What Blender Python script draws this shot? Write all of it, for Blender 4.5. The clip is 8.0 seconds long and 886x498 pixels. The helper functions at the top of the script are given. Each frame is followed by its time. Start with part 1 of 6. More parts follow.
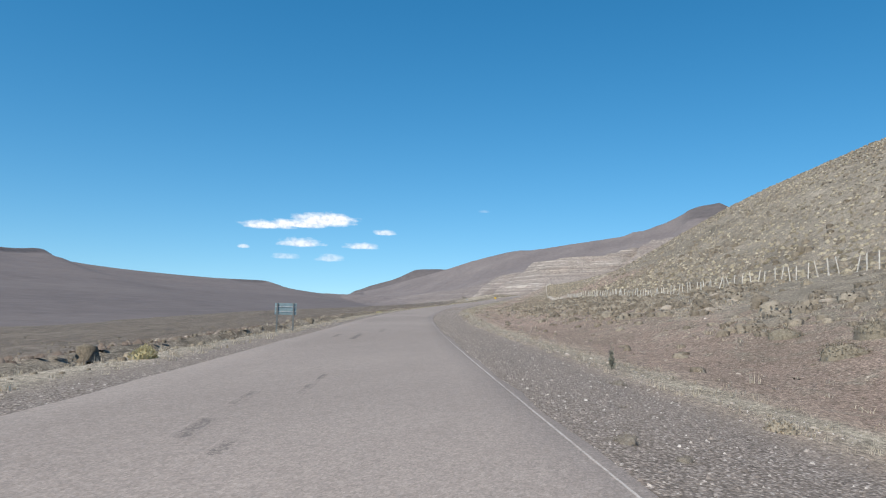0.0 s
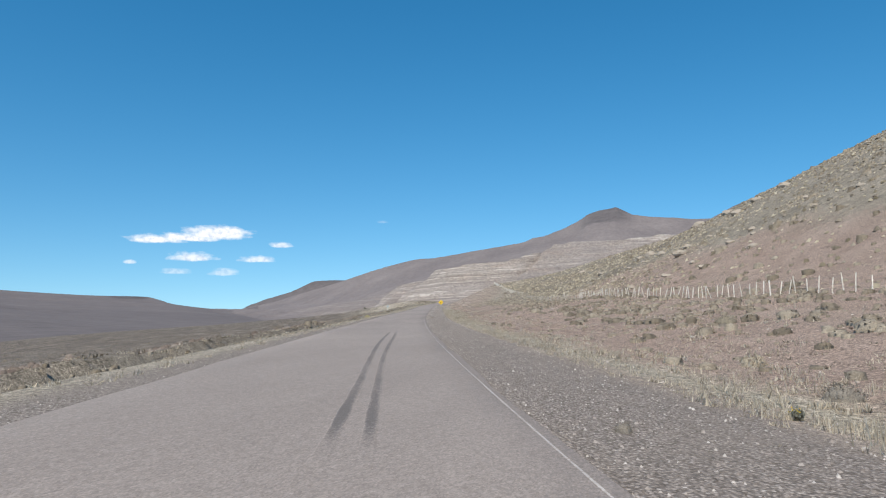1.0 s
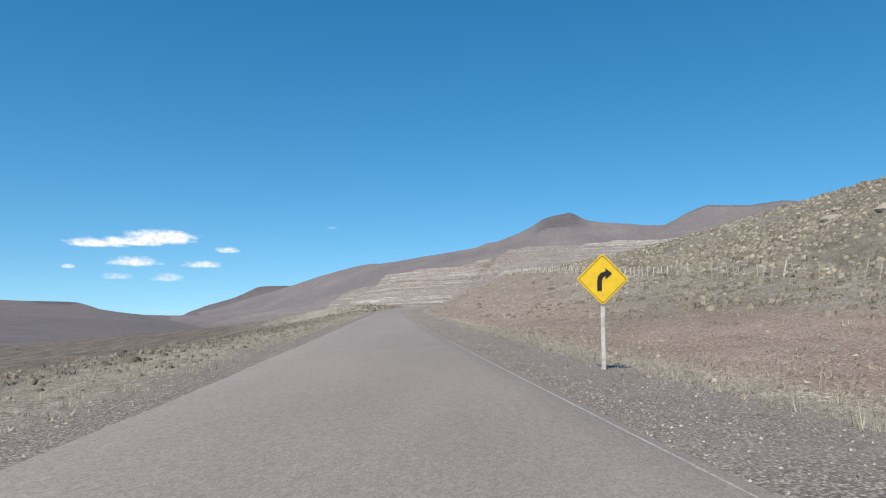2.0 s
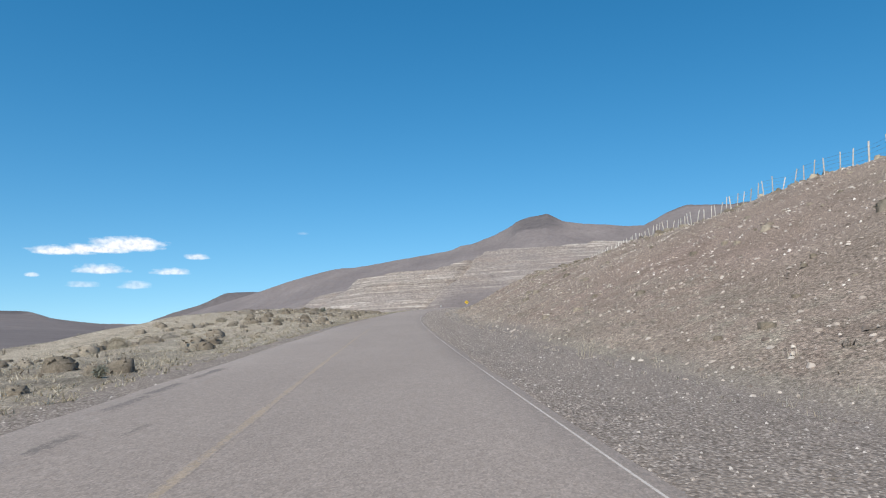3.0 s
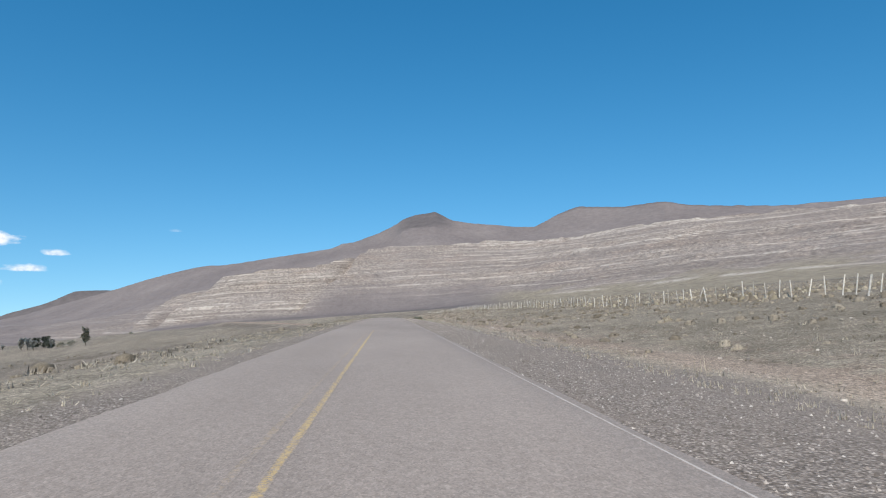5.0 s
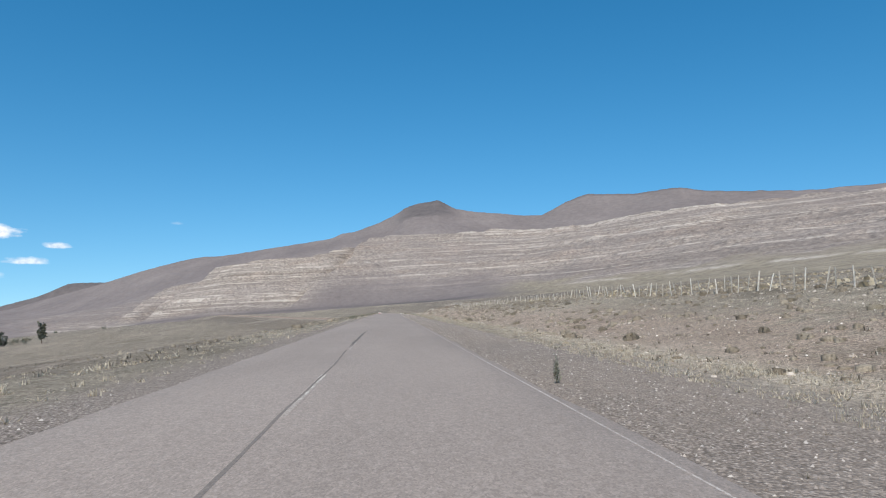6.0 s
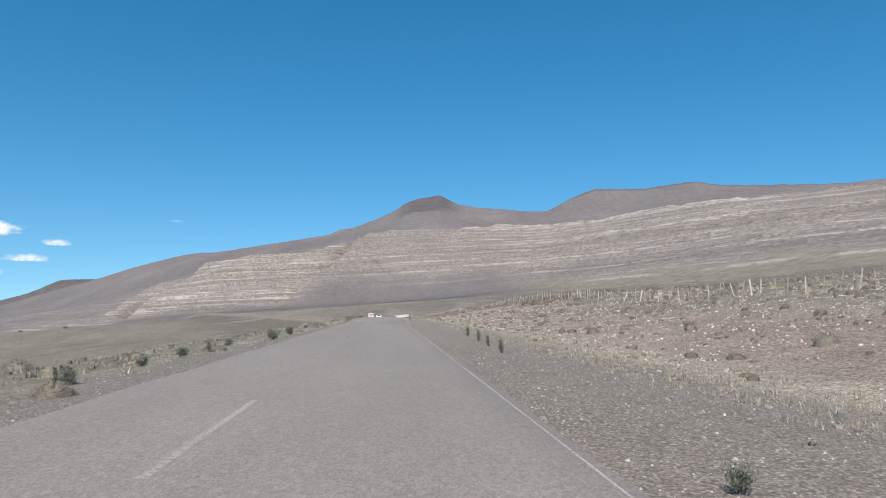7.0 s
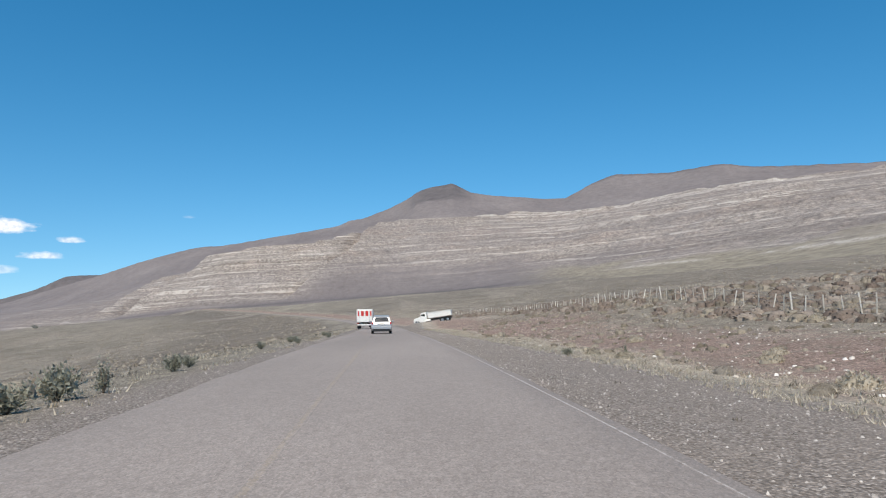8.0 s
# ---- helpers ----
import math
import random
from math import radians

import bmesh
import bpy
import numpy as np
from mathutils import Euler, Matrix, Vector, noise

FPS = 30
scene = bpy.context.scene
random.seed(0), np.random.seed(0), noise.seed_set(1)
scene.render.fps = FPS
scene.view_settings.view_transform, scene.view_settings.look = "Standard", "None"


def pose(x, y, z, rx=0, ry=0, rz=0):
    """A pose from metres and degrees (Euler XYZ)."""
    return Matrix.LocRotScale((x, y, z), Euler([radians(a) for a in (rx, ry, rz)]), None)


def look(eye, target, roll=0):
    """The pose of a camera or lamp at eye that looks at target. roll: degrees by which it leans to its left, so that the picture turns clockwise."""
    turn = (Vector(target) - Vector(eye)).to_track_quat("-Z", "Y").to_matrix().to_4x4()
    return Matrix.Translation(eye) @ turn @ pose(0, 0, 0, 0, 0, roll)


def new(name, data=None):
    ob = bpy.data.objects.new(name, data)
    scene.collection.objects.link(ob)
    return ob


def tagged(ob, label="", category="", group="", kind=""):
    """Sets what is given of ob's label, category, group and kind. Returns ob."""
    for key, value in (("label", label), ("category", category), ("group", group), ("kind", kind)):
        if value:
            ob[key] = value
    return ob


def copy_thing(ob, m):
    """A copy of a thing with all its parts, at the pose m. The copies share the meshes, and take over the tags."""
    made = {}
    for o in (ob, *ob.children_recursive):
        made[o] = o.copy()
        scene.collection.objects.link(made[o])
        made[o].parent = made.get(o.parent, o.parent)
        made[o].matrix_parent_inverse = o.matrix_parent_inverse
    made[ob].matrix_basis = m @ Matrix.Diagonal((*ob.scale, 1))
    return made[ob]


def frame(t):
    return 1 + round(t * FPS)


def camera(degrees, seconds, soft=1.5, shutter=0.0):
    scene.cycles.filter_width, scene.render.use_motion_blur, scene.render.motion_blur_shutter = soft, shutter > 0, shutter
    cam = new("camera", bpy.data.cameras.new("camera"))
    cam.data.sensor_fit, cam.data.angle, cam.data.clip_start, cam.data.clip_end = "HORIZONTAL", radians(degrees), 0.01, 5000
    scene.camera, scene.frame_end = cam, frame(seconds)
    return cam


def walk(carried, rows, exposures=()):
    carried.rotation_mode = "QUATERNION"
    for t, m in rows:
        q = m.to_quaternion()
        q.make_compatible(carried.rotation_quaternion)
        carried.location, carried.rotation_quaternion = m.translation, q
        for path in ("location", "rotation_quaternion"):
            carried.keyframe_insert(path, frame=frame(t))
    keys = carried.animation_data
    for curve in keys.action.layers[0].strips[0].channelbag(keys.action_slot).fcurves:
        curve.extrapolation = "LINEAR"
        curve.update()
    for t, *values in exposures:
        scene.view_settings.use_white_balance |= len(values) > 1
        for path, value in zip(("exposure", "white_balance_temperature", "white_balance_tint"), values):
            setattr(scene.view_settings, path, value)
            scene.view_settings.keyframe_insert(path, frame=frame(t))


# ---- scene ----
# One unit is five metres: the drive is long and fast, so the whole place is laid out at one to five.
U = 0.2
cam = camera(63.34, 8.0, soft=1.15)


def aim(t, x, y, z, yaw, pitch, roll):
    """A row of the drive: the eye, the turn to the left of +y, the tilt up and the lean to the left."""
    return t, pose(x, y, z) @ pose(0, 0, 0, 0, 0, yaw) @ pose(0, 0, 0, 90 + pitch) @ pose(0, 0, 0, 0, 0, roll)


walk(cam, [
    aim(0, -0.023, 0.181, -0.711, 19.33, 3.48, 1.58),
    aim(0.5, -6.373, 16.481, -1.019, 14.27, 3.91, -0.08),
    aim(1, -11.431, 33.23, -1.207, 11.28, 4.4, -0.14),
    aim(1.5, -15.656, 50.206, -1.286, 7.6, 4.62, 0.24),
    aim(2.8, -24.829, 94.77, -1.112, 6.96, 5.33, -0.24),
    aim(3, -26.074, 101.658, -1.042, 5.03, 5.3, -0.66),
    aim(3.5, -28.418, 118.995, -0.824, 2.12, 5.6, 0.01),
    aim(4, -29.897, 136.424, -0.544, -1.14, 5.79, -0.02),
    aim(4.5, -30.577, 153.91, -0.25, -4.41, 5.72, -0.06),
    aim(6, -30.543, 206.41, 0.225, -4.32, 4.82, -0.29),
    aim(6.5, -30.466, 223.91, 0.248, -4.51, 4.79, 0.25),
    aim(7, -30.385, 241.41, 0.25, -4.35, 4.75, -0),
    aim(7.5, -30.522, 258.91, 0.211, -4.3, 4.56, -0.22),
    aim(8, -30.673, 276.408, 0.099, -3.45, 4.18, -0.61),
])

# ---- sky and sun ----
SUN_EL, SUN_AZ = 52.0, 194.0      # degrees: height, and the compass bearing clockwise from +y
world = bpy.data.worlds.new("sky")
scene.world = world
world.use_nodes = True
sun_data = bpy.data.lights.new("sun", "SUN")
sun_data.energy, sun_data.angle, sun_data.color = 4.9, radians(0.6), (1.0, 0.91, 0.765)
sun_way = Vector((math.sin(radians(SUN_AZ)) * math.cos(radians(SUN_EL)), math.cos(radians(SUN_AZ)) * math.cos(radians(SUN_EL)), math.sin(radians(SUN_EL))))
sun = new("sun", sun_data)
sun.matrix_world = look(sun_way * 50, (0, 0, 0))
scene.view_settings.exposure = 0.0


def build_sky():
    nt = world.node_tree
    nt.nodes.clear()
    N, L = nt.nodes.new, nt.links.new
    out, back, sky = N("ShaderNodeOutputWorld"), N("ShaderNodeBackground"), N("ShaderNodeTexSky")
    sky.sky_type, sky.sun_disc = "NISHITA", False
    sky.sun_elevation, sky.sun_rotation = radians(SUN_EL), radians(SUN_AZ)
    sky.altitude, sky.air_density, sky.dust_density, sky.ozone_density = 300, 1.0, 0.2, 2.2
    # the band at the horizon is taken from a little higher up: clear, thin desert air
    lift = N("ShaderNodeVectorMath")
    lift.operation = "MULTIPLY_ADD"
    lift.inputs[1].default_value, lift.inputs[2].default_value = (1, 1, 0.92), (0, 0, 0.105)
    L(N("ShaderNodeTexCoord").outputs["Generated"], lift.inputs[0])
    L(lift.outputs[0], sky.inputs[0])
    hue = N("ShaderNodeHueSaturation")
    hue.inputs["Hue"].default_value, hue.inputs["Saturation"].default_value = 0.489, 1.38
    L(sky.outputs[0], hue.inputs["Color"])
    coord = N("ShaderNodeTexCoord")

    def mul_add(vec, mul, add):
        n = N("ShaderNodeVectorMath")
        n.operation = "MULTIPLY_ADD"
        L(vec, n.inputs[0])
        n.inputs[1].default_value, n.inputs[2].default_value = mul, add
        return n.outputs[0]

    def calc(op, a, b=0.0, clamp=False):
        n = N("ShaderNodeMath")
        n.operation, n.use_clamp = op, clamp
        for i, v in enumerate((a, b)):
            if isinstance(v, (int, float)):
                n.inputs[i].default_value = v
            else:
                L(v, n.inputs[i])
        return n.outputs[0]

    # Directions as azimuth and height in degrees.
    sep = N("ShaderNodeSeparateXYZ")
    L(coord.outputs["Generated"], sep.inputs[0])
    az = calc("MULTIPLY", calc("ARCTAN2", calc("MULTIPLY", sep.outputs[0], -1.0), sep.outputs[1]), 57.2958)
    el = calc("MULTIPLY", calc("ARCSINE", sep.outputs[2]), 57.2958)
    com = N("ShaderNodeCombineXYZ")
    L(az, com.inputs[0]), L(el, com.inputs[1])
    wob = N("ShaderNodeTexNoise")
    wob.inputs["Scale"].default_value, wob.inputs["Detail"].default_value, wob.inputs["Roughness"].default_value = 1.15, 4.0, 0.52
    L(mul_add(com.outputs[0], (0.8, 1.7, 1.0), (3.1, 0.4, 0.0)), wob.inputs["Vector"])
    rag = calc("SUBTRACT", wob.outputs[0], 0.5)
    cover = None
    # azimuth to the left, height of the flat base, half width, thickness, density
    for a, e, w, h, dens in CLOUDS:
        dx = calc("DIVIDE", calc("SUBTRACT", az, a), w)
        up = calc("SUBTRACT", el, e)
        up = calc("MAXIMUM", calc("DIVIDE", up, h), calc("DIVIDE", up, -0.35 * h))
        r = calc("SQRT", calc("ADD", calc("MULTIPLY", dx, dx), calc("MULTIPLY", up, up)))
        m = calc("MULTIPLY", calc("ADD", calc("SUBTRACT", 1.12, r), calc("MULTIPLY", rag, 1.45)), 1.5, True)
        m = calc("MULTIPLY", m, dens)
        cover = m if cover is None else calc("MAXIMUM", cover, m)
    grain = N("ShaderNodeTexNoise")
    grain.inputs["Scale"].default_value, grain.inputs["Detail"].default_value = 2.6, 5.0
    L(com.outputs[0], grain.inputs["Vector"])
    ramp = N("ShaderNodeValToRGB")
    ramp.color_ramp.elements[0].position, ramp.color_ramp.elements[0].color = 0.36, (5.2, 5.7, 6.6, 1)
    ramp.color_ramp.elements[1].position, ramp.color_ramp.elements[1].color = 0.56, (7.4, 7.55, 7.8, 1)
    L(grain.outputs[0], ramp.inputs[0])
    mix = N("ShaderNodeMix")
    mix.data_type = "RGBA"
    L(cover, mix.inputs[0]), L(hue.outputs[0], mix.inputs[6]), L(ramp.outputs[0], mix.inputs[7])
    L(mix.outputs[2], back.inputs[0])
    back.inputs[1].default_value = 0.145
    L(back.outputs[0], out.inputs[0])


CLOUDS = (
    (33.01, 4.75, 2.2, 0.5, 1.0),
    (28.91, 5.25, 2.51, 0.87, 1.0),
    (27.9, 5.3, 1.3, 0.8, 1.0),
    (31.0, 4.95, 2.6, 0.5, 1.0),
    (30.59, 3.46, 1.81, 0.5, 0.85),
    (25.79, 3.39, 1.33, 0.38, 0.75),
    (24.0, 4.53, 0.99, 0.32, 0.7),
    (34.89, 3.1, 0.4, 0.24, 0.6),
    (31.64, 2.41, 1.09, 0.32, 0.4),
    (28.35, 2.36, 1.15, 0.42, 0.45),
    (16.1, 6.5, 0.45, 0.16, 0.16),
)
build_sky()


# ---- small tools ----
def glide(v, xs, ys):
    """A smooth curve through the stations xs, ys (monotone between them, level outside)."""
    v, xs, ys = np.asarray(v, float), np.asarray(xs, float), np.asarray(ys, float)
    h = np.diff(xs)
    s = np.diff(ys) / h
    m = np.zeros_like(ys)
    same = s[:-1] * s[1:] > 0
    m[1:-1][same] = 2 * s[:-1][same] * s[1:][same] / (s[:-1] + s[1:])[same]
    m[0], m[-1] = s[0], s[-1]
    i = np.clip(np.searchsorted(xs, v) - 1, 0, len(xs) - 2)
    u = np.clip((v - xs[i]) / h[i], 0, 1)
    return ((1 + 2 * u) * (1 - u) ** 2 * ys[i] + u * (1 - u) ** 2 * h[i] * m[i] + u * u * (3 - 2 * u) * ys[i + 1] + u * u * (u - 1) * h[i] * m[i + 1])


def ease(v, a, b):
    u = np.clip((np.asarray(v, float) - a) / (b - a), 0, 1)
    return u * u * (3 - 2 * u)


rng = np.random.default_rng(7)
LATTICE = rng.random((256, 256))


def lump(x, y, size, octaves=4):
    """Value noise from -1 to 1 over the plan."""
    total, amp, norm = 0.0, 1.0, 0.0
    for k in range(octaves):
        fx, fy = x / size * 2 ** k + 17.3 * k, y / size * 2 ** k + 9.1 * k
        ix, iy = np.floor(fx).astype(int), np.floor(fy).astype(int)
        ux, uy = fx - ix, fy - iy
        ux, uy = ux * ux * (3 - 2 * ux), uy * uy * (3 - 2 * uy)
        a, b = LATTICE[ix % 256, iy % 256], LATTICE[(ix + 1) % 256, iy % 256]
        c, d = LATTICE[ix % 256, (iy + 1) % 256], LATTICE[(ix + 1) % 256, (iy + 1) % 256]
        total = total + amp * ((a + (b - a) * ux) * (1 - uy) + (c + (d - c) * ux) * uy)
        norm += amp
        amp *= 0.5
    return total / norm * 2 - 1


def mesh_from(name, verts, faces, material, smooth=False):
    """A mesh from arrays of vertices and of triangles or quads."""
    me = bpy.data.meshes.new(name)
    verts, faces = np.asarray(verts, np.float32), np.asarray(faces, np.int32)
    n, k = faces.shape
    me.vertices.add(len(verts)), me.loops.add(n * k), me.polygons.add(n)
    me.vertices.foreach_set("co", verts.ravel())
    me.loops.foreach_set("vertex_index", faces.ravel())
    me.polygons.foreach_set("loop_start", np.arange(n, dtype=np.int32) * k)
    me.polygons.foreach_set("use_smooth", np.full(n, smooth))
    me.update(calc_edges=True)
    me.validate()
    me.materials.append(material)
    return me


def grid_faces(rows, cols):
    i = (np.arange(rows - 1)[:, None] * cols + np.arange(cols - 1)[None, :]).ravel()
    return np.stack([i, i + 1, i + cols + 1, i + cols], 1)


def colour_layer(me, name, rgb):
    layer = me.color_attributes.new(name, "FLOAT_COLOR", "POINT")
    layer.data.foreach_set("color", np.concatenate([rgb, np.ones((len(rgb), 1))], 1).astype(np.float32).ravel())


# ---- materials ----
class Nodes:
    """Short forms for a material's nodes."""

    def __init__(self, name, rough=0.9, metal=0.0, spec=0.3):
        self.mat = bpy.data.materials.new(name)
        self.mat.use_nodes = True
        self.nt = self.mat.node_tree
        self.bsdf = self.nt.nodes["Principled BSDF"]
        self.bsdf.inputs["Roughness"].default_value = rough
        self.bsdf.inputs["Metallic"].default_value = metal
        self.bsdf.inputs["Specular IOR Level"].default_value = spec
        self.coord = self.nt.nodes.new("ShaderNodeTexCoord").outputs["Object"]

    def put(self, value, socket):
        if hasattr(value, "links"):
            self.nt.links.new(value, socket)
        else:
            socket.default_value = value

    def noise(self, scale, detail=4.0, rough=0.6, stretch=(1, 1, 1), warp=0.0):
        m, n = self.nt.nodes.new("ShaderNodeMapping"), self.nt.nodes.new("ShaderNodeTexNoise")
        m.inputs["Scale"].default_value = stretch
        self.nt.links.new(self.coord, m.inputs[0]), self.nt.links.new(m.outputs[0], n.inputs["Vector"])
        n.inputs["Scale"].default_value, n.inputs["Detail"].default_value, n.inputs["Roughness"].default_value = scale, detail, rough
        n.inputs["Distortion"].default_value = warp
        return n.outputs[0]

    def cells(self, scale, out="Distance", feature="F1", stretch=(1, 1, 1)):
        m, n = self.nt.nodes.new("ShaderNodeMapping"), self.nt.nodes.new("ShaderNodeTexVoronoi")
        m.inputs["Scale"].default_value = stretch
        n.feature = feature
        n.inputs["Scale"].default_value = scale
        self.nt.links.new(self.coord, m.inputs[0]), self.nt.links.new(m.outputs[0], n.inputs["Vector"])
        return n.outputs[out]

    def ramp(self, fac, *stops):
        n = self.nt.nodes.new("ShaderNodeValToRGB")
        e = n.color_ramp.elements
        while len(e) < len(stops):
            e.new(0.5)
        for el, (pos, col) in zip(e, stops):
            el.position = pos
            el.color = (col, col, col, 1) if isinstance(col, (int, float)) else (*col, 1)
        self.put(fac, n.inputs[0])
        return n.outputs[0]

    def mix(self, fac, a, b, how="MIX"):
        n = self.nt.nodes.new("ShaderNodeMix")
        n.data_type, n.blend_type = "RGBA", how
        for v, i in ((fac, 0), (a, 6), (b, 7)):
            self.put((*v, 1) if isinstance(v, tuple) and len(v) == 3 else v, n.inputs[i])
        return n.outputs[2]

    def math(self, op, a, b=0.0, clamp=False):
        n = self.nt.nodes.new("ShaderNodeMath")
        n.operation, n.use_clamp = op, clamp
        self.put(a, n.inputs[0]), self.put(b, n.inputs[1])
        return n.outputs[0]

    def layer(self, name):
        n = self.nt.nodes.new("ShaderNodeAttribute")
        n.attribute_name = name
        s = self.nt.nodes.new("ShaderNodeSeparateColor")
        self.nt.links.new(n.outputs["Color"], s.inputs[0])
        return s.outputs

    def island(self):
        return self.nt.nodes.new("ShaderNodeNewGeometry").outputs["Random Per Island"]

    def done(self, colour, bump=None, strength=0.4, distance=0.01, rough=None):
        self.put((*colour, 1) if isinstance(colour, tuple) else colour, self.bsdf.inputs["Base Color"])
        if rough is not None:
            self.put(rough, self.bsdf.inputs["Roughness"])
        if bump is not None:
            n = self.nt.nodes.new("ShaderNodeBump")
            n.inputs["Strength"].default_value, n.inputs["Distance"].default_value = strength, distance
            self.nt.links.new(bump, n.inputs["Height"]), self.nt.links.new(n.outputs[0], self.bsdf.inputs["Normal"])
        return self.mat


def paint(name, colour, rough=0.5, metal=0.0, wear=0.12, size=6.0, spec=0.4):
    """Painted or plain stuff with faint dirt and unevenness."""
    m = Nodes(name, rough, metal, spec)
    dark = tuple(c * (1 - 2.2 * wear) for c in colour)
    lite = tuple(min(1.0, c * (1 + wear)) for c in colour)
    n = m.noise(size, 5, 0.65)
    col = m.ramp(n, (0.3, dark), (0.55, colour), (0.8, lite))
    return m.done(col, m.noise(size * 14, 3), 0.08, 0.004, m.ramp(m.noise(size * 3), (0.3, max(0.05, rough - 0.12)), (0.7, min(1.0, rough + 0.12))))


def ground_material():
    m = Nodes("steppe_earth", 0.95, 0, 0.15)
    gravel_w, grass_w, red_w = m.layer("cover")[:3]
    earth = m.ramp(m.noise(0.9, 6, 0.65), (0.25, (0.25, 0.197, 0.156)), (0.5, (0.345, 0.28, 0.227)), (0.75, (0.43, 0.358, 0.297)))
    red = m.ramp(m.noise(1.7, 6, 0.65), (0.3, (0.235, 0.16, 0.132)), (0.7, (0.375, 0.272, 0.227)))
    base = m.mix(red_w, earth, red)
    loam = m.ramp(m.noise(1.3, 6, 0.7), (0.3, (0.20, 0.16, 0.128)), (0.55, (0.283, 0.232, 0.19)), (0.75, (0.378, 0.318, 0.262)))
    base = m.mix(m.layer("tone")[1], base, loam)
    hay = m.ramp(m.noise(6.0, 6, 0.8), (0.3, (0.26, 0.226, 0.174)), (0.5, (0.43, 0.381, 0.302)), (0.72, (0.58, 0.523, 0.425)))
    # dry grass and scrub cover
    straw = m.ramp(m.noise(2.3, 6, 0.75), (0.25, (0.18, 0.157, 0.126)), (0.5, (0.295, 0.26, 0.208)), (0.78, (0.45, 0.398, 0.32)))
    patch = m.ramp(m.math("ADD", m.noise(5.0, 5, 0.7), m.math("MULTIPLY", m.math("SUBTRACT", grass_w, 0.5), 0.7)), (0.42, 0.0), (0.6, 1.0))
    base = m.mix(patch, base, straw)
    dots = m.ramp(m.cells(5.5), (0.16, 1.0), (0.36, 0.0))
    dots = m.math("MULTIPLY", dots, m.ramp(m.noise(1.6, 4), (0.42, 0.0), (0.6, 0.85)))
    base = m.mix(m.math("MULTIPLY", dots, grass_w), base, (0.115, 0.102, 0.078))
    small = m.math("MULTIPLY", m.ramp(m.cells(15), (0.14, 1.0), (0.36, 0.0)), m.ramp(m.noise(2.7, 4), (0.45, 0.0), (0.6, 0.7)))
    base = m.mix(m.math("MULTIPLY", small, grass_w), base, (0.14, 0.122, 0.092))
    # broad patches of the plain: darker scrub, paler flats, faint streaks along the valley
    base = m.mix(m.math("MULTIPLY", grass_w, m.ramp(m.noise(0.055, 6, 0.7, (1, 0.45, 1)), (0.40, 0.55), (0.56, 0.0))), base, (0.15, 0.13, 0.104))
    base = m.mix(m.math("MULTIPLY", grass_w, m.ramp(m.noise(0.03, 7, 0.72, (1.6, 0.35, 1), 0.6), (0.56, 0.0), (0.68, 0.7))), base, (0.325, 0.288, 0.238))
    base = m.mix(m.math("MULTIPLY", grass_w, m.ramp(m.noise(0.33, 7, 0.8, (1, 0.4, 1)), (0.38, 0.8), (0.5, 0.0))), base, (0.125, 0.106, 0.082))
    base = m.mix(m.math("MULTIPLY", grass_w, m.ramp(m.noise(0.47, 7, 0.8, (1, 0.4, 1), 0.4), (0.54, 0.0), (0.66, 0.75))), base, (0.44, 0.385, 0.315))
    # tracks and washes that run along the valley floor
    place = m.nt.nodes.new("ShaderNodeSeparateXYZ")
    m.nt.links.new(m.coord, place.inputs[0])
    open_floor = m.math("MULTIPLY", m.layer("tone")[0], m.math("MULTIPLY", m.math("SUBTRACT", place.outputs[1], 170.0), 0.015, True))
    wash = m.math("MULTIPLY", open_floor, m.ramp(m.noise(0.06, 6, 0.7, (1.0, 0.16, 1), 0.5), (0.53, 0.0), (0.58, 0.85), (0.64, 0.0)))
    # darker scrubland of the low plain
    dusk = m.layer("tone")[0]
    base = m.mix(m.math("MULTIPLY", dusk, m.ramp(m.noise(1.3, 6, 0.75), (0.3, 1.0), (0.72, 0.55))), base, m.ramp(m.noise(4.0, 6, 0.8), (0.32, (0.066, 0.053, 0.046)), (0.5, (0.125, 0.103, 0.087)), (0.68, (0.21, 0.178, 0.15))))
    heath = m.ramp(m.noise(0.8, 7, 0.82, (1, 0.6, 1)), (0.38, 0.55), (0.5, 0.98), (0.62, 1.55))
    base = m.mix(m.math("MULTIPLY", dusk, 0.85), base, m.mix(1.0, base, heath, "MULTIPLY"))
    base = m.mix(wash, base, (0.37, 0.322, 0.268))
    base = m.mix(m.math("MULTIPLY", m.layer("tone")[2], m.ramp(m.noise(3.4, 6, 0.75), (0.36, 0.25), (0.56, 1.0))), base, hay)
    # stony shoulder: small pebbles of all tones, drawn out along the road by wheels and water
    drawn = (1, 0.85, 1)
    stone = m.ramp(m.cells(135, "Color", stretch=drawn), (0.08, (0.125, 0.105, 0.092)), (0.38, (0.25, 0.215, 0.191)), (0.66, (0.335, 0.291, 0.261)), (0.86, (0.42, 0.373, 0.338)), (0.97, (0.52, 0.48, 0.445)))
    stone = m.mix(m.ramp(m.cells(135, stretch=drawn), (0.34, 0.0), (0.62, 0.7)), stone, (0.115, 0.097, 0.084))
    stone = m.mix(m.ramp(m.noise(2.1, 5), (0.4, 0.0), (0.65, 0.4)), stone, (0.25, 0.214, 0.186))
    soil = m.math("SUBTRACT", 1.0, gravel_w)
    peb = m.ramp(m.cells(60, stretch=drawn), (0.17, 1.0), (0.27, 0.0))
    base = m.mix(m.math("MULTIPLY", peb, m.ramp(m.noise(5.3, 3), (0.44, 0.0), (0.54, 0.65))), base, (0.43, 0.385, 0.345))
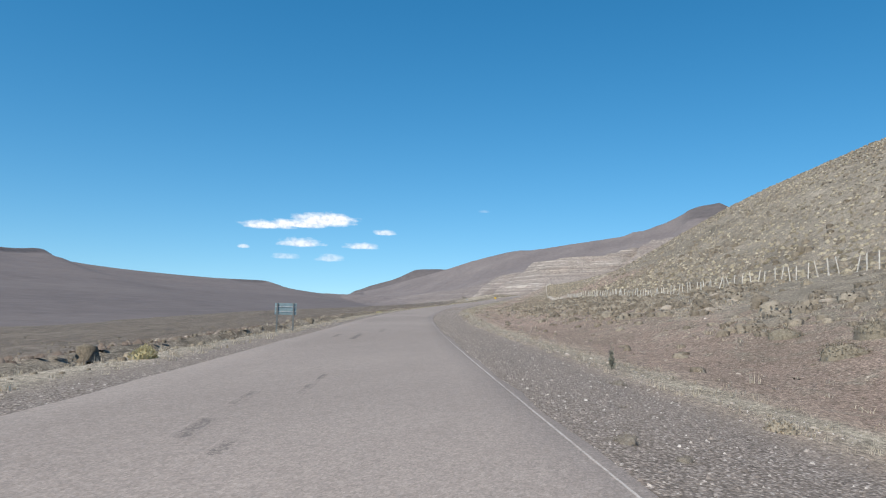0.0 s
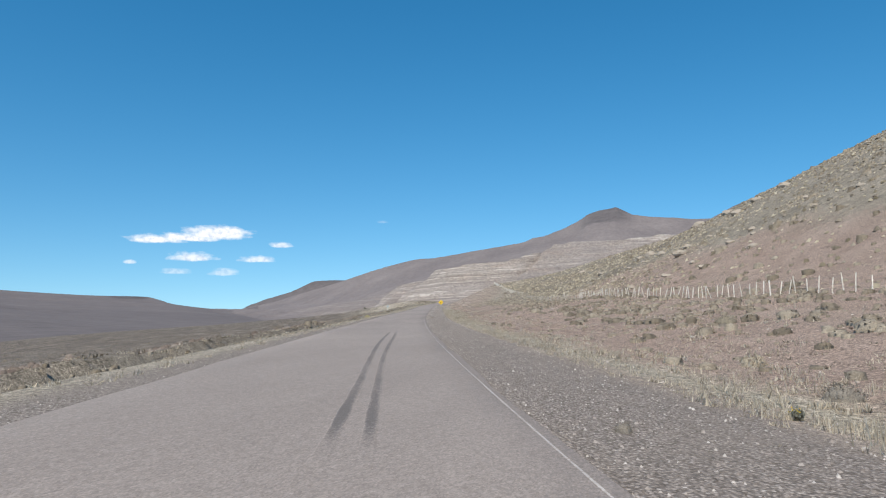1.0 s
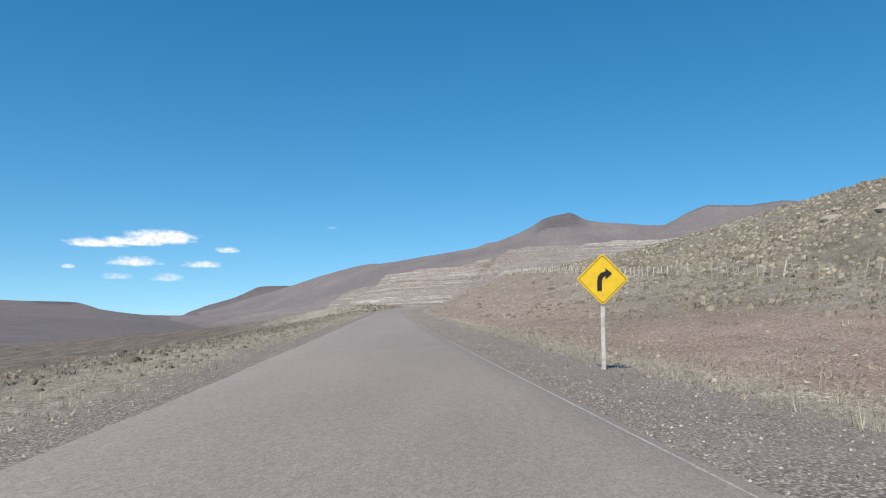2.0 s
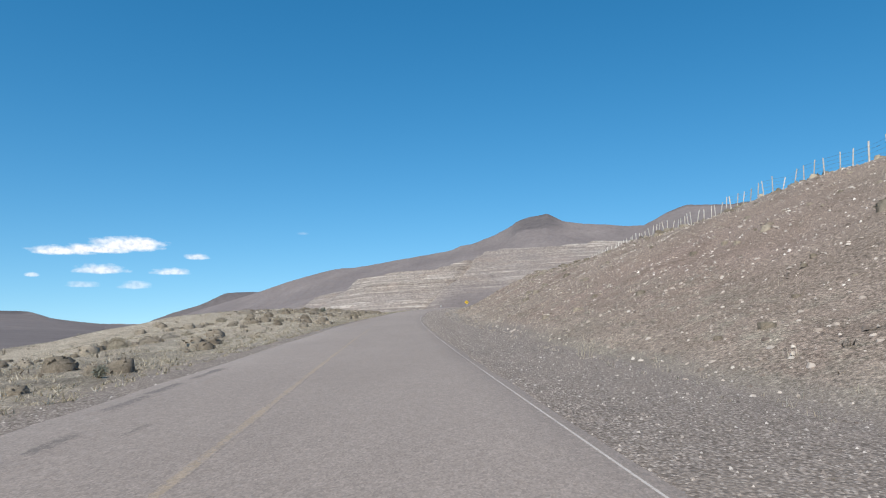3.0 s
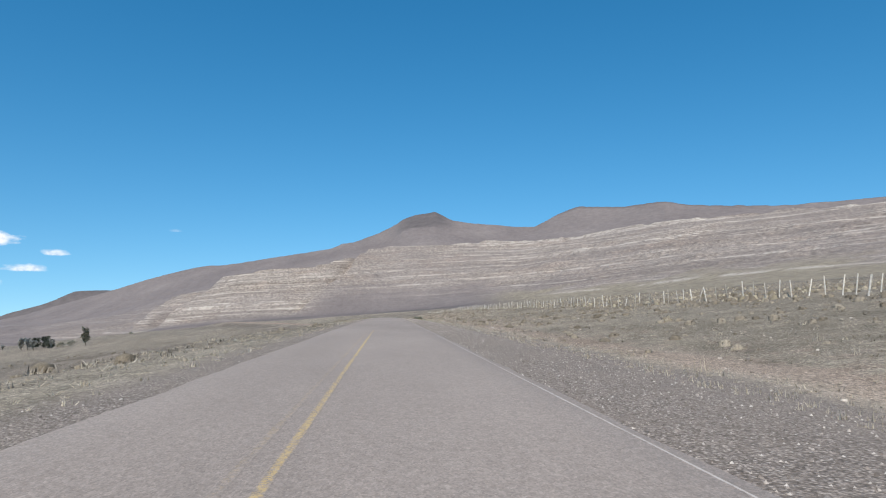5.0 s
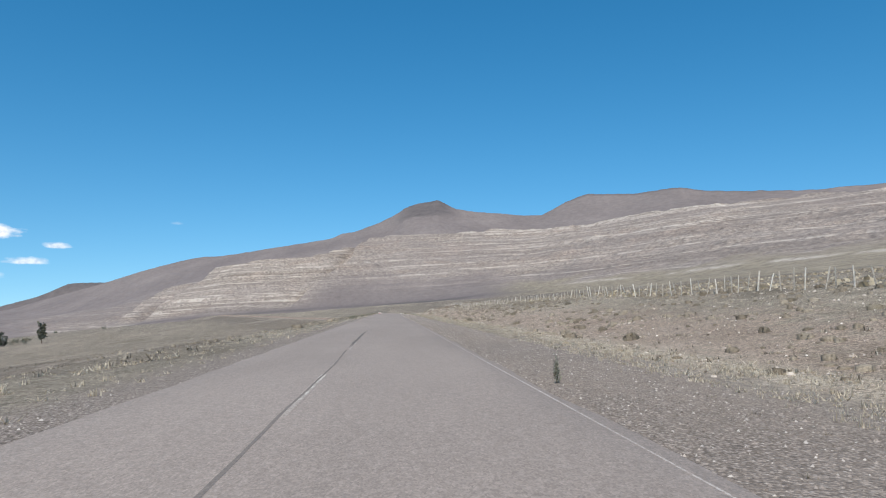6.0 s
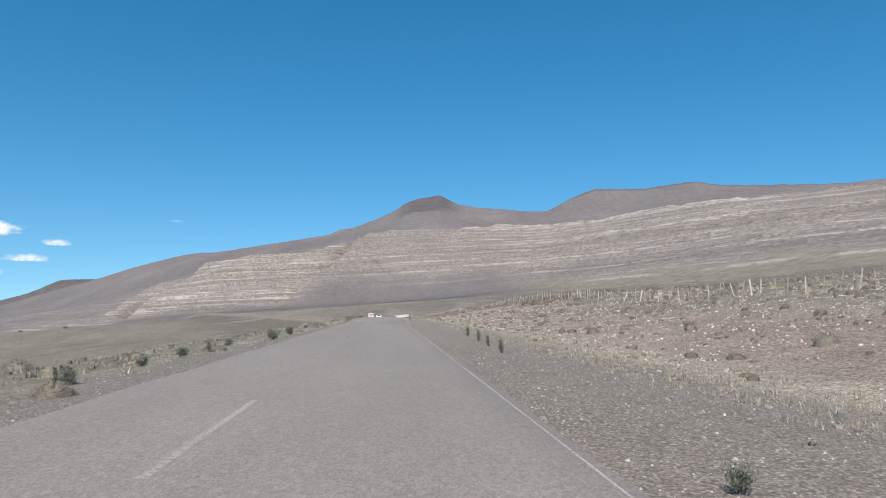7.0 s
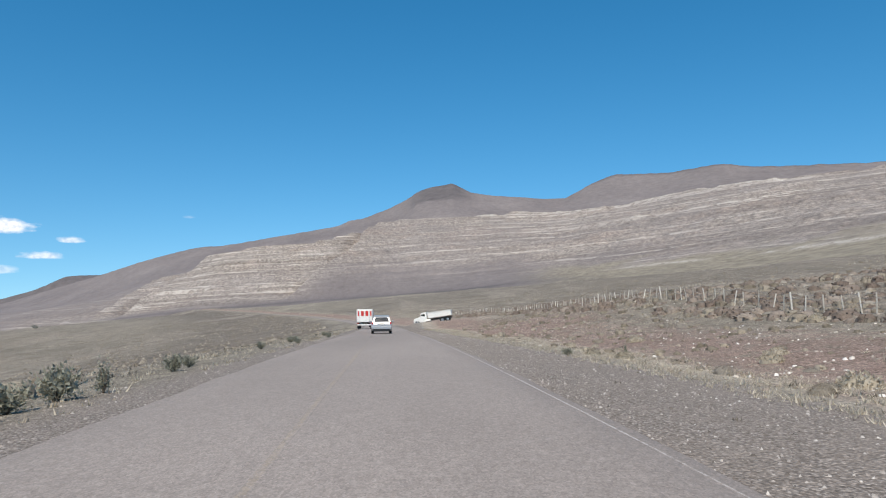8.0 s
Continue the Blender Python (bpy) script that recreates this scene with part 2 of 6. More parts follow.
    # dark specks painted into the soil as the small shadows of tufts
    dark = m.ramp(m.cells(47, stretch=drawn), (0.2, 1.0), (0.34, 0.0))
    base = m.mix(m.math("MULTIPLY", dark, m.ramp(m.noise(4.1, 3), (0.42, 0.0), (0.52, 0.6))), base, (0.12, 0.10, 0.082))
    bits = m.ramp(m.cells(80, "Color", stretch=drawn), (0.05, 0.5), (0.45, 0.95), (0.8, 1.1), (0.97, 1.55))
    base = m.mix(0.7, base, m.mix(1.0, base, bits, "MULTIPLY"))
    clods = m.ramp(m.noise(42, 6, 0.88, drawn), (0.38, 0.26), (0.5, 0.96), (0.62, 1.75))
    base = m.mix(0.85, base, m.mix(1.0, base, clods, "MULTIPLY"))
    base = m.mix(gravel_w, base, stone)
    crumbs = m.ramp(m.cells(170, "Color", stretch=drawn), (0.05, 0.5), (0.5, 1.0), (0.97, 1.6))
    base = m.mix(0.6, base, m.mix(1.0, base, crumbs, "MULTIPLY"))
    grain = m.noise(130, 5, 0.75, drawn)
    base = m.mix(0.5, base, m.mix(1.0, base, m.ramp(grain, (0.3, 0.55), (0.7, 1.35)), "MULTIPLY"))
    return m.done(base, m.math("ADD", m.math("MULTIPLY", m.noise(14, 7, 0.75, drawn), soil), m.math("MULTIPLY", m.cells(135, stretch=drawn), -0.4)), 0.62, 0.018)


def asphalt_colour(m):
    tone = m.ramp(m.noise(0.35, 5, 0.6, (2.2, 0.35, 1)), (0.3, (0.251, 0.213, 0.189)), (0.7, (0.297, 0.254, 0.227)))
    # polished wheel lanes and stained middles run along the road
    patch = m.ramp(m.noise(1.1, 5, 0.7, (1, 0.3, 1)), (0.3, 0.9), (0.7, 1.07))
    tone = m.mix(1.0, tone, patch, "MULTIPLY")
    chips = m.ramp(m.cells(330, "Color", stretch=(1, 0.6, 1)), (0.05, 0.72), (0.5, 1.0), (0.95, 1.34))
    tone = m.mix(0.7, tone, m.mix(1.0, tone, chips, "MULTIPLY"))
    coarse = m.ramp(m.cells(120, "Color", stretch=(1, 0.7, 1)), (0.05, 0.84), (0.5, 1.0), (0.95, 1.2))
    tone = m.mix(0.6, tone, m.mix(1.0, tone, coarse, "MULTIPLY"))
    grain = m.ramp(m.noise(110, 6, 0.8, (1, 0.6, 1)), (0.3, 0.76), (0.7, 1.25))
    return m.mix(0.32, tone, m.mix(1.0, tone, grain, "MULTIPLY"))


def asphalt_material():
    m = Nodes("worn_asphalt", 0.82, 0, 0.3)
    return m.done(asphalt_colour(m), m.cells(190, stretch=(1, 0.6, 1)), 0.3, 0.0025)


def mountain_material():
    m = Nodes("mountain_side", 0.97, 0, 0.1)
    strata_w, dark_w, pale_w = m.layer("cover")[:3]
    # the slope colours carry a slight blue tint for the haze of distance
    scrub = m.ramp(m.noise(0.014, 6, 0.6, (1, 0.45, 1)), (0.3, (0.168, 0.147, 0.146)), (0.55, (0.203, 0.178, 0.174)), (0.75, (0.237, 0.21, 0.203)))
    scrub = m.mix(0.55, scrub, m.mix(1.0, scrub, m.ramp(m.noise(0.2, 6, 0.75, (1, 0.4, 1.4)), (0.34, 0.72), (0.66, 1.26)), "MULTIPLY"))
    # tilted beds: the layers dip along x and wave a little
    geo = m.nt.nodes.new("ShaderNodeSeparateXYZ")
    m.nt.links.new(m.coord, geo.inputs[0])
    wav = m.math("MULTIPLY", m.noise(0.009, 3, 0.5), 7.0)
    hgt = m.math("ADD", m.math("SUBTRACT", geo.outputs[2], m.math("MULTIPLY", geo.outputs[0], 0.045)), wav)
    com = m.nt.nodes.new("ShaderNodeCombineXYZ")
    m.nt.links.new(hgt, com.inputs[2])
    m.nt.links.new(m.math("MULTIPLY", geo.outputs[0], 0.010), com.inputs[0])
    beds = m.nt.nodes.new("ShaderNodeTexNoise")
    beds.inputs["Scale"].default_value, beds.inputs["Detail"].default_value, beds.inputs["Roughness"].default_value = 0.30, 4, 0.6
    m.nt.links.new(com.outputs[0], beds.inputs["Vector"])
    rock = m.ramp(beds.outputs[0], (0.34, (0.197, 0.169, 0.15)), (0.46, (0.252, 0.219, 0.195)), (0.56, (0.292, 0.256, 0.229)), (0.66, (0.228, 0.197, 0.175)))
    # pinkish and greenish swathes across the beds
    rock = m.mix(m.ramp(m.noise(0.02, 4, 0.6), (0.5, 0.0), (0.66, 0.5)), rock, (0.285, 0.226, 0.19))
    # loose blocks and bushes on the ledges
    crumb = m.ramp(m.noise(0.55, 5, 0.8, (1, 0.5, 1.5)), (0.35, 0.42), (0.5, 0.98), (0.65, 1.75))
    rock = m.mix(0.9, rock, m.mix(1.0, rock, crumb, "MULTIPLY"))
    # thin pale ledges that break off along the slope, dark shade painted under each
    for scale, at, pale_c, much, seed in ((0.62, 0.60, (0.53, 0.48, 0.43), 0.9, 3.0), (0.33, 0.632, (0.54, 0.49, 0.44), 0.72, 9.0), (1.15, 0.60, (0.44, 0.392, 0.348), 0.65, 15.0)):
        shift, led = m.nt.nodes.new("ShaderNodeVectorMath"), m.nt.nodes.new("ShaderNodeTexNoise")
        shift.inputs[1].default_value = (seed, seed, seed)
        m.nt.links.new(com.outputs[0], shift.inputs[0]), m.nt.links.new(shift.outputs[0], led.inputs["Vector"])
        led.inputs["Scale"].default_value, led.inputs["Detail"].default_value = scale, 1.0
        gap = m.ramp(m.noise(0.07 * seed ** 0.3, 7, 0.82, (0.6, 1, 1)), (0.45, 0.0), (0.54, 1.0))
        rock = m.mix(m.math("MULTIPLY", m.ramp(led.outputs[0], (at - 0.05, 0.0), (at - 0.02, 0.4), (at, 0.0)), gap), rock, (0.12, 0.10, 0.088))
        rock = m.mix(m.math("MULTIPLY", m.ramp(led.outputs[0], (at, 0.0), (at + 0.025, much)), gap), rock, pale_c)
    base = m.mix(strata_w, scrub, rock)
    hay = m.ramp(m.noise(0.3, 6, 0.8, (1, 0.5, 1)), (0.34, (0.15, 0.13, 0.10)), (0.5, (0.25, 0.22, 0.17)), (0.66, (0.35, 0.312, 0.245)))
    base = m.mix(m.layer("tone")[0], base, hay)
    base = m.mix(m.layer("tone")[1], base, (0.47, 0.43, 0.37))
    chalk = m.ramp(m.noise(0.35, 5, 0.8), (0.38, (0.20, 0.17, 0.148)), (0.5, (0.46, 0.42, 0.375)), (0.7, (0.66, 0.62, 0.57)))
    base = m.mix(pale_w, base, chalk)
    # the dark rock's grey-violet holds the same painted haze tint
    base = m.mix(dark_w, base, m.ramp(m.noise(0.08, 5, 0.7), (0.3, (0.088, 0.08, 0.084)), (0.7, (0.142, 0.128, 0.13))))
    return m.done(base, m.math("ADD", m.noise(0.22, 6, 0.65, (1, 0.35, 1)), m.math("MULTIPLY", m.math("MULTIPLY", m.noise(0.6, 5, 0.8), strata_w), 0.5)), 0.55, 1.3)


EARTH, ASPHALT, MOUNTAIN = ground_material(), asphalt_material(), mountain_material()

# ---- the plan: the road's line, its height and the land beside it ----
ROAD_Y = (-90, -40, 0.16, 16.48, 33.21, 50.2, 67.32, 84.47, 101.65, 118.98, 136.42, 153.91, 171.41, 188.91, 206.41, 223.91, 241.41, 258.91, 276.41, 292, 310, 340, 400, 520, 700)
ROAD_X = (38.52, 17.12, -0.07, -6.36, -11.52, -15.7, -19.29, -22.81, -26.1, -28.52, -29.99, -30.48, -30.48, -30.47, -30.48, -30.46, -30.44, -30.45, -30.59, -30.89, -31.54, -34.19, -44.59, -78.59, -148.59)
ROAD_Z = (1.6, 0.4, -0.96, -1.27, -1.46, -1.54, -1.53, -1.45, -1.29, -1.07, -0.79, -0.5, -0.26, -0.1, -0.02, -0, 0, -0.04, -0.15, -0.53, -1, -1.7, -2.4, -3, -3)
LEFT_EDGE, RIGHT_EDGE = -0.755, 0.405


def road_x(y):
    return glide(y, ROAD_Y, ROAD_X)


def bulge(y):
    """The asphalt's right edge swings out a little in the bends."""
    return 0.034 * np.exp(-((np.asarray(y, float) - 52) / 13) ** 2) + 0.014 * np.exp(-((np.asarray(y, float) - 18) / 9) ** 2)


def road_z(y):
    return glide(y, ROAD_Y, ROAD_Z)


def lean(y):
    """How much wider a cut along x is than one across the road."""
    d = (road_x(np.asarray(y) + 0.5) - road_x(np.asarray(y) - 0.5))
    return np.sqrt(1 + d * d)


# Land beside the road, above the road: stations along y; the bank's foot, the fence line, and the slope behind it.
SIDE_Y = (-40, 0, 25, 50, 70, 85, 100, 112, 128, 140, 152, 170, 200, 250, 290, 400)
BANK = (-.1, -.1, -.1, -.09, -.08, .05, .24, .34, .3, .14, -.03, -.08, -.1, -.1, -.08, 0)
SLOPE = (8, 9, 9.6, 10.2, 9.2, 7.0, 6.1, 5.3, 4.2, 2.8, 1.9, 1.6, 1.7, 2.1, 2.4, 2.6)
RISE = (18, 20, 22, 23, 19, 13, 10, 8, 5.5, 4.0, 3.2, 3.0, 3.6, 5, 6, 7)
FENCE_Y = (-40, 11, 18, 28, 44, 60, 70, 84, 100, 111, 121, 130, 139, 146, 152, 163, 174, 216, 229, 240, 254, 262, 271, 276, 281, 285, 287.5, 290.5, 294, 300)
FENCE = (.85, .86, .66, .64, .5, .48, .4, .9, 1.75, 2.1, 1.92, 1.5, 1.2, 1.02, .84, .44, .42, .58, .7, .58, .62, .84, .82, .66, .5, .36, .5, .84, .8, .7)
LEFT_Y = (-40, 60, 95, 106, 110, 114, 117, 126, 131, 136, 152, 250, 300)
L_NEAR = (-.12, -.12, -.1, -.08, -.02, .06, .12, .11, .0, -.11, -.15, -.15, -.15)
L_FIVE = (-.7, -.7, -.6, -.5, -.36, -.12, .12, .2, -.2, -.62, -.72, -.75, -.7)
L_MID = (-1.8, -1.8, -1.8, -1.7, -1.5, -1.3, -1.2, -1.2, -1.4, -1.6, -1.7, -1.8, -1.8)
L_PLAIN = (-4, -4, -4, -4, -4, -4, -4, -4, -4.2, -4.4, -4.6, -5.2, -6)
L_FAR = (-10, -10, -10, -10, -10, -10, -10, -10.5, -10.5, -11, -11, -12.5, -14)
FENCE_P = 6.2
# how far the brow of the cutting, in front of the fence, stands above the even slope
BROW_Y = (112, 120, 126, 134, 144, 150, 157, 164)
BROW = (0, .12, .33, .40, .17, .08, .03, 0)
BROW_P = 4.0


def fence_p(y):
    return FENCE_P - 0.8 * ease(y, 172, 190)


def land_z(x, y):
    """Height of the ground sheet."""
    x, y = np.asarray(x, float), np.asarray(y, float)
    p = (x - road_x(y)) / lean(y)
    zr = road_z(y)
    edge = np.zeros_like(p)
    bank, fence = glide(y, SIDE_Y, BANK), glide(y, FENCE_Y, FENCE)
    cuts = [(RIGHT_EDGE, edge - 0.012), (0.95, edge - .035), (1.35, edge - .07), (2.3, bank), (BROW_P, bank + (fence - bank) * (BROW_P - 2.3) / (FENCE_P - 2.3) + glide(y, BROW_Y, BROW)), (FENCE_P, fence),
            (25.0, glide(y, SIDE_Y, SLOPE)), (60.0, glide(y, SIDE_Y, RISE)), (160.0, glide(y, SIDE_Y, RISE) * 1.15 + 3), (900.0, edge + 30)]
    left = [(-LEFT_EDGE, edge - 0.012), (1.15, edge - .03), (2.2, glide(y, LEFT_Y, L_NEAR)), (5.0, glide(y, LEFT_Y, L_FIVE)),
            (12.0, glide(y, LEFT_Y, L_MID)), (40.0, glide(y, LEFT_Y, L_PLAIN)), (120.0, glide(y, LEFT_Y, L_FAR)), (900.0, edge - 24)]

    def across(q, stops):
        z = np.where(q < stops[0][0], -0.012, stops[-1][1])
        for k, ((a, za), (b, zb)) in enumerate(zip(stops, stops[1:])):
            u = np.clip((q - a) / (b - a), 0, 1)
            if k > 4:
                u = 0.6 * u + 0.4 * u * u * (3 - 2 * u)
            z = np.where((q >= a) & (q <= b), za + (zb - za) * u, z)
        return z

    near = zr + np.where(p > 0, across(p, cuts), across(-p, left))
    # a gully along the left verge, and the ramp of a side track on the right
    gully = ease(-p, 1.35, 1.6) * (1 - ease(-p, 2.1 + 0.25 * lump(x, y, 1.5, 2), 2.22 + 0.25 * lump(x, y, 1.5, 2))) * ease(y, 1, 5) * (1 - ease(y, 58, 64))
    ramp = np.exp(-((y - 305.5 - 0.1 * p) / 1.7) ** 2) * ease(p, 0.6, 1.3) * (1 - ease(p, 9, 14))
    near = near - 0.24 * gully + ramp * np.maximum(zr + 0.06 + 0.10 * (p - 0.6) - near, 0)
    far = glide(x, (-2500, -305, -185, -78, 0, 60, 150, 2500), (-40, -23, -9, -1, 4, 8, 14, 50))
    t = ease(y, 300, 640) * ease(np.abs(p), 3, 30 )
    z = near + (far - near) * t
    out = np.maximum(np.where(p > 0, p - 1.2, -p - 1.2), 0)
    rough = 0.045 * lump(x, y, 0.9, 3) * np.minimum(out / 0.6, 1) + 0.10 * ease(y, 84, 98) * (1 - ease(y, 140, 152)) * lump(x * 1.0, y * 0.6, 1.1, 3) * ease(p, 1.8, 2.8) * (1 - ease(p, 7, 9)) + 0.22 * lump(x, y, 7.0, 4) * np.minimum(out / 9, 1) + (1.4 - 1.0 * ease(y, 230, 300) * (p < 0)) * lump(x, y, 45, 3) * np.minimum(out / 60, 1)
    return z + rough


def spot(y, p):
    """The place p units to the right of the road's line, at y, on the ground."""
    x = float(road_x(y) + p * lean(y))
    return Vector((x, y, float(land_z(x, y))))


def build_ground():
    ys = list(np.arange(-8, 300, 0.5))
    step = 0.5
    while ys[-1] < 1500:
        step *= 1.025
        ys.append(ys[-1] + step)
    back = [-8 - 1.5 * 1.3 ** k for k in range(1, 20)]
    ys = np.array(sorted([b for b in back if b > -400] + ys))

    def fan(start, first, ratio):
        out, s = [start], first
        while out[-1] < 2200:
            out.append(out[-1] + s)
            s *= ratio
        return out
    ps = np.array([-q for q in fan(-LEFT_EDGE - 0.06, 0.08, 1.08)][::-1] + [-0.4, 0.0] + fan(RIGHT_EDGE - 0.06, 0.075, 1.068))
    Y, Pp = np.meshgrid(ys, ps, indexing="ij")
    X = road_x(Y) + Pp * lean(Y)
    Z = land_z(X, Y)
    me = mesh_from("ground", np.stack([X, Y, Z], -1).reshape(-1, 3), grid_faces(len(ys), len(ps)), EARTH, True)
    p, x, y = Pp.ravel(), X.ravel(), Y.ravel()
    wob = 0.16 * lump(x, y, 2.2, 3)
    gravel = np.where(p > 0, 1 - ease(p + wob, 0.95 + 0.35 * ease(y, 60, 100), 1.25 + 0.4 * ease(y, 60, 100)), 1 - ease(-p + wob * 0.7, 0.92, 1.2))
    gravel = gravel * np.where(p > 0, 1 - (0.2 + 0.25 * lump(x, y, 1.5, 3)) * ease(y, 185, 205), 1)
    red = np.where(p > 0, ease(p, 1.1, 1.6), 0) * (1 - 0.75 * ease(p, 3.0, 7.0)) * (0.6 + 0.4 * ease(y, 80, 100) * (1 - ease(y, 150, 170)) - 0.48 * ease(y, 144, 158) * (1 - ease(y, 250, 262)) - 0.4 * ease(y, 250, 256) + 1.0 * ease(y, 274, 280))
    grass = np.where(p > 0, 0.25 + 0.6 * ease(p, 2.6, 6) + (0.35 * ease(y, 150, 170) - 0.3 * ease(y, 196, 212)) * (1 - ease(y, 240, 256)) * ease(p, 1.9, 2.4) * (1 - ease(p, 4, 6)), 0.85)
    bare = ease(y, 82, 100) * (1 - ease(y, 140, 155)) * ease(p, 1.6, 2.4) * (1 - ease(p, 5.5, 7))
    # a raw reddish band above and below the fence
    raw = ease(y, 30, 42) * (1 - ease(y, 66, 78)) * ease(p, 3.6, 5) * (1 - ease(p + 1.5 * lump(x, y, 5, 3), 9.5, 12.5))
    red = np.maximum(red, 0.55 * raw)
    red = np.maximum(red, 0.9 * ease(y, 274, 280) * ease(p, 2.0, 2.6) * (1 - ease(p, 4.4, 5.2)))
    red = np.maximum(red, 0.42 * ease(y, 112, 126) * (1 - ease(y, 144, 153)) * ease(p, 1.5, 2.3) * (1 - ease(p, 5.5, 8)))
    grass = np.clip(grass - 0.6 * bare - 0.7 * raw + 0.25 * lump(x, y, 6, 3), 0, 1)
    dusk = ease(-p, 1.5, 3.5) * (1 - 0.95 * ease(y, 95, 106) * (1 - ease(y, 129, 137)) * (1 - ease(-p, 6, 12))) * (0.95 - 0.12 * ease(y, 140, 200)) * (1 - 0.6 * ease(-p, 12, 34) * ease(y, 140, 200)) * (1 - 0.25 * ease(-p, 60, 200)) * (1 - 0.9 * ease(y, 104, 112) * (1 - ease(y, 129, 137)) * (1 - ease(-p, 7, 12)))
    dusk = np.maximum(dusk, ease(p, 4.6, 7.5) * (0.25 * ease(y, 150, 200) + 0.3 * ease(y, 262, 285)) * (1 - ease(y, 420, 520)))
    hay = 0.8 * ease(y, 104, 112) * (1 - ease(y, 129, 137)) * ease(-p, 0.95, 1.3) * (1 - ease(-p, 6, 10)) + (0.75 + 0.2 * ease(y, 185, 200)) * np.exp(-((p - 1.42 + wob - 0.22 * ease(y, 190, 205)) / (0.22 + 0.26 * ease(y, 190, 205) * (1 - 0.5 * ease(y, 270, 290)))) ** 2) * (1 - 0.8 * ease(y, 80, 92) * (1 - ease(y, 146, 160))) + 0.5 * ease(-p, 0.95, 1.1) * (1 - ease(-p, 1.5, 2.0)) * (1 - ease(y, 100, 104))
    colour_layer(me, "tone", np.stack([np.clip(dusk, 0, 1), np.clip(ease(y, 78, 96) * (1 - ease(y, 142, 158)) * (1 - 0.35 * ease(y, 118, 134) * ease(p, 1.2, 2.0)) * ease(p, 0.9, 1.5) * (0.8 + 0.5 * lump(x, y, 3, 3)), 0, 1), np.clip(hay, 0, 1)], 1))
    berm = ease(y, 104, 112) * (1 - ease(y, 129, 137)) * ease(-p, 1.0, 1.3) * (1 - ease(-p, 6, 10))
    grass = grass * (1 - 0.45 * berm)
    grass = np.maximum(grass, 0.4 * ease(y, 96, 104) * (1 - ease(y, 132, 142)) * ease(p, 1.3, 1.6) * (1 - ease(p + 0.8 * lump(x, y, 3, 3), 2.3, 3.1)))
    strip = np.exp(-((p - 1.35) / 0.16) ** 2)
    grass = np.maximum(grass, 0.9 * strip)
    colour_layer(me, "cover", np.stack([gravel, grass, np.clip(red, 0, 1)], 1))
    return tagged(new("ground", me), "dry stony steppe with sparse tussock grass", "ground", kind="structure")


def build_road():
    ys = np.concatenate([np.arange(-60, 310, 0.4), np.arange(310, 520, 2.0)])
    ps = np.array([LEFT_EDGE - 0.03, LEFT_EDGE, -0.6, -0.3, 0.0, 0.25, RIGHT_EDGE, RIGHT_EDGE + 0.03])
    Y, Pp = np.meshgrid(ys, ps, indexing="ij")
    ragged = 0.018 * lump(Y * 3.0, Pp * 0 + 5.0 * np.sign(Pp), 1.0, 3)
    Pq = Pp + np.where((Pp <= LEFT_EDGE) | (Pp >= RIGHT_EDGE), ragged, 0) + np.where(Pp >= RIGHT_EDGE, bulge(Y), 0)
    X = road_x(Y) + Pq * lean(Y)
    Z = road_z(Y) + 0.006 - 0.02 * np.abs(Pp + 0.25) ** 2 * 0.5
    Z[:, 0] -= 0.03
    Z[:, -1] -= 0.03
    me = mesh_from("road", np.stack([X, Y, Z], -1).reshape(-1, 3), grid_faces(len(ys), len(ps)), ASPHALT, True)
    return tagged(new("road", me), "worn grey asphalt two-lane country road", "road", kind="structure")


build_ground()
ROAD = build_road()

# ---- mountains ----
# Stations along the range, each x, y, z: foot, the top of the bedded face, the skyline.
RANGE_U = (-5, 0, 1, 2.8, 4.2, 5.6, 7.4, 9, 11, 12.5, 14, 15.68, 20)
FOOT = ((-511.3, -296.3, -250.3, -178.5, -124.4, -73.6, -13.5, 29.9, 61.7, 73.7, 73.7, 70.6, 86.6), (900, 760, 740, 720, 700, 680, 650, 600, 520, 470, 420, 380, 290), (-18, -20.4, -15.3, -5.7, -2, 1.5, 4.6, 8.6, 10.2, 10.7, 11.1, 10.5, 11))
BENCH_U = (-5, 0, 1.5, 2.5, 3.3, 4, 5.2, 6.2, 6.8, 7.4, 8.2, 9.2, 10.3, 12.25, 14, 15.68, 20)
BENCH = ((-706.2, -446.2, -338.3, -266.2, -210.7, -167.4, -109.6, -65.4, -36, -6, 38, 98, 144, 211, 262, 300, 370), (1200, 1050, 1000, 950, 900, 860, 850, 900, 920, 905, 900, 925, 872, 795, 745, 690, 520), (-8, -7.9, 1.2, 14.6, 26.3, 35.3, 43.5, 60, 64.5, 67, 70.5, 79.5, 78, 83, 84, 82, 76))
SKY_U = (-5, -1.2, 0, 0.7, 1.35, 1.6, 2.5, 3.4, 3.8, 4.8, 5.83, 6.02, 6.23, 6.71, 7.08, 7.16, 7.39, 7.68, 7.78, 7.92, 8.11, 8.45, 9.02, 9.38, 9.68, 10.15, 10.45, 10.55, 11.38, 12.2, 12.34, 12.74, 13.55, 14.82, 20)
SKY_X = (-1228.8, -808.8, -678.8, -601.9, -525.1, -501.8, -410.8, -326.6, -290.9, -201.1, -112.2, -97.1, -80.8, -43.3, -15.4, -9.7, 7.3, 28.4, 35.4, 45.8, 59.4, 83.2, 123, 145.6, 163.5, 192.7, 209, 213.7, 243.6, 260.5, 263.4, 273.9, 290.5, 313.3, 393.7)
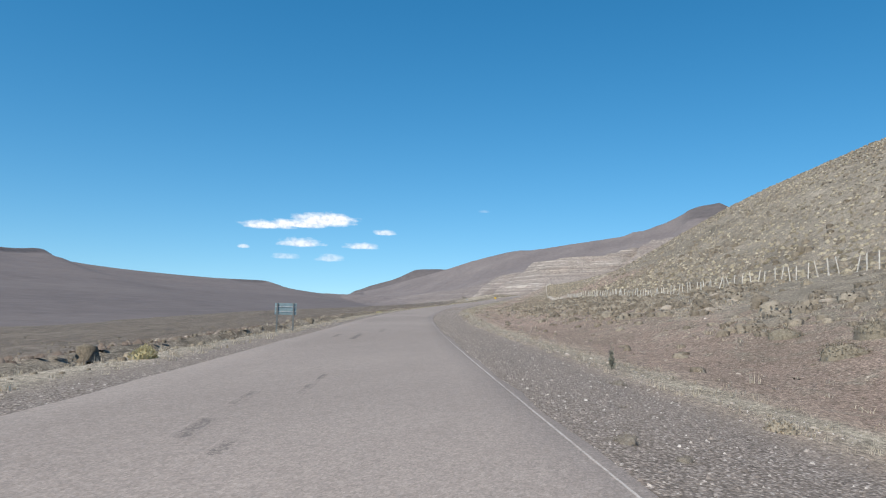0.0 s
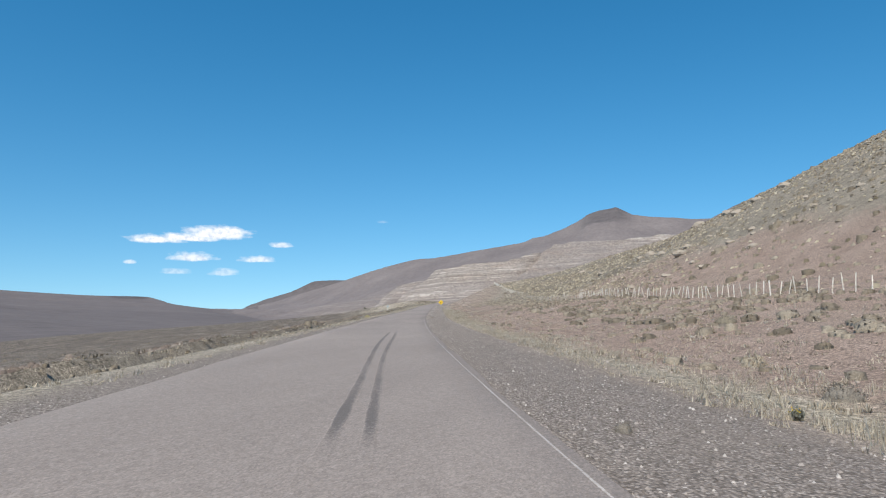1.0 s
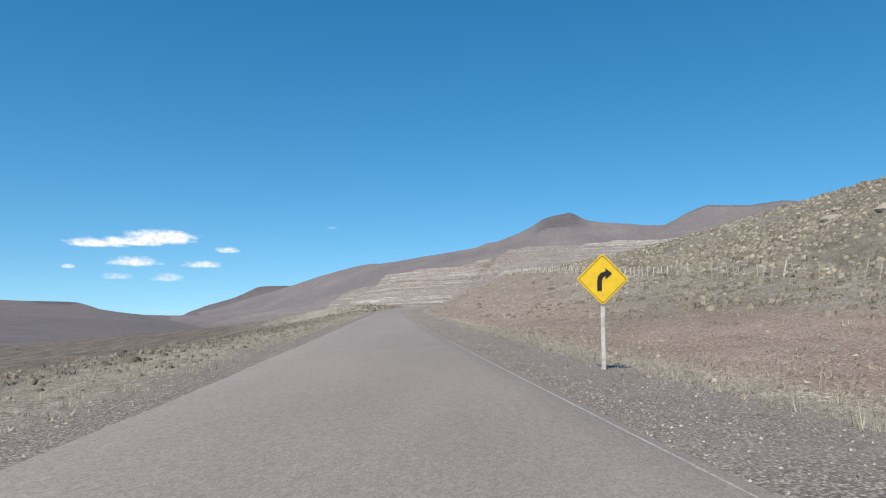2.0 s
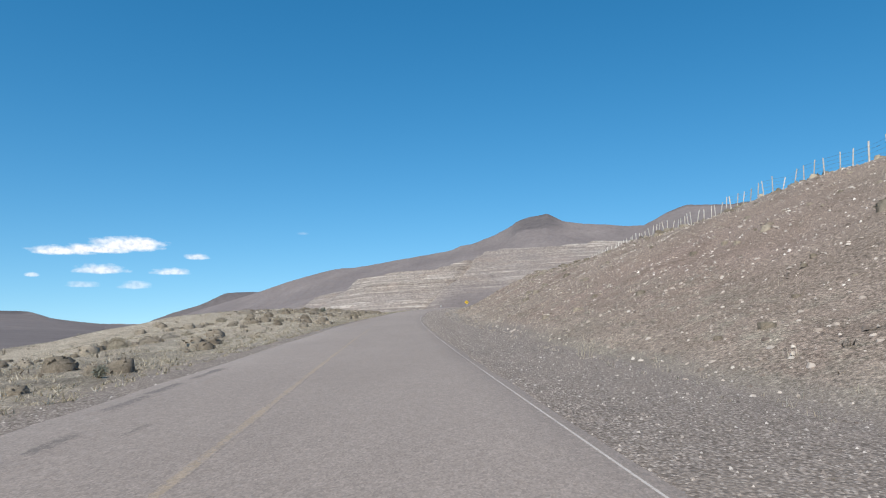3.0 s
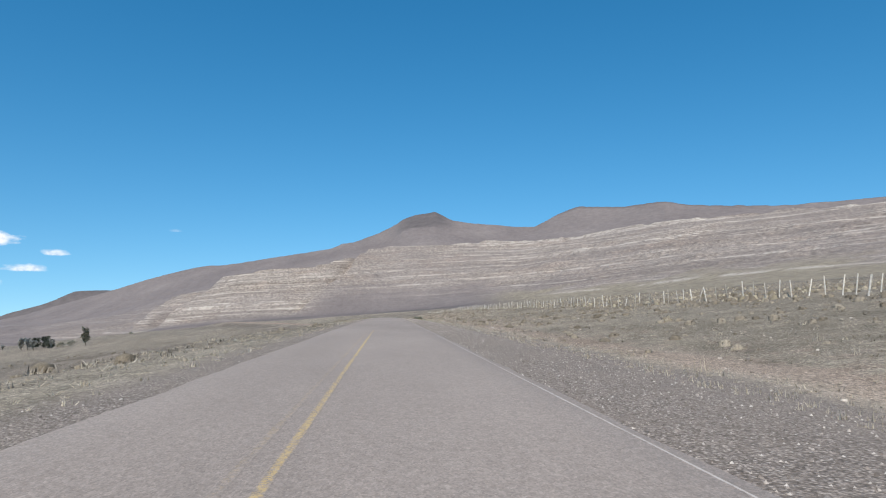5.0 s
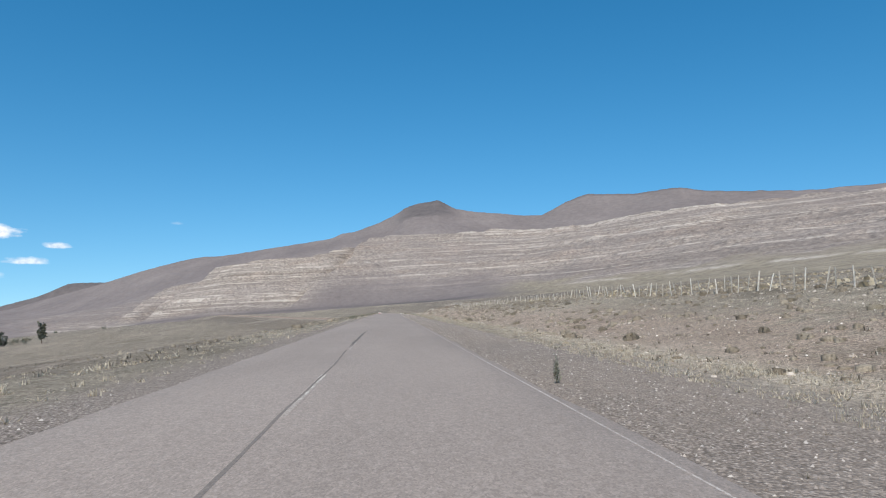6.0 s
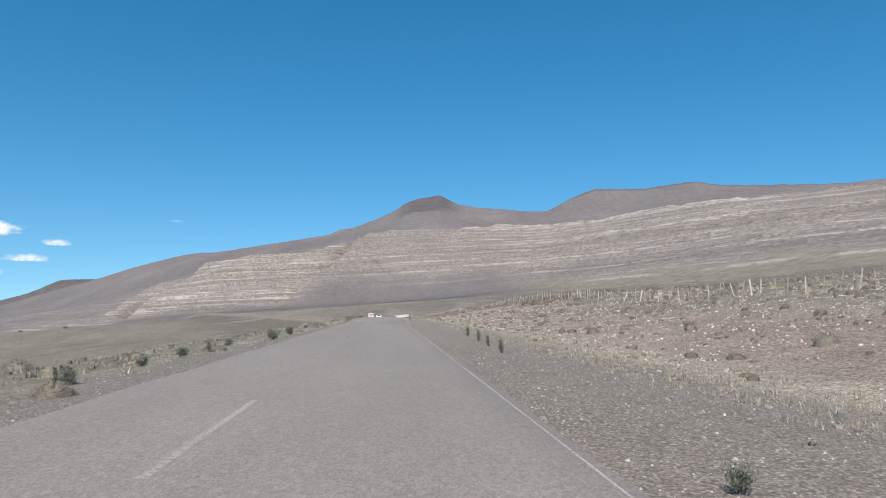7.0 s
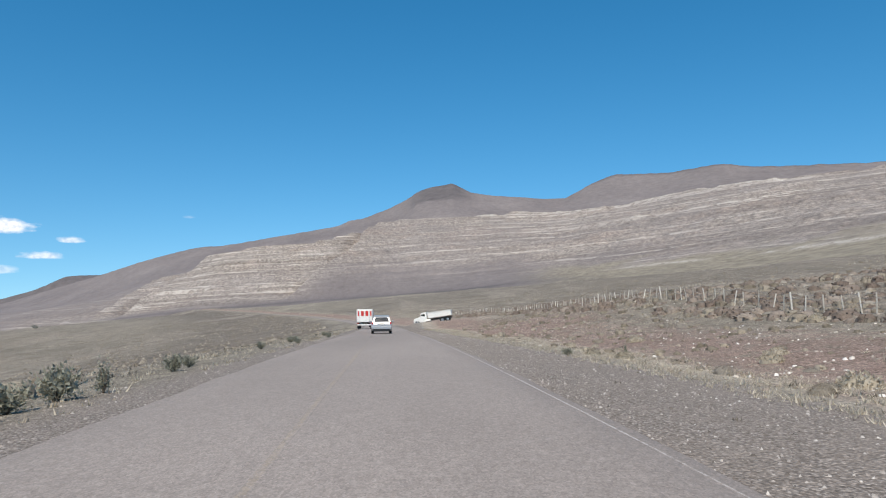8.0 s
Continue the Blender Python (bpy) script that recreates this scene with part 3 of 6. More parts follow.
SKY_YY = (1700, 1540, 1500, 1470, 1424, 1420, 1380, 1350, 1340, 1300, 1245, 1234.9, 1225, 1210, 1196, 1191, 1179, 1172, 1169, 1167, 1161, 1153, 1139, 1121, 1103, 1086, 1073, 1067, 991, 911, 900, 875, 825, 764, 560)
SKY_Z = (-60, -17, 5, 23, 38, 44.5, 66.8, 83.4, 84.5, 94.5, 103.3, 109, 110.3, 122, 135.2, 139.6, 144.2, 147, 148.2, 142.7, 134.9, 130.5, 125.6, 121.3, 119.8, 134.8, 140.5, 141.3, 129.4, 122.8, 121.3, 113.9, 105.4, 96.2, 82)
# where a spur's rim runs down the face: height up the face, and the place along the range
RIM_V = (0.0, 0.56, 0.84, 1.23, 1.6)
RIM_EAST = (4.85, 5.9, 6.25, 6.72, 7.0)
RIM_MID = (2.2, 2.74, 3.28, 3.73, 4.1)
RIM_WEST = (1.5, 2.1, 2.45, 2.95, 3.3)


def build_range():
    us = np.arange(-5, 20.01, 0.04)
    vs = np.concatenate([np.linspace(-0.25, 0, 16), np.linspace(0, 1, 210)[1:], np.linspace(1, 2, 66)[1:], np.linspace(2, 2.8, 8)[1:]])
    f = [glide(us, RANGE_U, c) for c in FOOT]
    b = [glide(us, BENCH_U, c) for c in BENCH]
    s = [glide(us, SKY_U, SKY_X), glide(us, SKY_U, SKY_YY), 0.25 * glide(us, SKY_U, SKY_Z) + 0.75 * np.interp(us, SKY_U, SKY_Z)]
    x, y, z = [], [], []
    for v in vs:
        if v <= 1:
            w = v
            h = max(w, 0) ** 1.25
            x.append(f[0] + (b[0] - f[0]) * w), y.append(f[1] + (b[1] - f[1]) * w)
            z.append(f[2] + (b[2] - f[2]) * h + min(w, 0) * 40)
        elif v <= 2:
            w = v - 1
            h = 0.30 * w + 0.70 * w ** 1.9
            x.append(b[0] + (s[0] - b[0]) * w), y.append(b[1] + (s[1] - b[1]) * w), z.append(b[2] + (s[2] - b[2]) * h)
        else:
            w = v - 2
            x.append(s[0] + 120 * w), y.append(s[1] + 260 * w), z.append(s[2] - 110 * w)
    x, y, z = np.array(x), np.array(y), np.array(z)
    V = np.broadcast_to(vs[:, None], x.shape)
    ux = np.broadcast_to(us[None, :], x.shape)
    onface = np.clip(1 - np.abs(V - 0.55) / 0.55, 0, 1)
    upper = np.clip(1 - np.abs(V - 1.5) / 0.5, 0, 1)
    gully = np.abs(lump(x + 0.15 * y, y * 0.28, 46, 4)) - 0.25
    z += -5 * gully * onface ** 0.7 - 7 * gully * upper * (1 - 0.6 * ease(ux, 9, 11)) + 1.6 * lump(x, y, 14, 3) * onface + 0.5 * lump(x, y, 7, 3) * (onface + 0.4 * upper)
    z += 0.7 * lump(x, y, 9, 3) * ease(V, 1.7, 2.0)
    # spurs: each rises sharply at its rim and falls back to the next one
    wob = 0.10 * lump(x, y, 30, 3)
    west, mid, east = (glide(V, RIM_V, r) + wob for r in (RIM_WEST, RIM_MID, RIM_EAST))
    lobe = ease(V, 0.02, 0.35) * (1 - ease(V, 0.95, 1.3))
    for rim, after, high in ((west, mid, 5), (mid, east, 8), (east, east + 3.0, 9)):
        back = np.clip((ux - rim) / (after - rim), 0, 1)
        z += high * lobe * (ease(ux, rim - 0.10, rim + 0.10) * (1 - ease(back, 0, 1)) - 0.35 * np.exp(-((ux - rim + 0.16) / 0.12) ** 2))
    # beds: ledges of uneven thickness that wear away here and there
    dip = z - 0.045 * x + 2.5 * lump(x, y, 150, 2)
    course = dip / 3.4 + 0.9 * lump(dip, dip * 0 + 3.0, 6.0, 2)
    step = course - np.floor(course)
    bedded = ease(V, 0.1, 0.35) * (1 - ease(V, 1.02, 1.12)) * ease(ux, 0.5, 2.6)
    worn = ease(lump(x * 0.6, y * 0.6 + dip * 2, 16, 3), -0.25, 0.2)
    z += bedded * worn * 2.6 * (ease(step, 0.35, 0.6) - step)
    # the hard cap rock along the brow of the face
    z += 1.3 * np.exp(-((V - 1.0) / 0.014) ** 2) * ease(ux, 8.0, 8.3) * (0.4 + ease(lump(x, y, 18, 3), -0.2, 0.15))
    rows, cols = x.shape
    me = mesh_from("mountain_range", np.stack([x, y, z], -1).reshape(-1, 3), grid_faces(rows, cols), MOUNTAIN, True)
    talus = (1 - ease(V + 0.12 * lump(x, y, 40, 3), 0.22, 0.42)) * ease(ux, east, east + 0.5) * (1 - ease(ux, 8.6, 9.6))
    strata = ease(V, 0.02, 0.14) * (1 - ease(V + 0.08 * lump(x, y, 35, 3), 1.02, 1.16)) * ease(ux, -0.4, 0.8)
    bare = np.maximum(ease(ux, mid, mid + 0.08) * (1 - 0.3 * ease(ux, east, east + 0.2)), 0.75 * ease(ux, west, west + 0.08) * (1 - ease(ux, mid - 0.5, mid)))
    bare = np.maximum(bare, 0.5 * ease(ux, -0.6, 0.4) * (1 - ease(ux, west - 0.3, west)) * (1 - ease(V + 0.1 * lump(x, y, 40, 3), 0.4, 0.65)))
    strata = np.clip(strata * (0.36 + 0.64 * bare) * (1 - 0.85 * talus) * (0.86 + 0.4 * lump(x, y, 70, 3)), 0, 1)
    strata = np.maximum(strata, 0.6 * ease(ux, 8.8, 10.2) * (1 - ease(V, 0.1, 0.2)))
    summit = np.exp(-((ux - 7.55) / 0.5) ** 4) * ease(V + 0.1 * lump(x, y, 24, 4) - 0.02 * ux, 1.58, 1.66) * 0.9
    rimrock = ease(V, 1.955, 1.985) * ease(ux, 9.8, 10.4) * 0.6
    foot = np.exp(-((V - 0.005) / 0.028) ** 2) * (0.55 + 0.5 * lump(x, y, 40, 3)) + 0.22 * (1 - ease(V, 0.05, 0.3)) * ease(ux, 2, 4)
    dark = np.clip(summit + rimrock + foot * (1 - 0.85 * ease(ux, 8.5, 10.5)), 0, 0.95)
    pale = 0.9 * np.exp(-((V - 0.994) / (0.007 - 0.003 * ease(ux, 9.5, 11))) ** 2) * ease(ux, 7.9, 8.3) * ease(lump(x, y, 16, 4), -0.15, 0.1)
    pale = np.maximum(pale, 0.7 * np.exp(-((V - 0.09 - 0.004 * (ux - 10.5)) / 0.012) ** 2) * ease(ux, 10.2, 10.6) * ease(lump(x, y, 20, 4), -0.3, 0.1))
    pale = np.maximum(pale, 0.6 * np.exp(-((V - 1.30) / 0.02) ** 2) * ease(ux, 8.35, 8.45) * (1 - ease(ux, 8.75, 8.9)))
    colour_layer(me, "cover", np.clip(np.stack([strata.ravel(), dark.ravel(), pale.ravel()], 1), 0, 1))
    straw = ease(ux, 8.4, 9.8) * (1 - ease(V + 0.10 * lump(x, y, 26, 4), 0.07, 0.2)) * 0.9
    straw = np.maximum(straw, 0.6 * ease(ux, 12.2, 12.8) * np.exp(-((V - 0.17) / 0.05) ** 2) * ease(lump(x, y, 20, 3), -0.2, 0.2))
    silt = ease(ux, 0.2, 0.8) * (1 - ease(ux, 1.7, 2.2)) * np.exp(-((V - 0.03 - 0.02 * lump(x, y, 20, 3)) / 0.03) ** 2)
    colour_layer(me, "tone", np.clip(np.stack([straw.ravel(), silt.ravel(), 0 * silt.ravel()], 1), 0, 1))
    tagged(new("mountain_range", me), "bare grey-brown mountain range with pale bedded rock layers", "mountain", kind="structure")


def build_left_hill():
    n = np.linspace(0, 9, 260)
    st = np.arange(10)
    crest = [glide(n, st, c) for c in ((-498.1, -593.1, -636.8, -662.2, -649.6, -637.8, -599.9, -595.7, -571.4, -621.4), (250, 480, 560, 620, 720, 850, 915, 960, 1100, 1300), (34, 29.8, 33.4, 23.4, 15.9, 11.4, 9.9, 1.5, -9, -4))]
    foot = [glide(n, st, c) for c in ((-90, -70, -75, -85, -100, -130, -170, -210, -300, -420), (-60, 60, 130, 190, 260, 360, 430, 520, 700, 900), (-9.5, -9.5, -9.5, -10, -11, -12, -15, -18, -22, -25))]
    vs = np.concatenate([np.linspace(-0.1, 1, 90), np.linspace(1, 1.5, 8)[1:]])
    x, y, z = [], [], []
    for v in vs:
        h = max(v, 0) ** 1.35 if v <= 1 else 1 - (v - 1) * 2.0
        x.append(foot[0] + (crest[0] - foot[0]) * v), y.append(foot[1] + (crest[1] - foot[1]) * v)
        z.append(foot[2] + (crest[2] - foot[2]) * h + min(v, 0) * 40)
    x, y, z = np.array(x), np.array(y), np.array(z)
    V = np.broadcast_to(vs[:, None], x.shape)
    z += (3.0 * lump(x, y, 110, 4) - 3 * (np.abs(lump(x, y, 60, 3)) - 0.2)) * np.clip(V, 0, 1) * np.clip((1 - V) * 6, 0, 1)
    cap = np.exp(-((n[None, :] - 5.65) / 0.4) ** 4) + np.exp(-((n[None, :] - 1.2) / 1.0) ** 4)
    z -= 2.6 * cap * ease(V, 0.75, 0.95) * (1 - ease(V, 0.955, 0.972))
    me = mesh_from("hill", np.stack([x, y, z], -1).reshape(-1, 3), grid_faces(*x.shape), MOUNTAIN, True)
    dark = np.exp(-((V - 0.985) / 0.035) ** 2) * cap * 0.95 + 0.38 + 0.2 * (1 - ease(V, 0.15, 0.5))
    pale = ease(lump(x, y, 50, 4), 0.35, 0.6) * 0.25 * np.clip(1 - np.abs(V - 0.35) * 3, 0, 1)
    colour_layer(me, "cover", np.clip(np.stack([0 * x.ravel(), (dark + 0 * x).ravel(), pale.ravel()], 1), 0, 1))
    tagged(new("hill", me), "low dark scrub-covered hill with a flat mesa top", "hill", kind="structure")


def build_far_hill():
    """A low dark mesa that looks over the end of the range."""
    us, vs = np.linspace(0, 1, 120), np.linspace(0, 1, 40)
    Uu, Vv = np.meshgrid(us, vs)
    crest = np.interp(us, (0, .05, .12, .22, .357, .417, .49, .56, .7, .85, 1), (-30, -17, 0, 13, 29, 39, 53, 56, 55, 46, 20))
    x = -850 + 420 * Uu
    y = 1640 + (Vv - 0.6) * 260 + 12 * lump(x, x * 0 + 4, 60, 3)
    rise = np.where(Vv < 0.6, ease(Vv, 0.1, 0.6), 1 - ease(Vv, 0.75, 1.0))
    z = -40 + (crest[None] + 40) * rise + 2.5 * lump(x, y, 40, 4) * rise
    me = mesh_from("far_hill", np.stack([x, y, z], -1).reshape(-1, 3), grid_faces(*x.shape), MOUNTAIN, True)
    dark = 0.8 + 0.1 * ease(Vv, 0.45, 0.55) * ease(Uu, 0.42, 0.5)
    colour_layer(me, "cover", np.clip(np.stack([0 * dark.ravel(), dark.ravel(), 0 * dark.ravel()], 1), 0, 1))
    tagged(new("far_hill", me), "far dark flat-topped hill behind the end of the range", "hill", kind="structure")


build_range()
build_left_hill()
build_far_hill()


# ---- building things ----
def part(name, bm, material, parent, label=""):
    """Links a bmesh as one mesh under a thing or a part."""
    me = bpy.data.meshes.new(name)
    bm.to_mesh(me)
    bm.free()
    for m in (material if isinstance(material, (list, tuple)) else (material,)):
        me.materials.append(m)
    ob = new(name, me)
    ob.parent = parent
    return tagged(ob, label) if label else ob


def thing(name, label, category, group="", kind=""):
    return tagged(new(name), label, category, group, kind)


def settle(ob, y, p, turn=0.0, size=1.0, sink=0.0, tilt=0.0):
    """Stands a thing built in metres on the ground, turned against the road's way."""
    way = math.degrees(math.atan(float(road_x(y + 0.5) - road_x(y - 0.5))))
    m = Matrix.Translation(spot(y, p) - Vector((0, 0, sink))) @ pose(0, 0, 0, tilt, 0, turn - way)
    ob.matrix_basis = m @ Matrix.Diagonal((U * size, U * size, U * size, 1))
    return ob


def on_road(ob, y, p, turn=0.0, pitch=0.0):
    way = math.degrees(math.atan(float(road_x(y + 0.5) - road_x(y - 0.5))))
    fall = math.degrees(math.atan(float(road_z(y + 0.5) - road_z(y - 0.5))))
    x = float(road_x(y) + p * lean(y))
    ob.matrix_basis = pose(x, y, float(road_z(y)) + 0.004, fall + pitch, 0, turn - way) @ Matrix.Diagonal((U, U, U, 1))
    return ob


def box(bm, x0, x1, y0, y1, z0, z1, bevel=0.0, taper=0.0):
    r = bmesh.ops.create_cube(bm, size=1.0)
    for v in r["verts"]:
        top = v.co.z > 0
        k = 1 - taper if top else 1
        v.co = Vector(((x0 + x1) / 2 + (x1 - x0) * v.co.x * k, (y0 + y1) / 2 + (y1 - y0) * v.co.y * k, z1 if top else z0))
    if bevel:
        edges = {e for v in r["verts"] for e in v.link_edges}
        bmesh.ops.bevel(bm, geom=list(edges), offset=bevel, segments=2, affect="EDGES", profile=0.6)
    return bm


def tube(bm, a, b, ra, rb=None, sides=8):
    a, b = Vector(a), Vector(b)
    m = Matrix.Translation((a + b) / 2) @ (b - a).to_track_quat("Z", "Y").to_matrix().to_4x4()
    bmesh.ops.create_cone(bm, cap_ends=True, segments=sides, radius1=ra, radius2=ra if rb is None else rb, depth=(b - a).length, matrix=m)
    return bm


def extrude_outline(bm, pts, thick, m=None, bevel=0.0):
    """A flat outline of (x, z) given a thickness along y."""
    vs = [bm.verts.new((x, -thick / 2, z)) for x, z in pts]
    f = bm.faces.new(vs)
    r = bmesh.ops.extrude_face_region(bm, geom=[f])
    moved = [g for g in r["geom"] if isinstance(g, bmesh.types.BMVert)]
    bmesh.ops.translate(bm, verts=moved, vec=(0, thick, 0))
    bmesh.ops.recalc_face_normals(bm, faces=bm.faces[:])
    if bevel:
        bmesh.ops.bevel(bm, geom=bm.edges[:], offset=bevel, segments=1, affect="EDGES")
    if m is not None:
        bmesh.ops.transform(bm, matrix=m, verts=bm.verts[:])
    return bm


def strip(name, y0, y1, p, width, material, label="", lift=0.0005, ragged=0.0, parent=None, step=0.12, soft_ends=0):
    """A thin layer on the road that fades out at its rim; p is a number or a function of y."""
    ys = np.linspace(y0, y1, max(4, int(abs(y1 - y0) / step)))
    pc = p(ys) if callable(p) else np.full_like(ys, p)
    seed = 11.3 * y0 + 3.7 * width
    cols = (-1.0, -0.72, -0.4, 0.0, 0.4, 0.72, 1.0)
    v, fade = [], []
    u = np.linspace(0, 1, len(ys))
    end = np.minimum(1, np.minimum(u, 1 - u) * soft_ends) if soft_ends else np.ones_like(u)
    for s in cols:
        half = width / 2 * (1 + ragged * lump(ys * 9 + seed, ys * 0 + seed + (0 if s < 0 else 40), 1.0, 3))
        q = pc + s * half
        rise = np.full_like(ys, lift if abs(s) < 0.9 else -0.0003)
        rise[[0, -1]] = -0.0003
        v.append(np.stack([road_x(ys) + q * lean(ys), ys, road_z(ys) + 0.006 - 0.01 * np.abs(q + 0.25) ** 2 + rise], 1))
        fade.append((1 - abs(s) ** 2.5) * end)
    me = mesh_from(name, np.stack(v, 1).reshape(-1, 3), grid_faces(len(ys), len(cols)), material)
    colour_layer(me, "fade", np.repeat(np.stack(fade, 1).reshape(-1, 1), 3, 1))
    ob = new(name, me)
    ob.parent = parent if parent else ROAD
    return tagged(ob, label) if label else ob


# ---- materials of the things ----
def worn_paint(name, colour, cover, patchy=0.0):
    """Paint or tar worn down to the asphalt; cover: how much is left."""
    m = Nodes(name, 0.82, 0, 0.3)
    fade = m.layer("fade")[0]
    left = m.math("ADD", m.math("MULTIPLY", fade, 0.75), m.math("ADD", m.math("MULTIPLY", m.noise(22, 6, 0.78), 0.75), m.math("MULTIPLY", m.noise(1.9, 4), 0.5)))
    mask = m.ramp(left, (0.86, 0.0), (1.38, 1.0))
    if patchy:
        speckle = m.math("ADD", m.math("MULTIPLY", m.ramp(m.noise(120, 4, 0.85, (1, 0.6, 1)), (0.36, 0.0), (0.64, 1.0)), 1.1), m.math("ADD", m.math("MULTIPLY", m.noise(7, 4, 0.7, (1, 0.4, 1)), 0.9), m.math("MULTIPLY", m.math("SUBTRACT", m.noise(0.9, 3, 0.6, (1, 0.5, 1)), 0.5), 1.9)))
        mask = m.ramp(m.math("MULTIPLY", fade, speckle), (0.98 - 0.25 * patchy, 0.0), (1.25, 1.0))
    mask = m.math("MULTIPLY", mask, cover)
    col = m.mix(mask, asphalt_colour(m), m.ramp(m.noise(34, 4), (0.3, tuple(c * 0.8 for c in colour)), (0.7, colour)))
    return m.done(col, m.cells(190, stretch=(1, 0.6, 1)), 0.3, 0.0025)


def leaf_material(name, dark, mid, pale):
    m = Nodes(name, 0.85, 0, 0.15)
    col = m.ramp(m.island(), (0.0, dark), (0.5, mid), (1.0, pale))
    col = m.mix(0.6, col, m.mix(1.0, col, m.ramp(m.noise(9, 3), (0.3, 0.7), (0.7, 1.2)), "MULTIPLY"))
    m.done(col)
    # thin leaves let some light through
    thin, both = m.nt.nodes.new("ShaderNodeBsdfTranslucent"), m.nt.nodes.new("ShaderNodeMixShader")
    m.put(col, thin.inputs[0])
    both.inputs[0].default_value = 0.4
    m.nt.links.new(m.bsdf.outputs[0], both.inputs[1]), m.nt.links.new(thin.outputs[0], both.inputs[2])
    m.nt.links.new(both.outputs[0], m.nt.nodes["Material Output"].inputs[0])
    return m.mat


def cushion_material(name, dark, mid, pale):
    """Dense small-leaved cushion plants: no light comes through."""
    m = Nodes(name, 0.95, 0, 0.1)
    col = m.ramp(m.island(), (0.0, dark), (0.5, mid), (1.0, pale))
    twigs = m.noise(75, 5, 0.8)
    col = m.mix(0.9, col, m.mix(1.0, col, m.ramp(twigs, (0.36, 0.62), (0.5, 1.0), (0.64, 1.42)), "MULTIPLY"))
    col = m.mix(0.6, col, m.mix(1.0, col, m.ramp(m.noise(14, 4), (0.35, 0.72), (0.65, 1.25)), "MULTIPLY"))
    return m.done(col, twigs, 0.4, 0.005)


def stone_material(name, *tones):
    m = Nodes(name, 0.9, 0, 0.2)
    stops = [(k / (len(tones) - 1), t) for k, t in enumerate(tones)]
    col = m.ramp(m.island(), *stops)
    col = m.mix(0.7, col, m.mix(1.0, col, m.ramp(m.noise(26, 6, 0.7), (0.3, 0.7), (0.7, 1.25)), "MULTIPLY"))
    return m.done(col, m.noise(40, 5, 0.7), 0.5, 0.01)


WHITE_LINE = worn_paint("worn_white_paint", (0.66, 0.63, 0.60), 0.55, 1.9)
DASH_PAINT = worn_paint("white_dash_paint", (0.74, 0.71, 0.66), 0.75, 1.9)
FAINT_DASH = worn_paint("faint_dash_paint", (0.55, 0.51, 0.46), 0.45, 0.9)
YELLOW_LINE = worn_paint("yellow_road_paint", (0.58, 0.42, 0.18), 0.72, 1.9)
FAINT_YELLOW = worn_paint("faded_yellow_paint", (0.50, 0.37, 0.20), 0.26, 1.2)
GHOST_YELLOW = worn_paint("ghost_yellow_paint", (0.46, 0.35, 0.20), 0.2, 0.9)
SKID = worn_paint("skid_rubber", (0.08, 0.073, 0.069), 0.66, 2.5)
TAR = worn_paint("black_tar", (0.075, 0.069, 0.065), 0.75, 2.4)
RUBBER = worn_paint("tyre_rubber_mark", (0.10, 0.092, 0.087), 0.55)
STAIN = worn_paint("dark_road_patch", (0.09, 0.081, 0.076), 0.6, 1.0)
STRAW = leaf_material("dry_straw", (0.35, 0.297, 0.225), (0.53, 0.463, 0.362), (0.71, 0.637, 0.52))
SCRUB = cushion_material("grey_scrub", (0.155, 0.136, 0.114), (0.22, 0.196, 0.165), (0.31, 0.28, 0.238))
DARK_SCRUB = cushion_material("dark_scrub", (0.14, 0.12, 0.094), (0.205, 0.177, 0.14), (0.275, 0.242, 0.194))
RUST = cushion_material("rusty_scrub", (0.135, 0.105, 0.088), (0.195, 0.158, 0.133), (0.275, 0.235, 0.20))
HILL_STRAW = leaf_material("hill_straw", (0.20, 0.171, 0.12), (0.42, 0.37, 0.275), (0.66, 0.59, 0.46))
OLIVE = cushion_material("olive_scrub", (0.155, 0.134, 0.10), (0.22, 0.193, 0.148), (0.305, 0.272, 0.213))
BROWN = cushion_material("brown_cushion", (0.145, 0.124, 0.098), (0.21, 0.182, 0.146), (0.295, 0.26, 0.21))
GREEN = leaf_material("green_leaves", (0.17, 0.171, 0.132), (0.29, 0.287, 0.226), (0.44, 0.43, 0.345))
YELLOW_GRASS = leaf_material("yellow_grass", (0.34, 0.295, 0.16), (0.52, 0.46, 0.27), (0.68, 0.61, 0.39))
BLOOM = paint("yellow_flowers", (0.72, 0.52, 0.05), 0.7)
PINE = leaf_material("dark_conifer", (0.05, 0.058, 0.046), (0.095, 0.105, 0.083), (0.155, 0.168, 0.132))
POPLAR = leaf_material("poplar_twigs", (0.10, 0.103, 0.078), (0.17, 0.17, 0.128), (0.26, 0.255, 0.20))
GREY_TWIGS = leaf_material("bare_twigs", (0.18, 0.187, 0.172), (0.30, 0.306, 0.285), (0.43, 0.43, 0.40))
BARK = paint("bark", (0.15, 0.12, 0.09), 0.95, wear=0.3)
GRAVEL = stone_material("gravel_stones", (0.105, 0.09, 0.08), (0.185, 0.159, 0.142), (0.255, 0.222, 0.20), (0.325, 0.286, 0.26), (0.40, 0.36, 0.33), (0.58, 0.54, 0.505))
RUBBLE = stone_material("broken_rock", (0.13, 0.105, 0.09), (0.26, 0.215, 0.183), (0.38, 0.325, 0.28), (0.46, 0.40, 0.35), (0.58, 0.52, 0.46))
PALE_STONE = stone_material("pale_field_stones", (0.20, 0.165, 0.14), (0.44, 0.39, 0.345), (0.62, 0.57, 0.52), (0.78, 0.73, 0.68))
ROCK = stone_material("pale_rock", (0.25, 0.205, 0.168), (0.37, 0.32, 0.265))
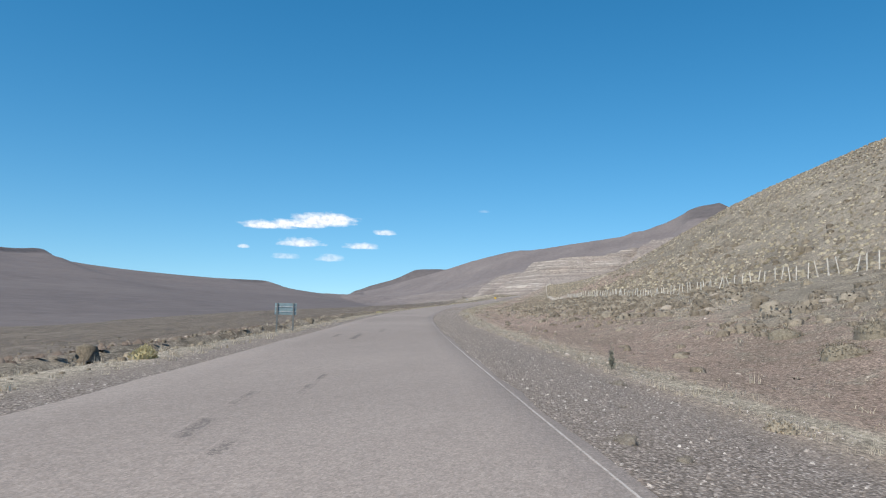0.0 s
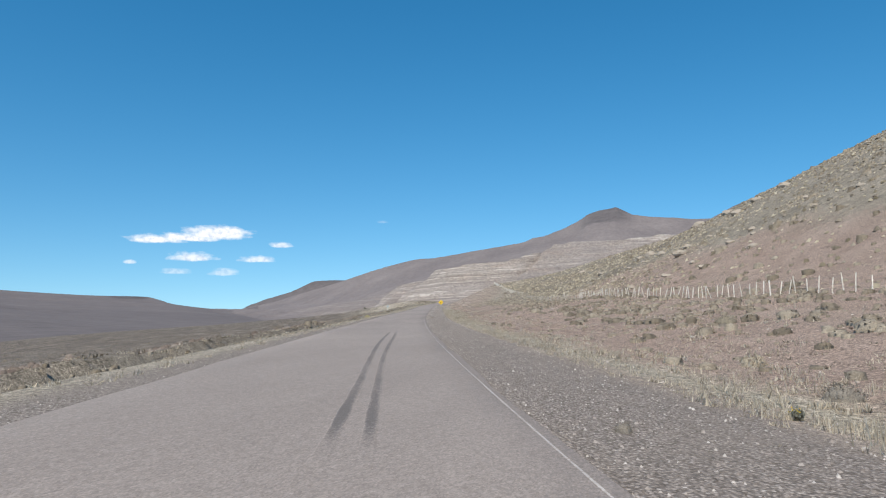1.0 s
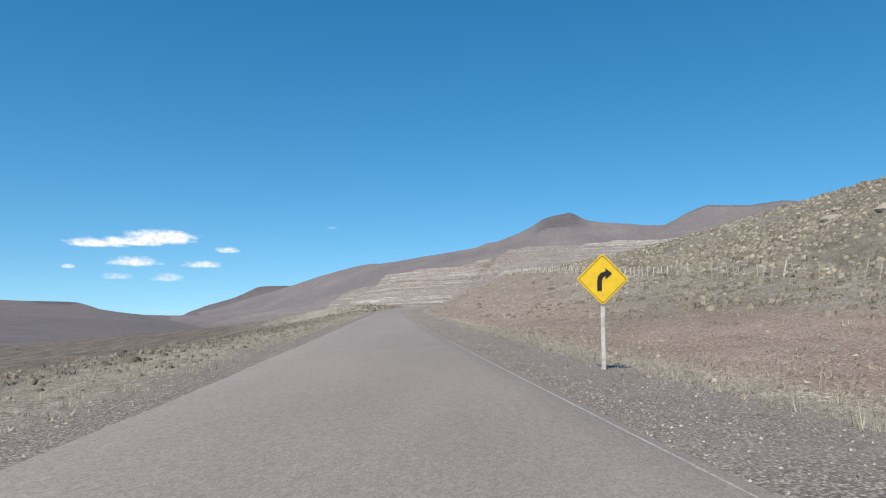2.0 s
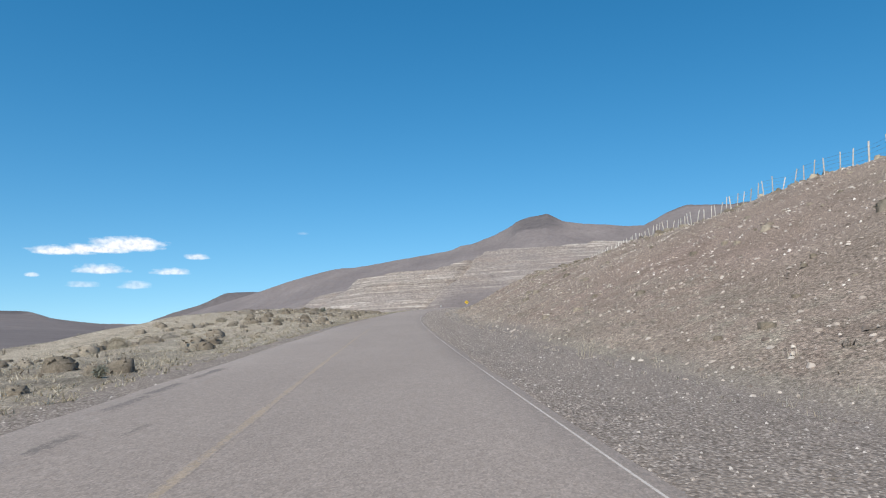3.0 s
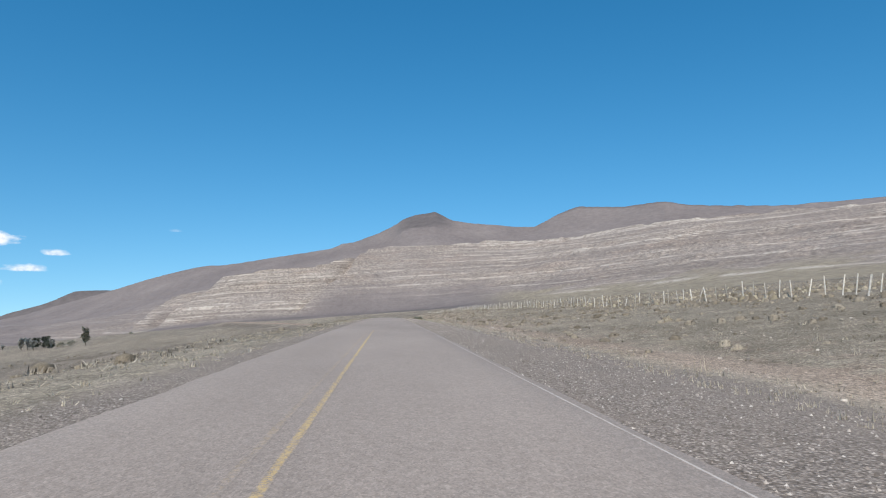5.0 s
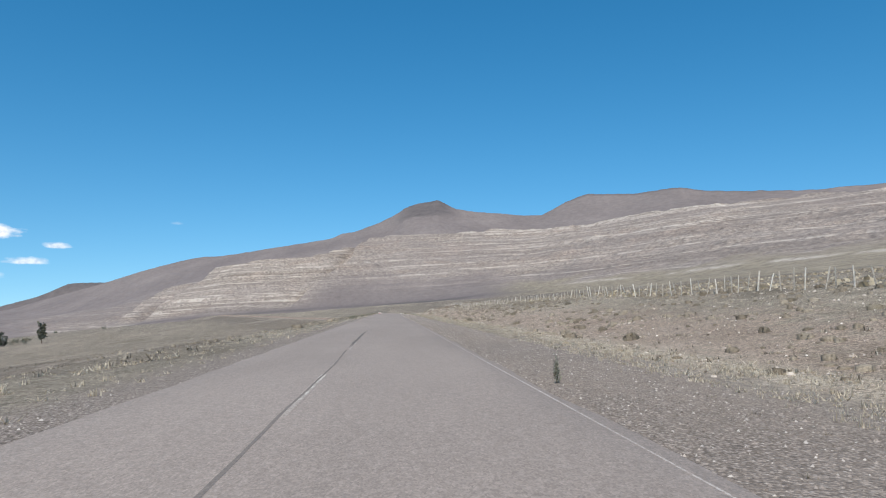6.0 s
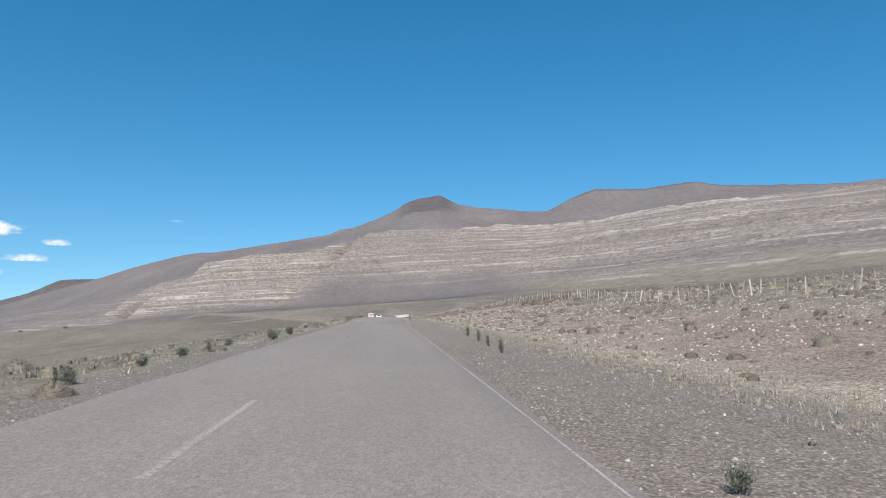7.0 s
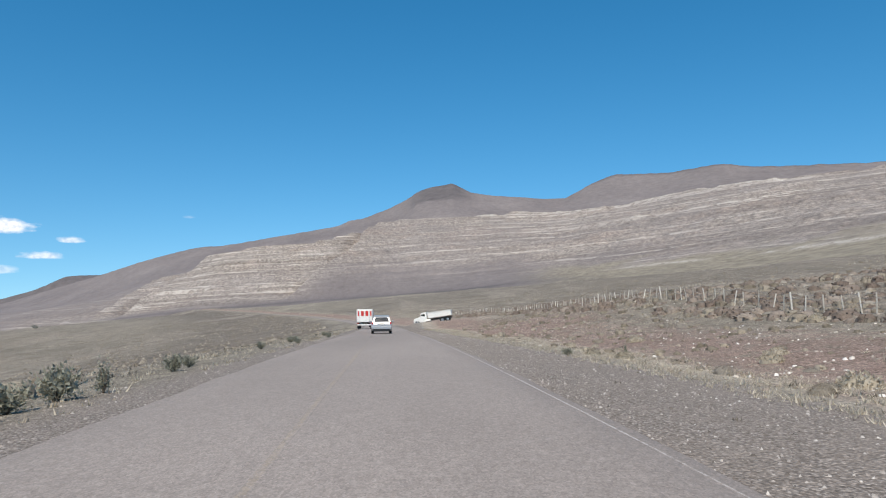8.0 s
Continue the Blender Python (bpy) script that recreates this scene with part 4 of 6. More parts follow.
POST_WOOD = paint("bleached_wood", (0.70, 0.65, 0.58), 0.9, wear=0.25, size=4)
OLD_WOOD = paint("grey_weathered_wood", (0.47, 0.43, 0.375), 0.9, wear=0.3, size=4)
WIRE = paint("fence_wire", (0.30, 0.29, 0.275), 0.5, 0.8)
SIGN_YELLOW = paint("sign_yellow", (0.86, 0.56, 0.03), 0.45, wear=0.06)
SIGN_BLACK = paint("sign_black", (0.022, 0.022, 0.024), 0.5)
SIGN_BACK = paint("sheet_metal_back", (0.46, 0.49, 0.50), 0.5, 0.3)
SIGN_POST = paint("painted_post", (0.60, 0.57, 0.52), 0.7, wear=0.2)
STEEL_POST = paint("weathered_steel", (0.20, 0.215, 0.215), 0.6, 0.5)
BLUE_BACK = paint("blue_grey_sheet", (0.24, 0.33, 0.36), 0.55, 0.2)
SILVER = paint("silver_paint", (0.40, 0.40, 0.405), 0.35, 0.45, wear=0.08)
TRIM = paint("black_plastic", (0.02, 0.02, 0.021), 0.55)
TYRE = paint("tyre", (0.018, 0.018, 0.018), 0.85)
ALLOY = paint("alloy", (0.42, 0.42, 0.43), 0.35, 0.8)
GLASS = paint("dark_glass", (0.012, 0.014, 0.016), 0.08, 0.0, spec=0.6)
LAMP_RED = paint("red_lens", (0.38, 0.015, 0.012), 0.25)
LAMP_CLEAR = paint("clear_lens", (0.55, 0.55, 0.54), 0.2)
TRUCK_WHITE = paint("truck_white", (0.74, 0.73, 0.70), 0.45, wear=0.1)
TRUCK_RED = paint("truck_red", (0.52, 0.035, 0.03), 0.45, wear=0.1)
PLATE = paint("plate", (0.55, 0.55, 0.53), 0.5)
CHASSIS = paint("chassis", (0.05, 0.048, 0.045), 0.8)


# ---- road markings and marks ----
def mark_road():
    for y0, y1 in ((-50, 40), (40, 84), (84, 128), (128, 172), (172, 216), (216, 262), (262, 305)):
        strip("edge_line", y0, y1, lambda v: 0.377 + bulge(v), 0.0070, WHITE_LINE, "worn white edge line", ragged=0.3)
    strip("centre_line", 94, 150, -0.285, 0.03, FAINT_YELLOW, "faded yellow centre line", ragged=0.35)
    for p in (-0.262, -0.318):
        strip("centre_line", 150, 180, p, 0.025, YELLOW_LINE if p > -0.3 else FAINT_YELLOW, "yellow no-passing line", ragged=0.2)
    strip("centre_line", 274.5, 300, -0.285, 0.024, GHOST_YELLOW, "faded yellow centre line", ragged=0.4)
    y = 261.0 - 25 * 2.65
    while y < 274:
        if not 212 < y < 240:
            strip("centre_dash", y, y + 1.0, -0.30, 0.03, DASH_PAINT if y > 255 else FAINT_DASH, ragged=0.2)
        y += 2.65
    strip("centre_dash", 208.2, 209.15, -0.30, 0.026, DASH_PAINT, ragged=0.2)
    strip("tar_seam", 196, 206.6, lambda v: -0.30 + 0.016 * lump(v, v * 0, 1.3, 3), 0.013, TAR, "black tar crack seal", 0.0007, 0.45, step=0.05)
    strip("tar_seam", 206.4, 212.5, lambda v: -0.305 + 0.016 * lump(v, v * 0, 1.3, 3), 0.010, RUBBER, "dark tar crack seal", 0.0007, 0.45, step=0.05)
    strip("tar_seam", 210.6, 214.5, lambda v: -0.31 + 0.012 * lump(v, v * 0 + 3, 1.3, 3), 0.028, TAR, "black tar crack seal", 0.0009, 0.6, step=0.05, soft_ends=5)
    for a, b in ((-0.038, 0.2), (0.034, 1.4)):
        strip("skid_mark", 34.3, 41.0, lambda v, a=a, b=b: a - 0.002 * (v - 34.3) + 0.009 * np.sin((v - 34) * 1.1 + b), 0.036, SKID, "black tyre skid mark", 0.0007, 0.25, step=0.06, soft_ends=14)
    for y0, y1, p, w in ((1.2, 1.5, -0.345, 0.06), (1.6, 1.95, -0.36, 0.035), (1.12, 1.3, -0.25, 0.05), (1.86, 2.2, -0.235, 0.03), (2.2, 2.5, -0.23, 0.022),
                         (4.6, 6.0, -0.34, 0.07), (6.2, 7.4, -0.2, 0.06), (5.0, 5.6, -0.5, 0.06), (102.5, 102.8, -0.60, 0.08), (102.8, 103.1, -0.6, 0.06), (103.3, 103.75, -0.68, 0.06),
                         (103.65, 104.1, -0.69, 0.055), (104.1, 104.7, -0.69, 0.05), (103.0, 103.2, -0.5, 0.02)):
        strip("road_stain", y0, y1, p, w, STAIN, "dark worn patch in the asphalt", 0.0007, 0.5, step=0.03, soft_ends=5)
    for y0, y1, p, w in ((236.3, 236.9, -0.05, 0.2), (247.5, 248.6, -0.3, 0.04), (251.0, 252.6, -0.31, 0.035), (257.2, 258.3, -0.3, 0.04), (268.6, 269.2, -0.3, 0.07), (285.2, 287.0, -0.31, 0.05),
                         (286.5, 288, 0.02, 0.03), (122.6, 122.72, 0.17, 0.16), (123.4, 123.5, 0.22, 0.1)):
        strip("road_stain", y0, y1, p, w, STAIN, "dark worn patch in the asphalt", 0.0007, 0.5, step=0.03, soft_ends=5)


mark_road()


# ---- fence ----
def build_fence():
    post = bmesh.new()
    tube(post, (0, 0, -0.3), (0, 0, 1.3), 0.052, 0.044, 6)
    post_me = bpy.data.meshes.new("post")
    post.to_mesh(post_me)
    post_me.materials.append(POST_WOOD)
    stout = bmesh.new()
    tube(stout, (0, 0, -0.4), (0, 0, 1.38), 0.07, 0.058, 7)
    stout_me = bpy.data.meshes.new("strainer_post")
    stout.to_mesh(stout_me)
    stout_me.materials.append(POST_WOOD)
    old_me = post_me.copy()
    old_me.materials.clear()
    old_me.materials.append(OLD_WOOD)
    runs = ((-12, 38), (38, 88), (88, 132), (132, 180), (180, 228), (228, 276), (276, 332))
    r = random.Random(5)
    for y0, y1 in runs:
        fence = thing("fence", "wire stock fence with thin leaning wooden posts", "fence", "fence runs beside the road")
        n, y, lines = 0, y0, [[], [], [], []]
        while y < y1:
            p = float(fence_p(y)) + 0.12 * float(lump(np.float64(y), np.float64(2.0), 9.0, 2))
            big = n % 14 == 0
            foot = spot(y, p)
            ob = new("post", stout_me if big else (old_me if (y > 182 and n % 3) or 62 < y < 84 else post_me))
            ob.parent = fence
            tilt_x, tilt_y = r.gauss(0, 7), r.gauss(0, 7) + (9 if 36 < y < 60 else 0) * math.sin(y * 0.9)
            m = pose(*foot, tilt_x, tilt_y, r.uniform(0, 360))
            k = r.uniform(0.86, 1.08) * (0.92 if y > 226 else 1.08 if y > 180 else 1)
            ob.matrix_basis = m @ Matrix.Diagonal((U, U, U * k, 1))
            for h, line in zip((0.3, 0.6, 0.88, 1.14), lines):
                line.append(m @ Vector((0, 0, h * U)))
            y += (0.28 if y < 182 else 0.33) * r.uniform(0.6, 1.4)
            n += 1
        for line in lines:
            v, f = [], []
            for q in line:
                for a in range(3):
                    v.append((q.x + 0.0016 * math.cos(a * 2.094), q.y, q.z + 0.0016 * math.sin(a * 2.094)))
            for i in range(len(line) - 1):
                for a in range(3):
                    f.append((3 * i + a, 3 * i + (a + 1) % 3, 3 * i + 3 + (a + 1) % 3, 3 * i + 3 + a))
            ob = new("wire", mesh_from("wire", v, f, WIRE))
            ob.parent = fence


build_fence()


# ---- signs ----
def diamond(half, round_by=0.06):
    pts = []
    for k in range(4):
        a = math.pi / 2 * k
        cx, cz = math.cos(a) * (half - round_by * 1.4), math.sin(a) * (half - round_by * 1.4)
        for j in range(-2, 3):
            b = a + j * math.pi / 8
            pts.append((cx + round_by * math.cos(b), cz + round_by * math.sin(b)))
    return pts


def ring(bm, outer, inner, y):
    a = [bm.verts.new((x, y, z)) for x, z in outer]
    b = [bm.verts.new((x, y, z)) for x, z in inner]
    n = len(a)
    for i in range(n):
        bm.faces.new((a[i], a[(i + 1) % n], b[(i + 1) % n], b[i]))
    return bm


def warning_sign(label, half, height, symbol, back=False, grow_by=1.0):
    sign = thing("road_sign", label, "road sign")
    post = part("post", box(bmesh.new(), -0.05, 0.05, -0.03, 0.03, -0.3, height + half * 0.55, 0.008), SIGN_POST, sign, "pale weathered square post")
    lift = Matrix.Translation((0, -0.05 if not back else 0.05, height))
    panel = part("panel", extrude_outline(bmesh.new(), diamond(half), 0.02, lift), SIGN_BACK if back else SIGN_YELLOW, sign, "bare grey metal back of a diamond panel" if back else "yellow diamond panel")
    if back:
        part("bracket", box(bmesh.new(), -0.16, 0.16, 0.0, 0.035, height - 0.03, height + 0.03), STEEL_POST, sign)
        return sign
    y = -0.064
    bm = ring(bmesh.new(), diamond(half * 0.93), diamond(half * 0.905), y)
    bmesh.ops.translate(bm, verts=bm.verts[:], vec=(0, 0, height))
    part("border", bm, SIGN_BLACK, panel, "thin black border line").parent = panel
    for pts in symbol:
        part("symbol", extrude_outline(bmesh.new(), [(x * half * grow_by, z * half * grow_by) for x, z in pts], 0.004, Matrix.Translation((0, y - 0.002, height))), SIGN_BLACK, panel, "black pictogram")
    for z in (-0.3, 0.3):
        part("bolt", tube(bmesh.new(), (0, -0.075, height + z * half * 2), (0, -0.06, height + z * half * 2), 0.014, None, 6), SIGN_BACK, panel)
    return sign


# a standing beast's outline, head to the left, in half diagonals
COW = (((-0.57, 0.18), (-0.55, 0.24), (-0.46, 0.30), (-0.42, 0.37), (-0.34, 0.35), (-0.28, 0.28), (-0.16, 0.30), (0.05, 0.28), (0.30, 0.31), (0.42, 0.31), (0.46, 0.24), (0.46, 0.02), (0.44, -0.10), (0.45, -0.22), (0.43, -0.38), (0.37, -0.38), (0.38, -0.22),
        (0.34, -0.14), (0.32, -0.24), (0.31, -0.37), (0.25, -0.37), (0.26, -0.16), (0.10, -0.14), (-0.06, -0.14), (-0.07, -0.25), (-0.06, -0.38), (-0.12, -0.38), (-0.14, -0.22), (-0.17, -0.38), (-0.23, -0.38), (-0.21, -0.14), (-0.30, -0.02), (-0.37, 0.14), (-0.46, 0.17), (-0.53, 0.14)),
       ((-0.42, 0.33), (-0.51, 0.43), (-0.47, 0.44), (-0.38, 0.36)), ((0.455, 0.26), (0.50, 0.20), (0.52, -0.05), (0.56, -0.13), (0.50, -0.11), (0.475, 0.10)))
CURVE = (((-0.17, -0.36), (-0.03, -0.36), (-0.02, -0.05), (0.02, 0.06), (0.09, 0.10), (0.09, 0.0), (0.30, 0.17), (0.09, 0.34), (0.09, 0.24), (-0.05, 0.20), (-0.14, 0.09), (-0.17, -0.06)),)

settle(warning_sign("yellow diamond livestock warning sign on a pale post", 0.82, 2.46, COW, False, 1.0), 159.1, 1.2, sink=0.01, turn=2)
settle(warning_sign("yellow diamond curve warning sign on a pale post", 0.66, 2.25, CURVE, False, 1.25), 71.0, 0.95, turn=-3)
settle(warning_sign("diamond road sign seen from its grey metal back", 0.40, 1.3, (), True), 163.8, -1.3, turn=4, sink=0.08)
settle(warning_sign("diamond road sign seen from its grey metal back", 0.44, 1.5, (), True), 69.0, -1.8, turn=-4)


def board_sign():
    sign = thing("road_sign", "blue-grey back of a ribbed board on two steel posts", "road sign")
    for x in (-0.40, 0.36):
        part("post", box(bmesh.new(), x - 0.035, x + 0.035, -0.03, 0.03, -0.3, 1.62, 0.006), STEEL_POST, sign, "dark weathered steel post")
    board = part("board", box(bmesh.new(), -0.52, 0.5, 0.035, 0.06, 1.05, 1.6, 0.01), BLUE_BACK, sign)
    for z in (1.2, 1.43):
        part("rail", box(bmesh.new(), -0.51, 0.49, 0.015, 0.036, z - 0.02, z + 0.02), SIGN_BACK, board, "pale stiffening rail")
    return sign


settle(board_sign(), 6.2, -1.12, turn=6, sink=0.05)


def stake(label, h, mat):
    ob = thing("marker_stake", label, "marker stake")
    part("shaft", box(bmesh.new(), -0.03, 0.03, -0.02, 0.02, -0.15, h, 0.005), mat, ob)
    part("cap", box(bmesh.new(), -0.034, 0.034, -0.024, 0.024, h, h + 0.04), mat, ob)
    return ob


for y, p, h, turn, tilt in ((121.39, 1.59, 0.3, 20, 12), (138.88, 1.32, 0.26, 40, 14), (299.5, 1.15, 1.0, 0, 2)):
    settle(stake("small white-painted wooden marker stake", h, SIGN_POST), y, p, turn, tilt=tilt)


# ---- vehicles ----
def wheel(parent, x, y, r, width):
    w = part("wheel", tube(bmesh.new(), (x - width / 2, y, r), (x + width / 2, y, r), r, None, 24), TYRE, parent, "black rubber tyre")
    out = math.copysign(width / 2 + 0.004, x)
    part("rim", tube(bmesh.new(), (x + out * 0.7, y, r), (x + out, y, r), r * 0.62, r * 0.56, 16), ALLOY, w, "grey metal rim")
    part("hub", tube(bmesh.new(), (x + out, y, r), (x + out * 1.06, y, r), r * 0.16, None, 10), TRIM, w)
    return w


def side_body(bm, outline, half, tuck, waist):
    """A body from its side outline (y, z), drawn in above the waist."""
    n = len(outline)
    rows = []
    for s in (-1, -0.94, 0.94, 1):
        ring_ = []
        for y, z in outline:
            k = half - max(0.0, z - waist) * tuck
            inset = 0.045 if abs(s) == 1 else 0.0
            cy = sum(q[0] for q in outline) / n
            cz = sum(q[1] for q in outline) / n
            ring_.append(bm.verts.new((s * k, y + (cy - y) * inset * 0.4, z + (cz - z) * inset)))
        rows.append(ring_)
    for a, b in zip(rows, rows[1:]):
        for i in range(n):
            bm.faces.new((a[i], a[(i + 1) % n], b[(i + 1) % n], b[i]))
    bm.faces.new(rows[0][::-1])
    bm.faces.new(rows[-1])
    bmesh.ops.recalc_face_normals(bm, faces=bm.faces[:])
    for f in bm.faces:
        f.smooth = False
    return bm


def silver_car():
    car = thing("car", "silver hatchback with dark rear window on the road", "car")
    # tail at y = 0, nose at y = 4.1
    outline = [(0.06, 0.30), (0.0, 0.52), (0.02, 0.80), (0.10, 0.98), (0.30, 1.38), (0.44, 1.50), (1.1, 1.57), (1.9, 1.54), (2.4, 1.40), (2.95, 1.02), (3.7, 0.90), (4.02, 0.74), (4.1, 0.50), (4.02, 0.27), (3.4, 0.22), (0.7, 0.22)]
    part("body", side_body(bmesh.new(), outline, 0.87, 0.34, 0.85), SILVER, car, "silver painted body")
    # rear window follows the slope of the hatch
    bm = bmesh.new()
    vs = [bm.verts.new(c) for c in ((-0.62, 0.105, 1.03), (0.62, 0.105, 1.03), (0.50, 0.27, 1.37), (-0.50, 0.27, 1.37))]
    f = bm.faces.new(vs)
    bmesh.ops.inset_individual(bm, faces=[f], thickness=0.05)
    bmesh.ops.translate(bm, verts=bm.verts[:], vec=(0, -0.02, 0.005))
    glass = part("rear_window", bm, GLASS, car, "dark tinted glass")
    part("wiper", tube(bmesh.new(), (0.0, 0.07, 1.05), (0.36, 0.12, 1.12), 0.012, None, 5), TRIM, glass)
    for s in (-1, 1):
        bm = bmesh.new()
        xs = 0.868
        q = [(0.62, 1.0), (0.72, 1.36), (1.2, 1.45), (1.9, 1.43), (2.3, 1.30), (2.75, 1.02)]
        bm.faces.new([bm.verts.new((s * (xs - max(0, z - 0.85) * 0.34 + 0.006), y, z)) for y, z in q])
        part("side_window", bm, GLASS, car, "dark tinted glass")
        part("tail_light", box(bmesh.new(), s * 0.77 - 0.07, s * 0.77 + 0.06, -0.012, 0.12, 0.80, 0.98, 0.02), LAMP_RED, car, "red tail light")
        part("headlight", box(bmesh.new(), s * 0.66 - 0.14, s * 0.66 + 0.14, 3.88, 4.04, 0.66, 0.82, 0.02), LAMP_CLEAR, car)
        mirror = part("mirror", box(bmesh.new(), s * 0.99 - 0.09, s * 0.99 + 0.09, 2.5, 2.62, 1.0, 1.13, 0.02), SILVER, car)
        part("arm", box(bmesh.new(), s * 0.88 - 0.05, s * 0.88 + 0.05, 2.54, 2.6, 1.02, 1.06), TRIM, mirror)
        part("roof_rail", tube(bmesh.new(), (s * 0.62, 0.6, 1.585), (s * 0.62, 2.0, 1.585), 0.016, None, 6), TRIM, car)
        part("door_seam", box(bmesh.new(), s * 0.874 - 0.003, s * 0.874 + 0.003, 1.54, 1.552, 0.32, 0.98), TRIM, car)
        part("door_handle", box(bmesh.new(), s * 0.885 - 0.012, s * 0.885 + 0.012, 1.62, 1.8, 0.86, 0.9), SILVER, car)
    part("bumper", box(bmesh.new(), -0.83, 0.83, -0.06, 0.1, 0.40, 0.60, 0.03), SILVER, car, "silver rear bumper")
    part("lower_trim", box(bmesh.new(), -0.74, 0.74, -0.075, 0.1, 0.20, 0.42, 0.02), TRIM, car, "black lower bumper trim")
    part("number_plate", box(bmesh.new(), -0.2, 0.2, -0.012, 0.01, 0.70, 0.80, 0.004), PLATE, car, "plain pale plate")
    part("tailgate_handle", box(bmesh.new(), -0.28, 0.28, -0.008, 0.02, 0.84, 0.875), TRIM, car)
    bm = bmesh.new()
    bm.faces.new([bm.verts.new(c) for c in ((-0.62, 2.93, 1.04), (0.62, 2.93, 1.04), (0.56, 2.45, 1.39), (-0.56, 2.45, 1.39))])
    bmesh.ops.translate(bm, verts=bm.verts[:], vec=(0, 0.012, 0.014))
    part("windscreen", bm, GLASS, car)
    for x in (-0.76, 0.76):
        for y in (0.78, 3.32):
            wheel(car, x, y, 0.31, 0.2)
    return car


def box_truck():
    t = thing("truck", "white box truck with red rear doors", "truck")
    part("cargo_box", box(bmesh.new(), -1.15, 1.15, 0.0, 5.2, 0.95, 2.8, 0.14), TRUCK_WHITE, t, "white cargo box")
    for s in (-1, 1):
        door = part("rear_door", box(bmesh.new(), s * 0.55 - 0.50, s * 0.55 + 0.50, -0.05, 0.0, 1.0, 2.68, 0.015), TRUCK_WHITE, t, "white rear door with a red panel")
        part("red_panel", box(bmesh.new(), s * 0.32 - 0.2, s * 0.32 + 0.2, -0.062, -0.049, 1.85, 2.55), TRUCK_RED, door, "red panel")
        part("red_panel", box(bmesh.new(), s * 0.88 - 0.1, s * 0.88 + 0.1, -0.062, -0.049, 1.85, 2.55), TRUCK_RED, door, "red panel")
        part("lock_bar", tube(bmesh.new(), (s * 0.70, -0.07, 1.05), (s * 0.70, -0.07, 2.62), 0.016, None, 6), ALLOY, door)
        part("hinge", box(bmesh.new(), s * 1.06 - 0.05, s * 1.06 + 0.05, -0.07, -0.05, 1.3, 1.4), ALLOY, door)
        part("tail_light", box(bmesh.new(), s * 0.92 - 0.12, s * 0.92 + 0.12, -0.06, 0.02, 0.72, 0.84, 0.01), LAMP_RED, t, "red tail light")
        part("mudflap", box(bmesh.new(), s * 0.85 - 0.24, s * 0.85 + 0.24, 0.42, 0.44, 0.25, 0.85), TRIM, t)
        part("mirror", box(bmesh.new(), s * 1.28 - 0.08, s * 1.28 + 0.08, 6.6, 6.66, 1.5, 1.95, 0.02), TRIM, t)
    part("chassis", box(bmesh.new(), -0.45, 0.45, 0.1, 6.9, 0.62, 0.95), CHASSIS, t)
    part("bumper", box(bmesh.new(), -1.05, 1.05, -0.06, 0.04, 0.50, 0.66, 0.02), TRUCK_WHITE, t)
    cab = part("cab", side_body(bmesh.new(), [(5.4, 0.6), (5.4, 2.2), (5.6, 2.35), (6.5, 2.3), (6.95, 1.5), (7.05, 0.95), (7.0, 0.5), (5.5, 0.5)], 1.02, 0.12, 1.4), TRUCK_WHITE, t, "white cab")
    bm = bmesh.new()
    bm.faces.new([bm.verts.new(c) for c in ((-0.88, 6.92, 1.52), (0.88, 6.92, 1.52), (0.8, 6.56, 2.22), (-0.8, 6.56, 2.22))])
    bmesh.ops.translate(bm, verts=bm.verts[:], vec=(0, 0.02, 0.01))
    part("windscreen", bm, GLASS, cab)
    for y in (1.3, 6.3):
        for x in (-0.92, 0.92):
            wheel(t, x, y, 0.42, 0.3)
    return t


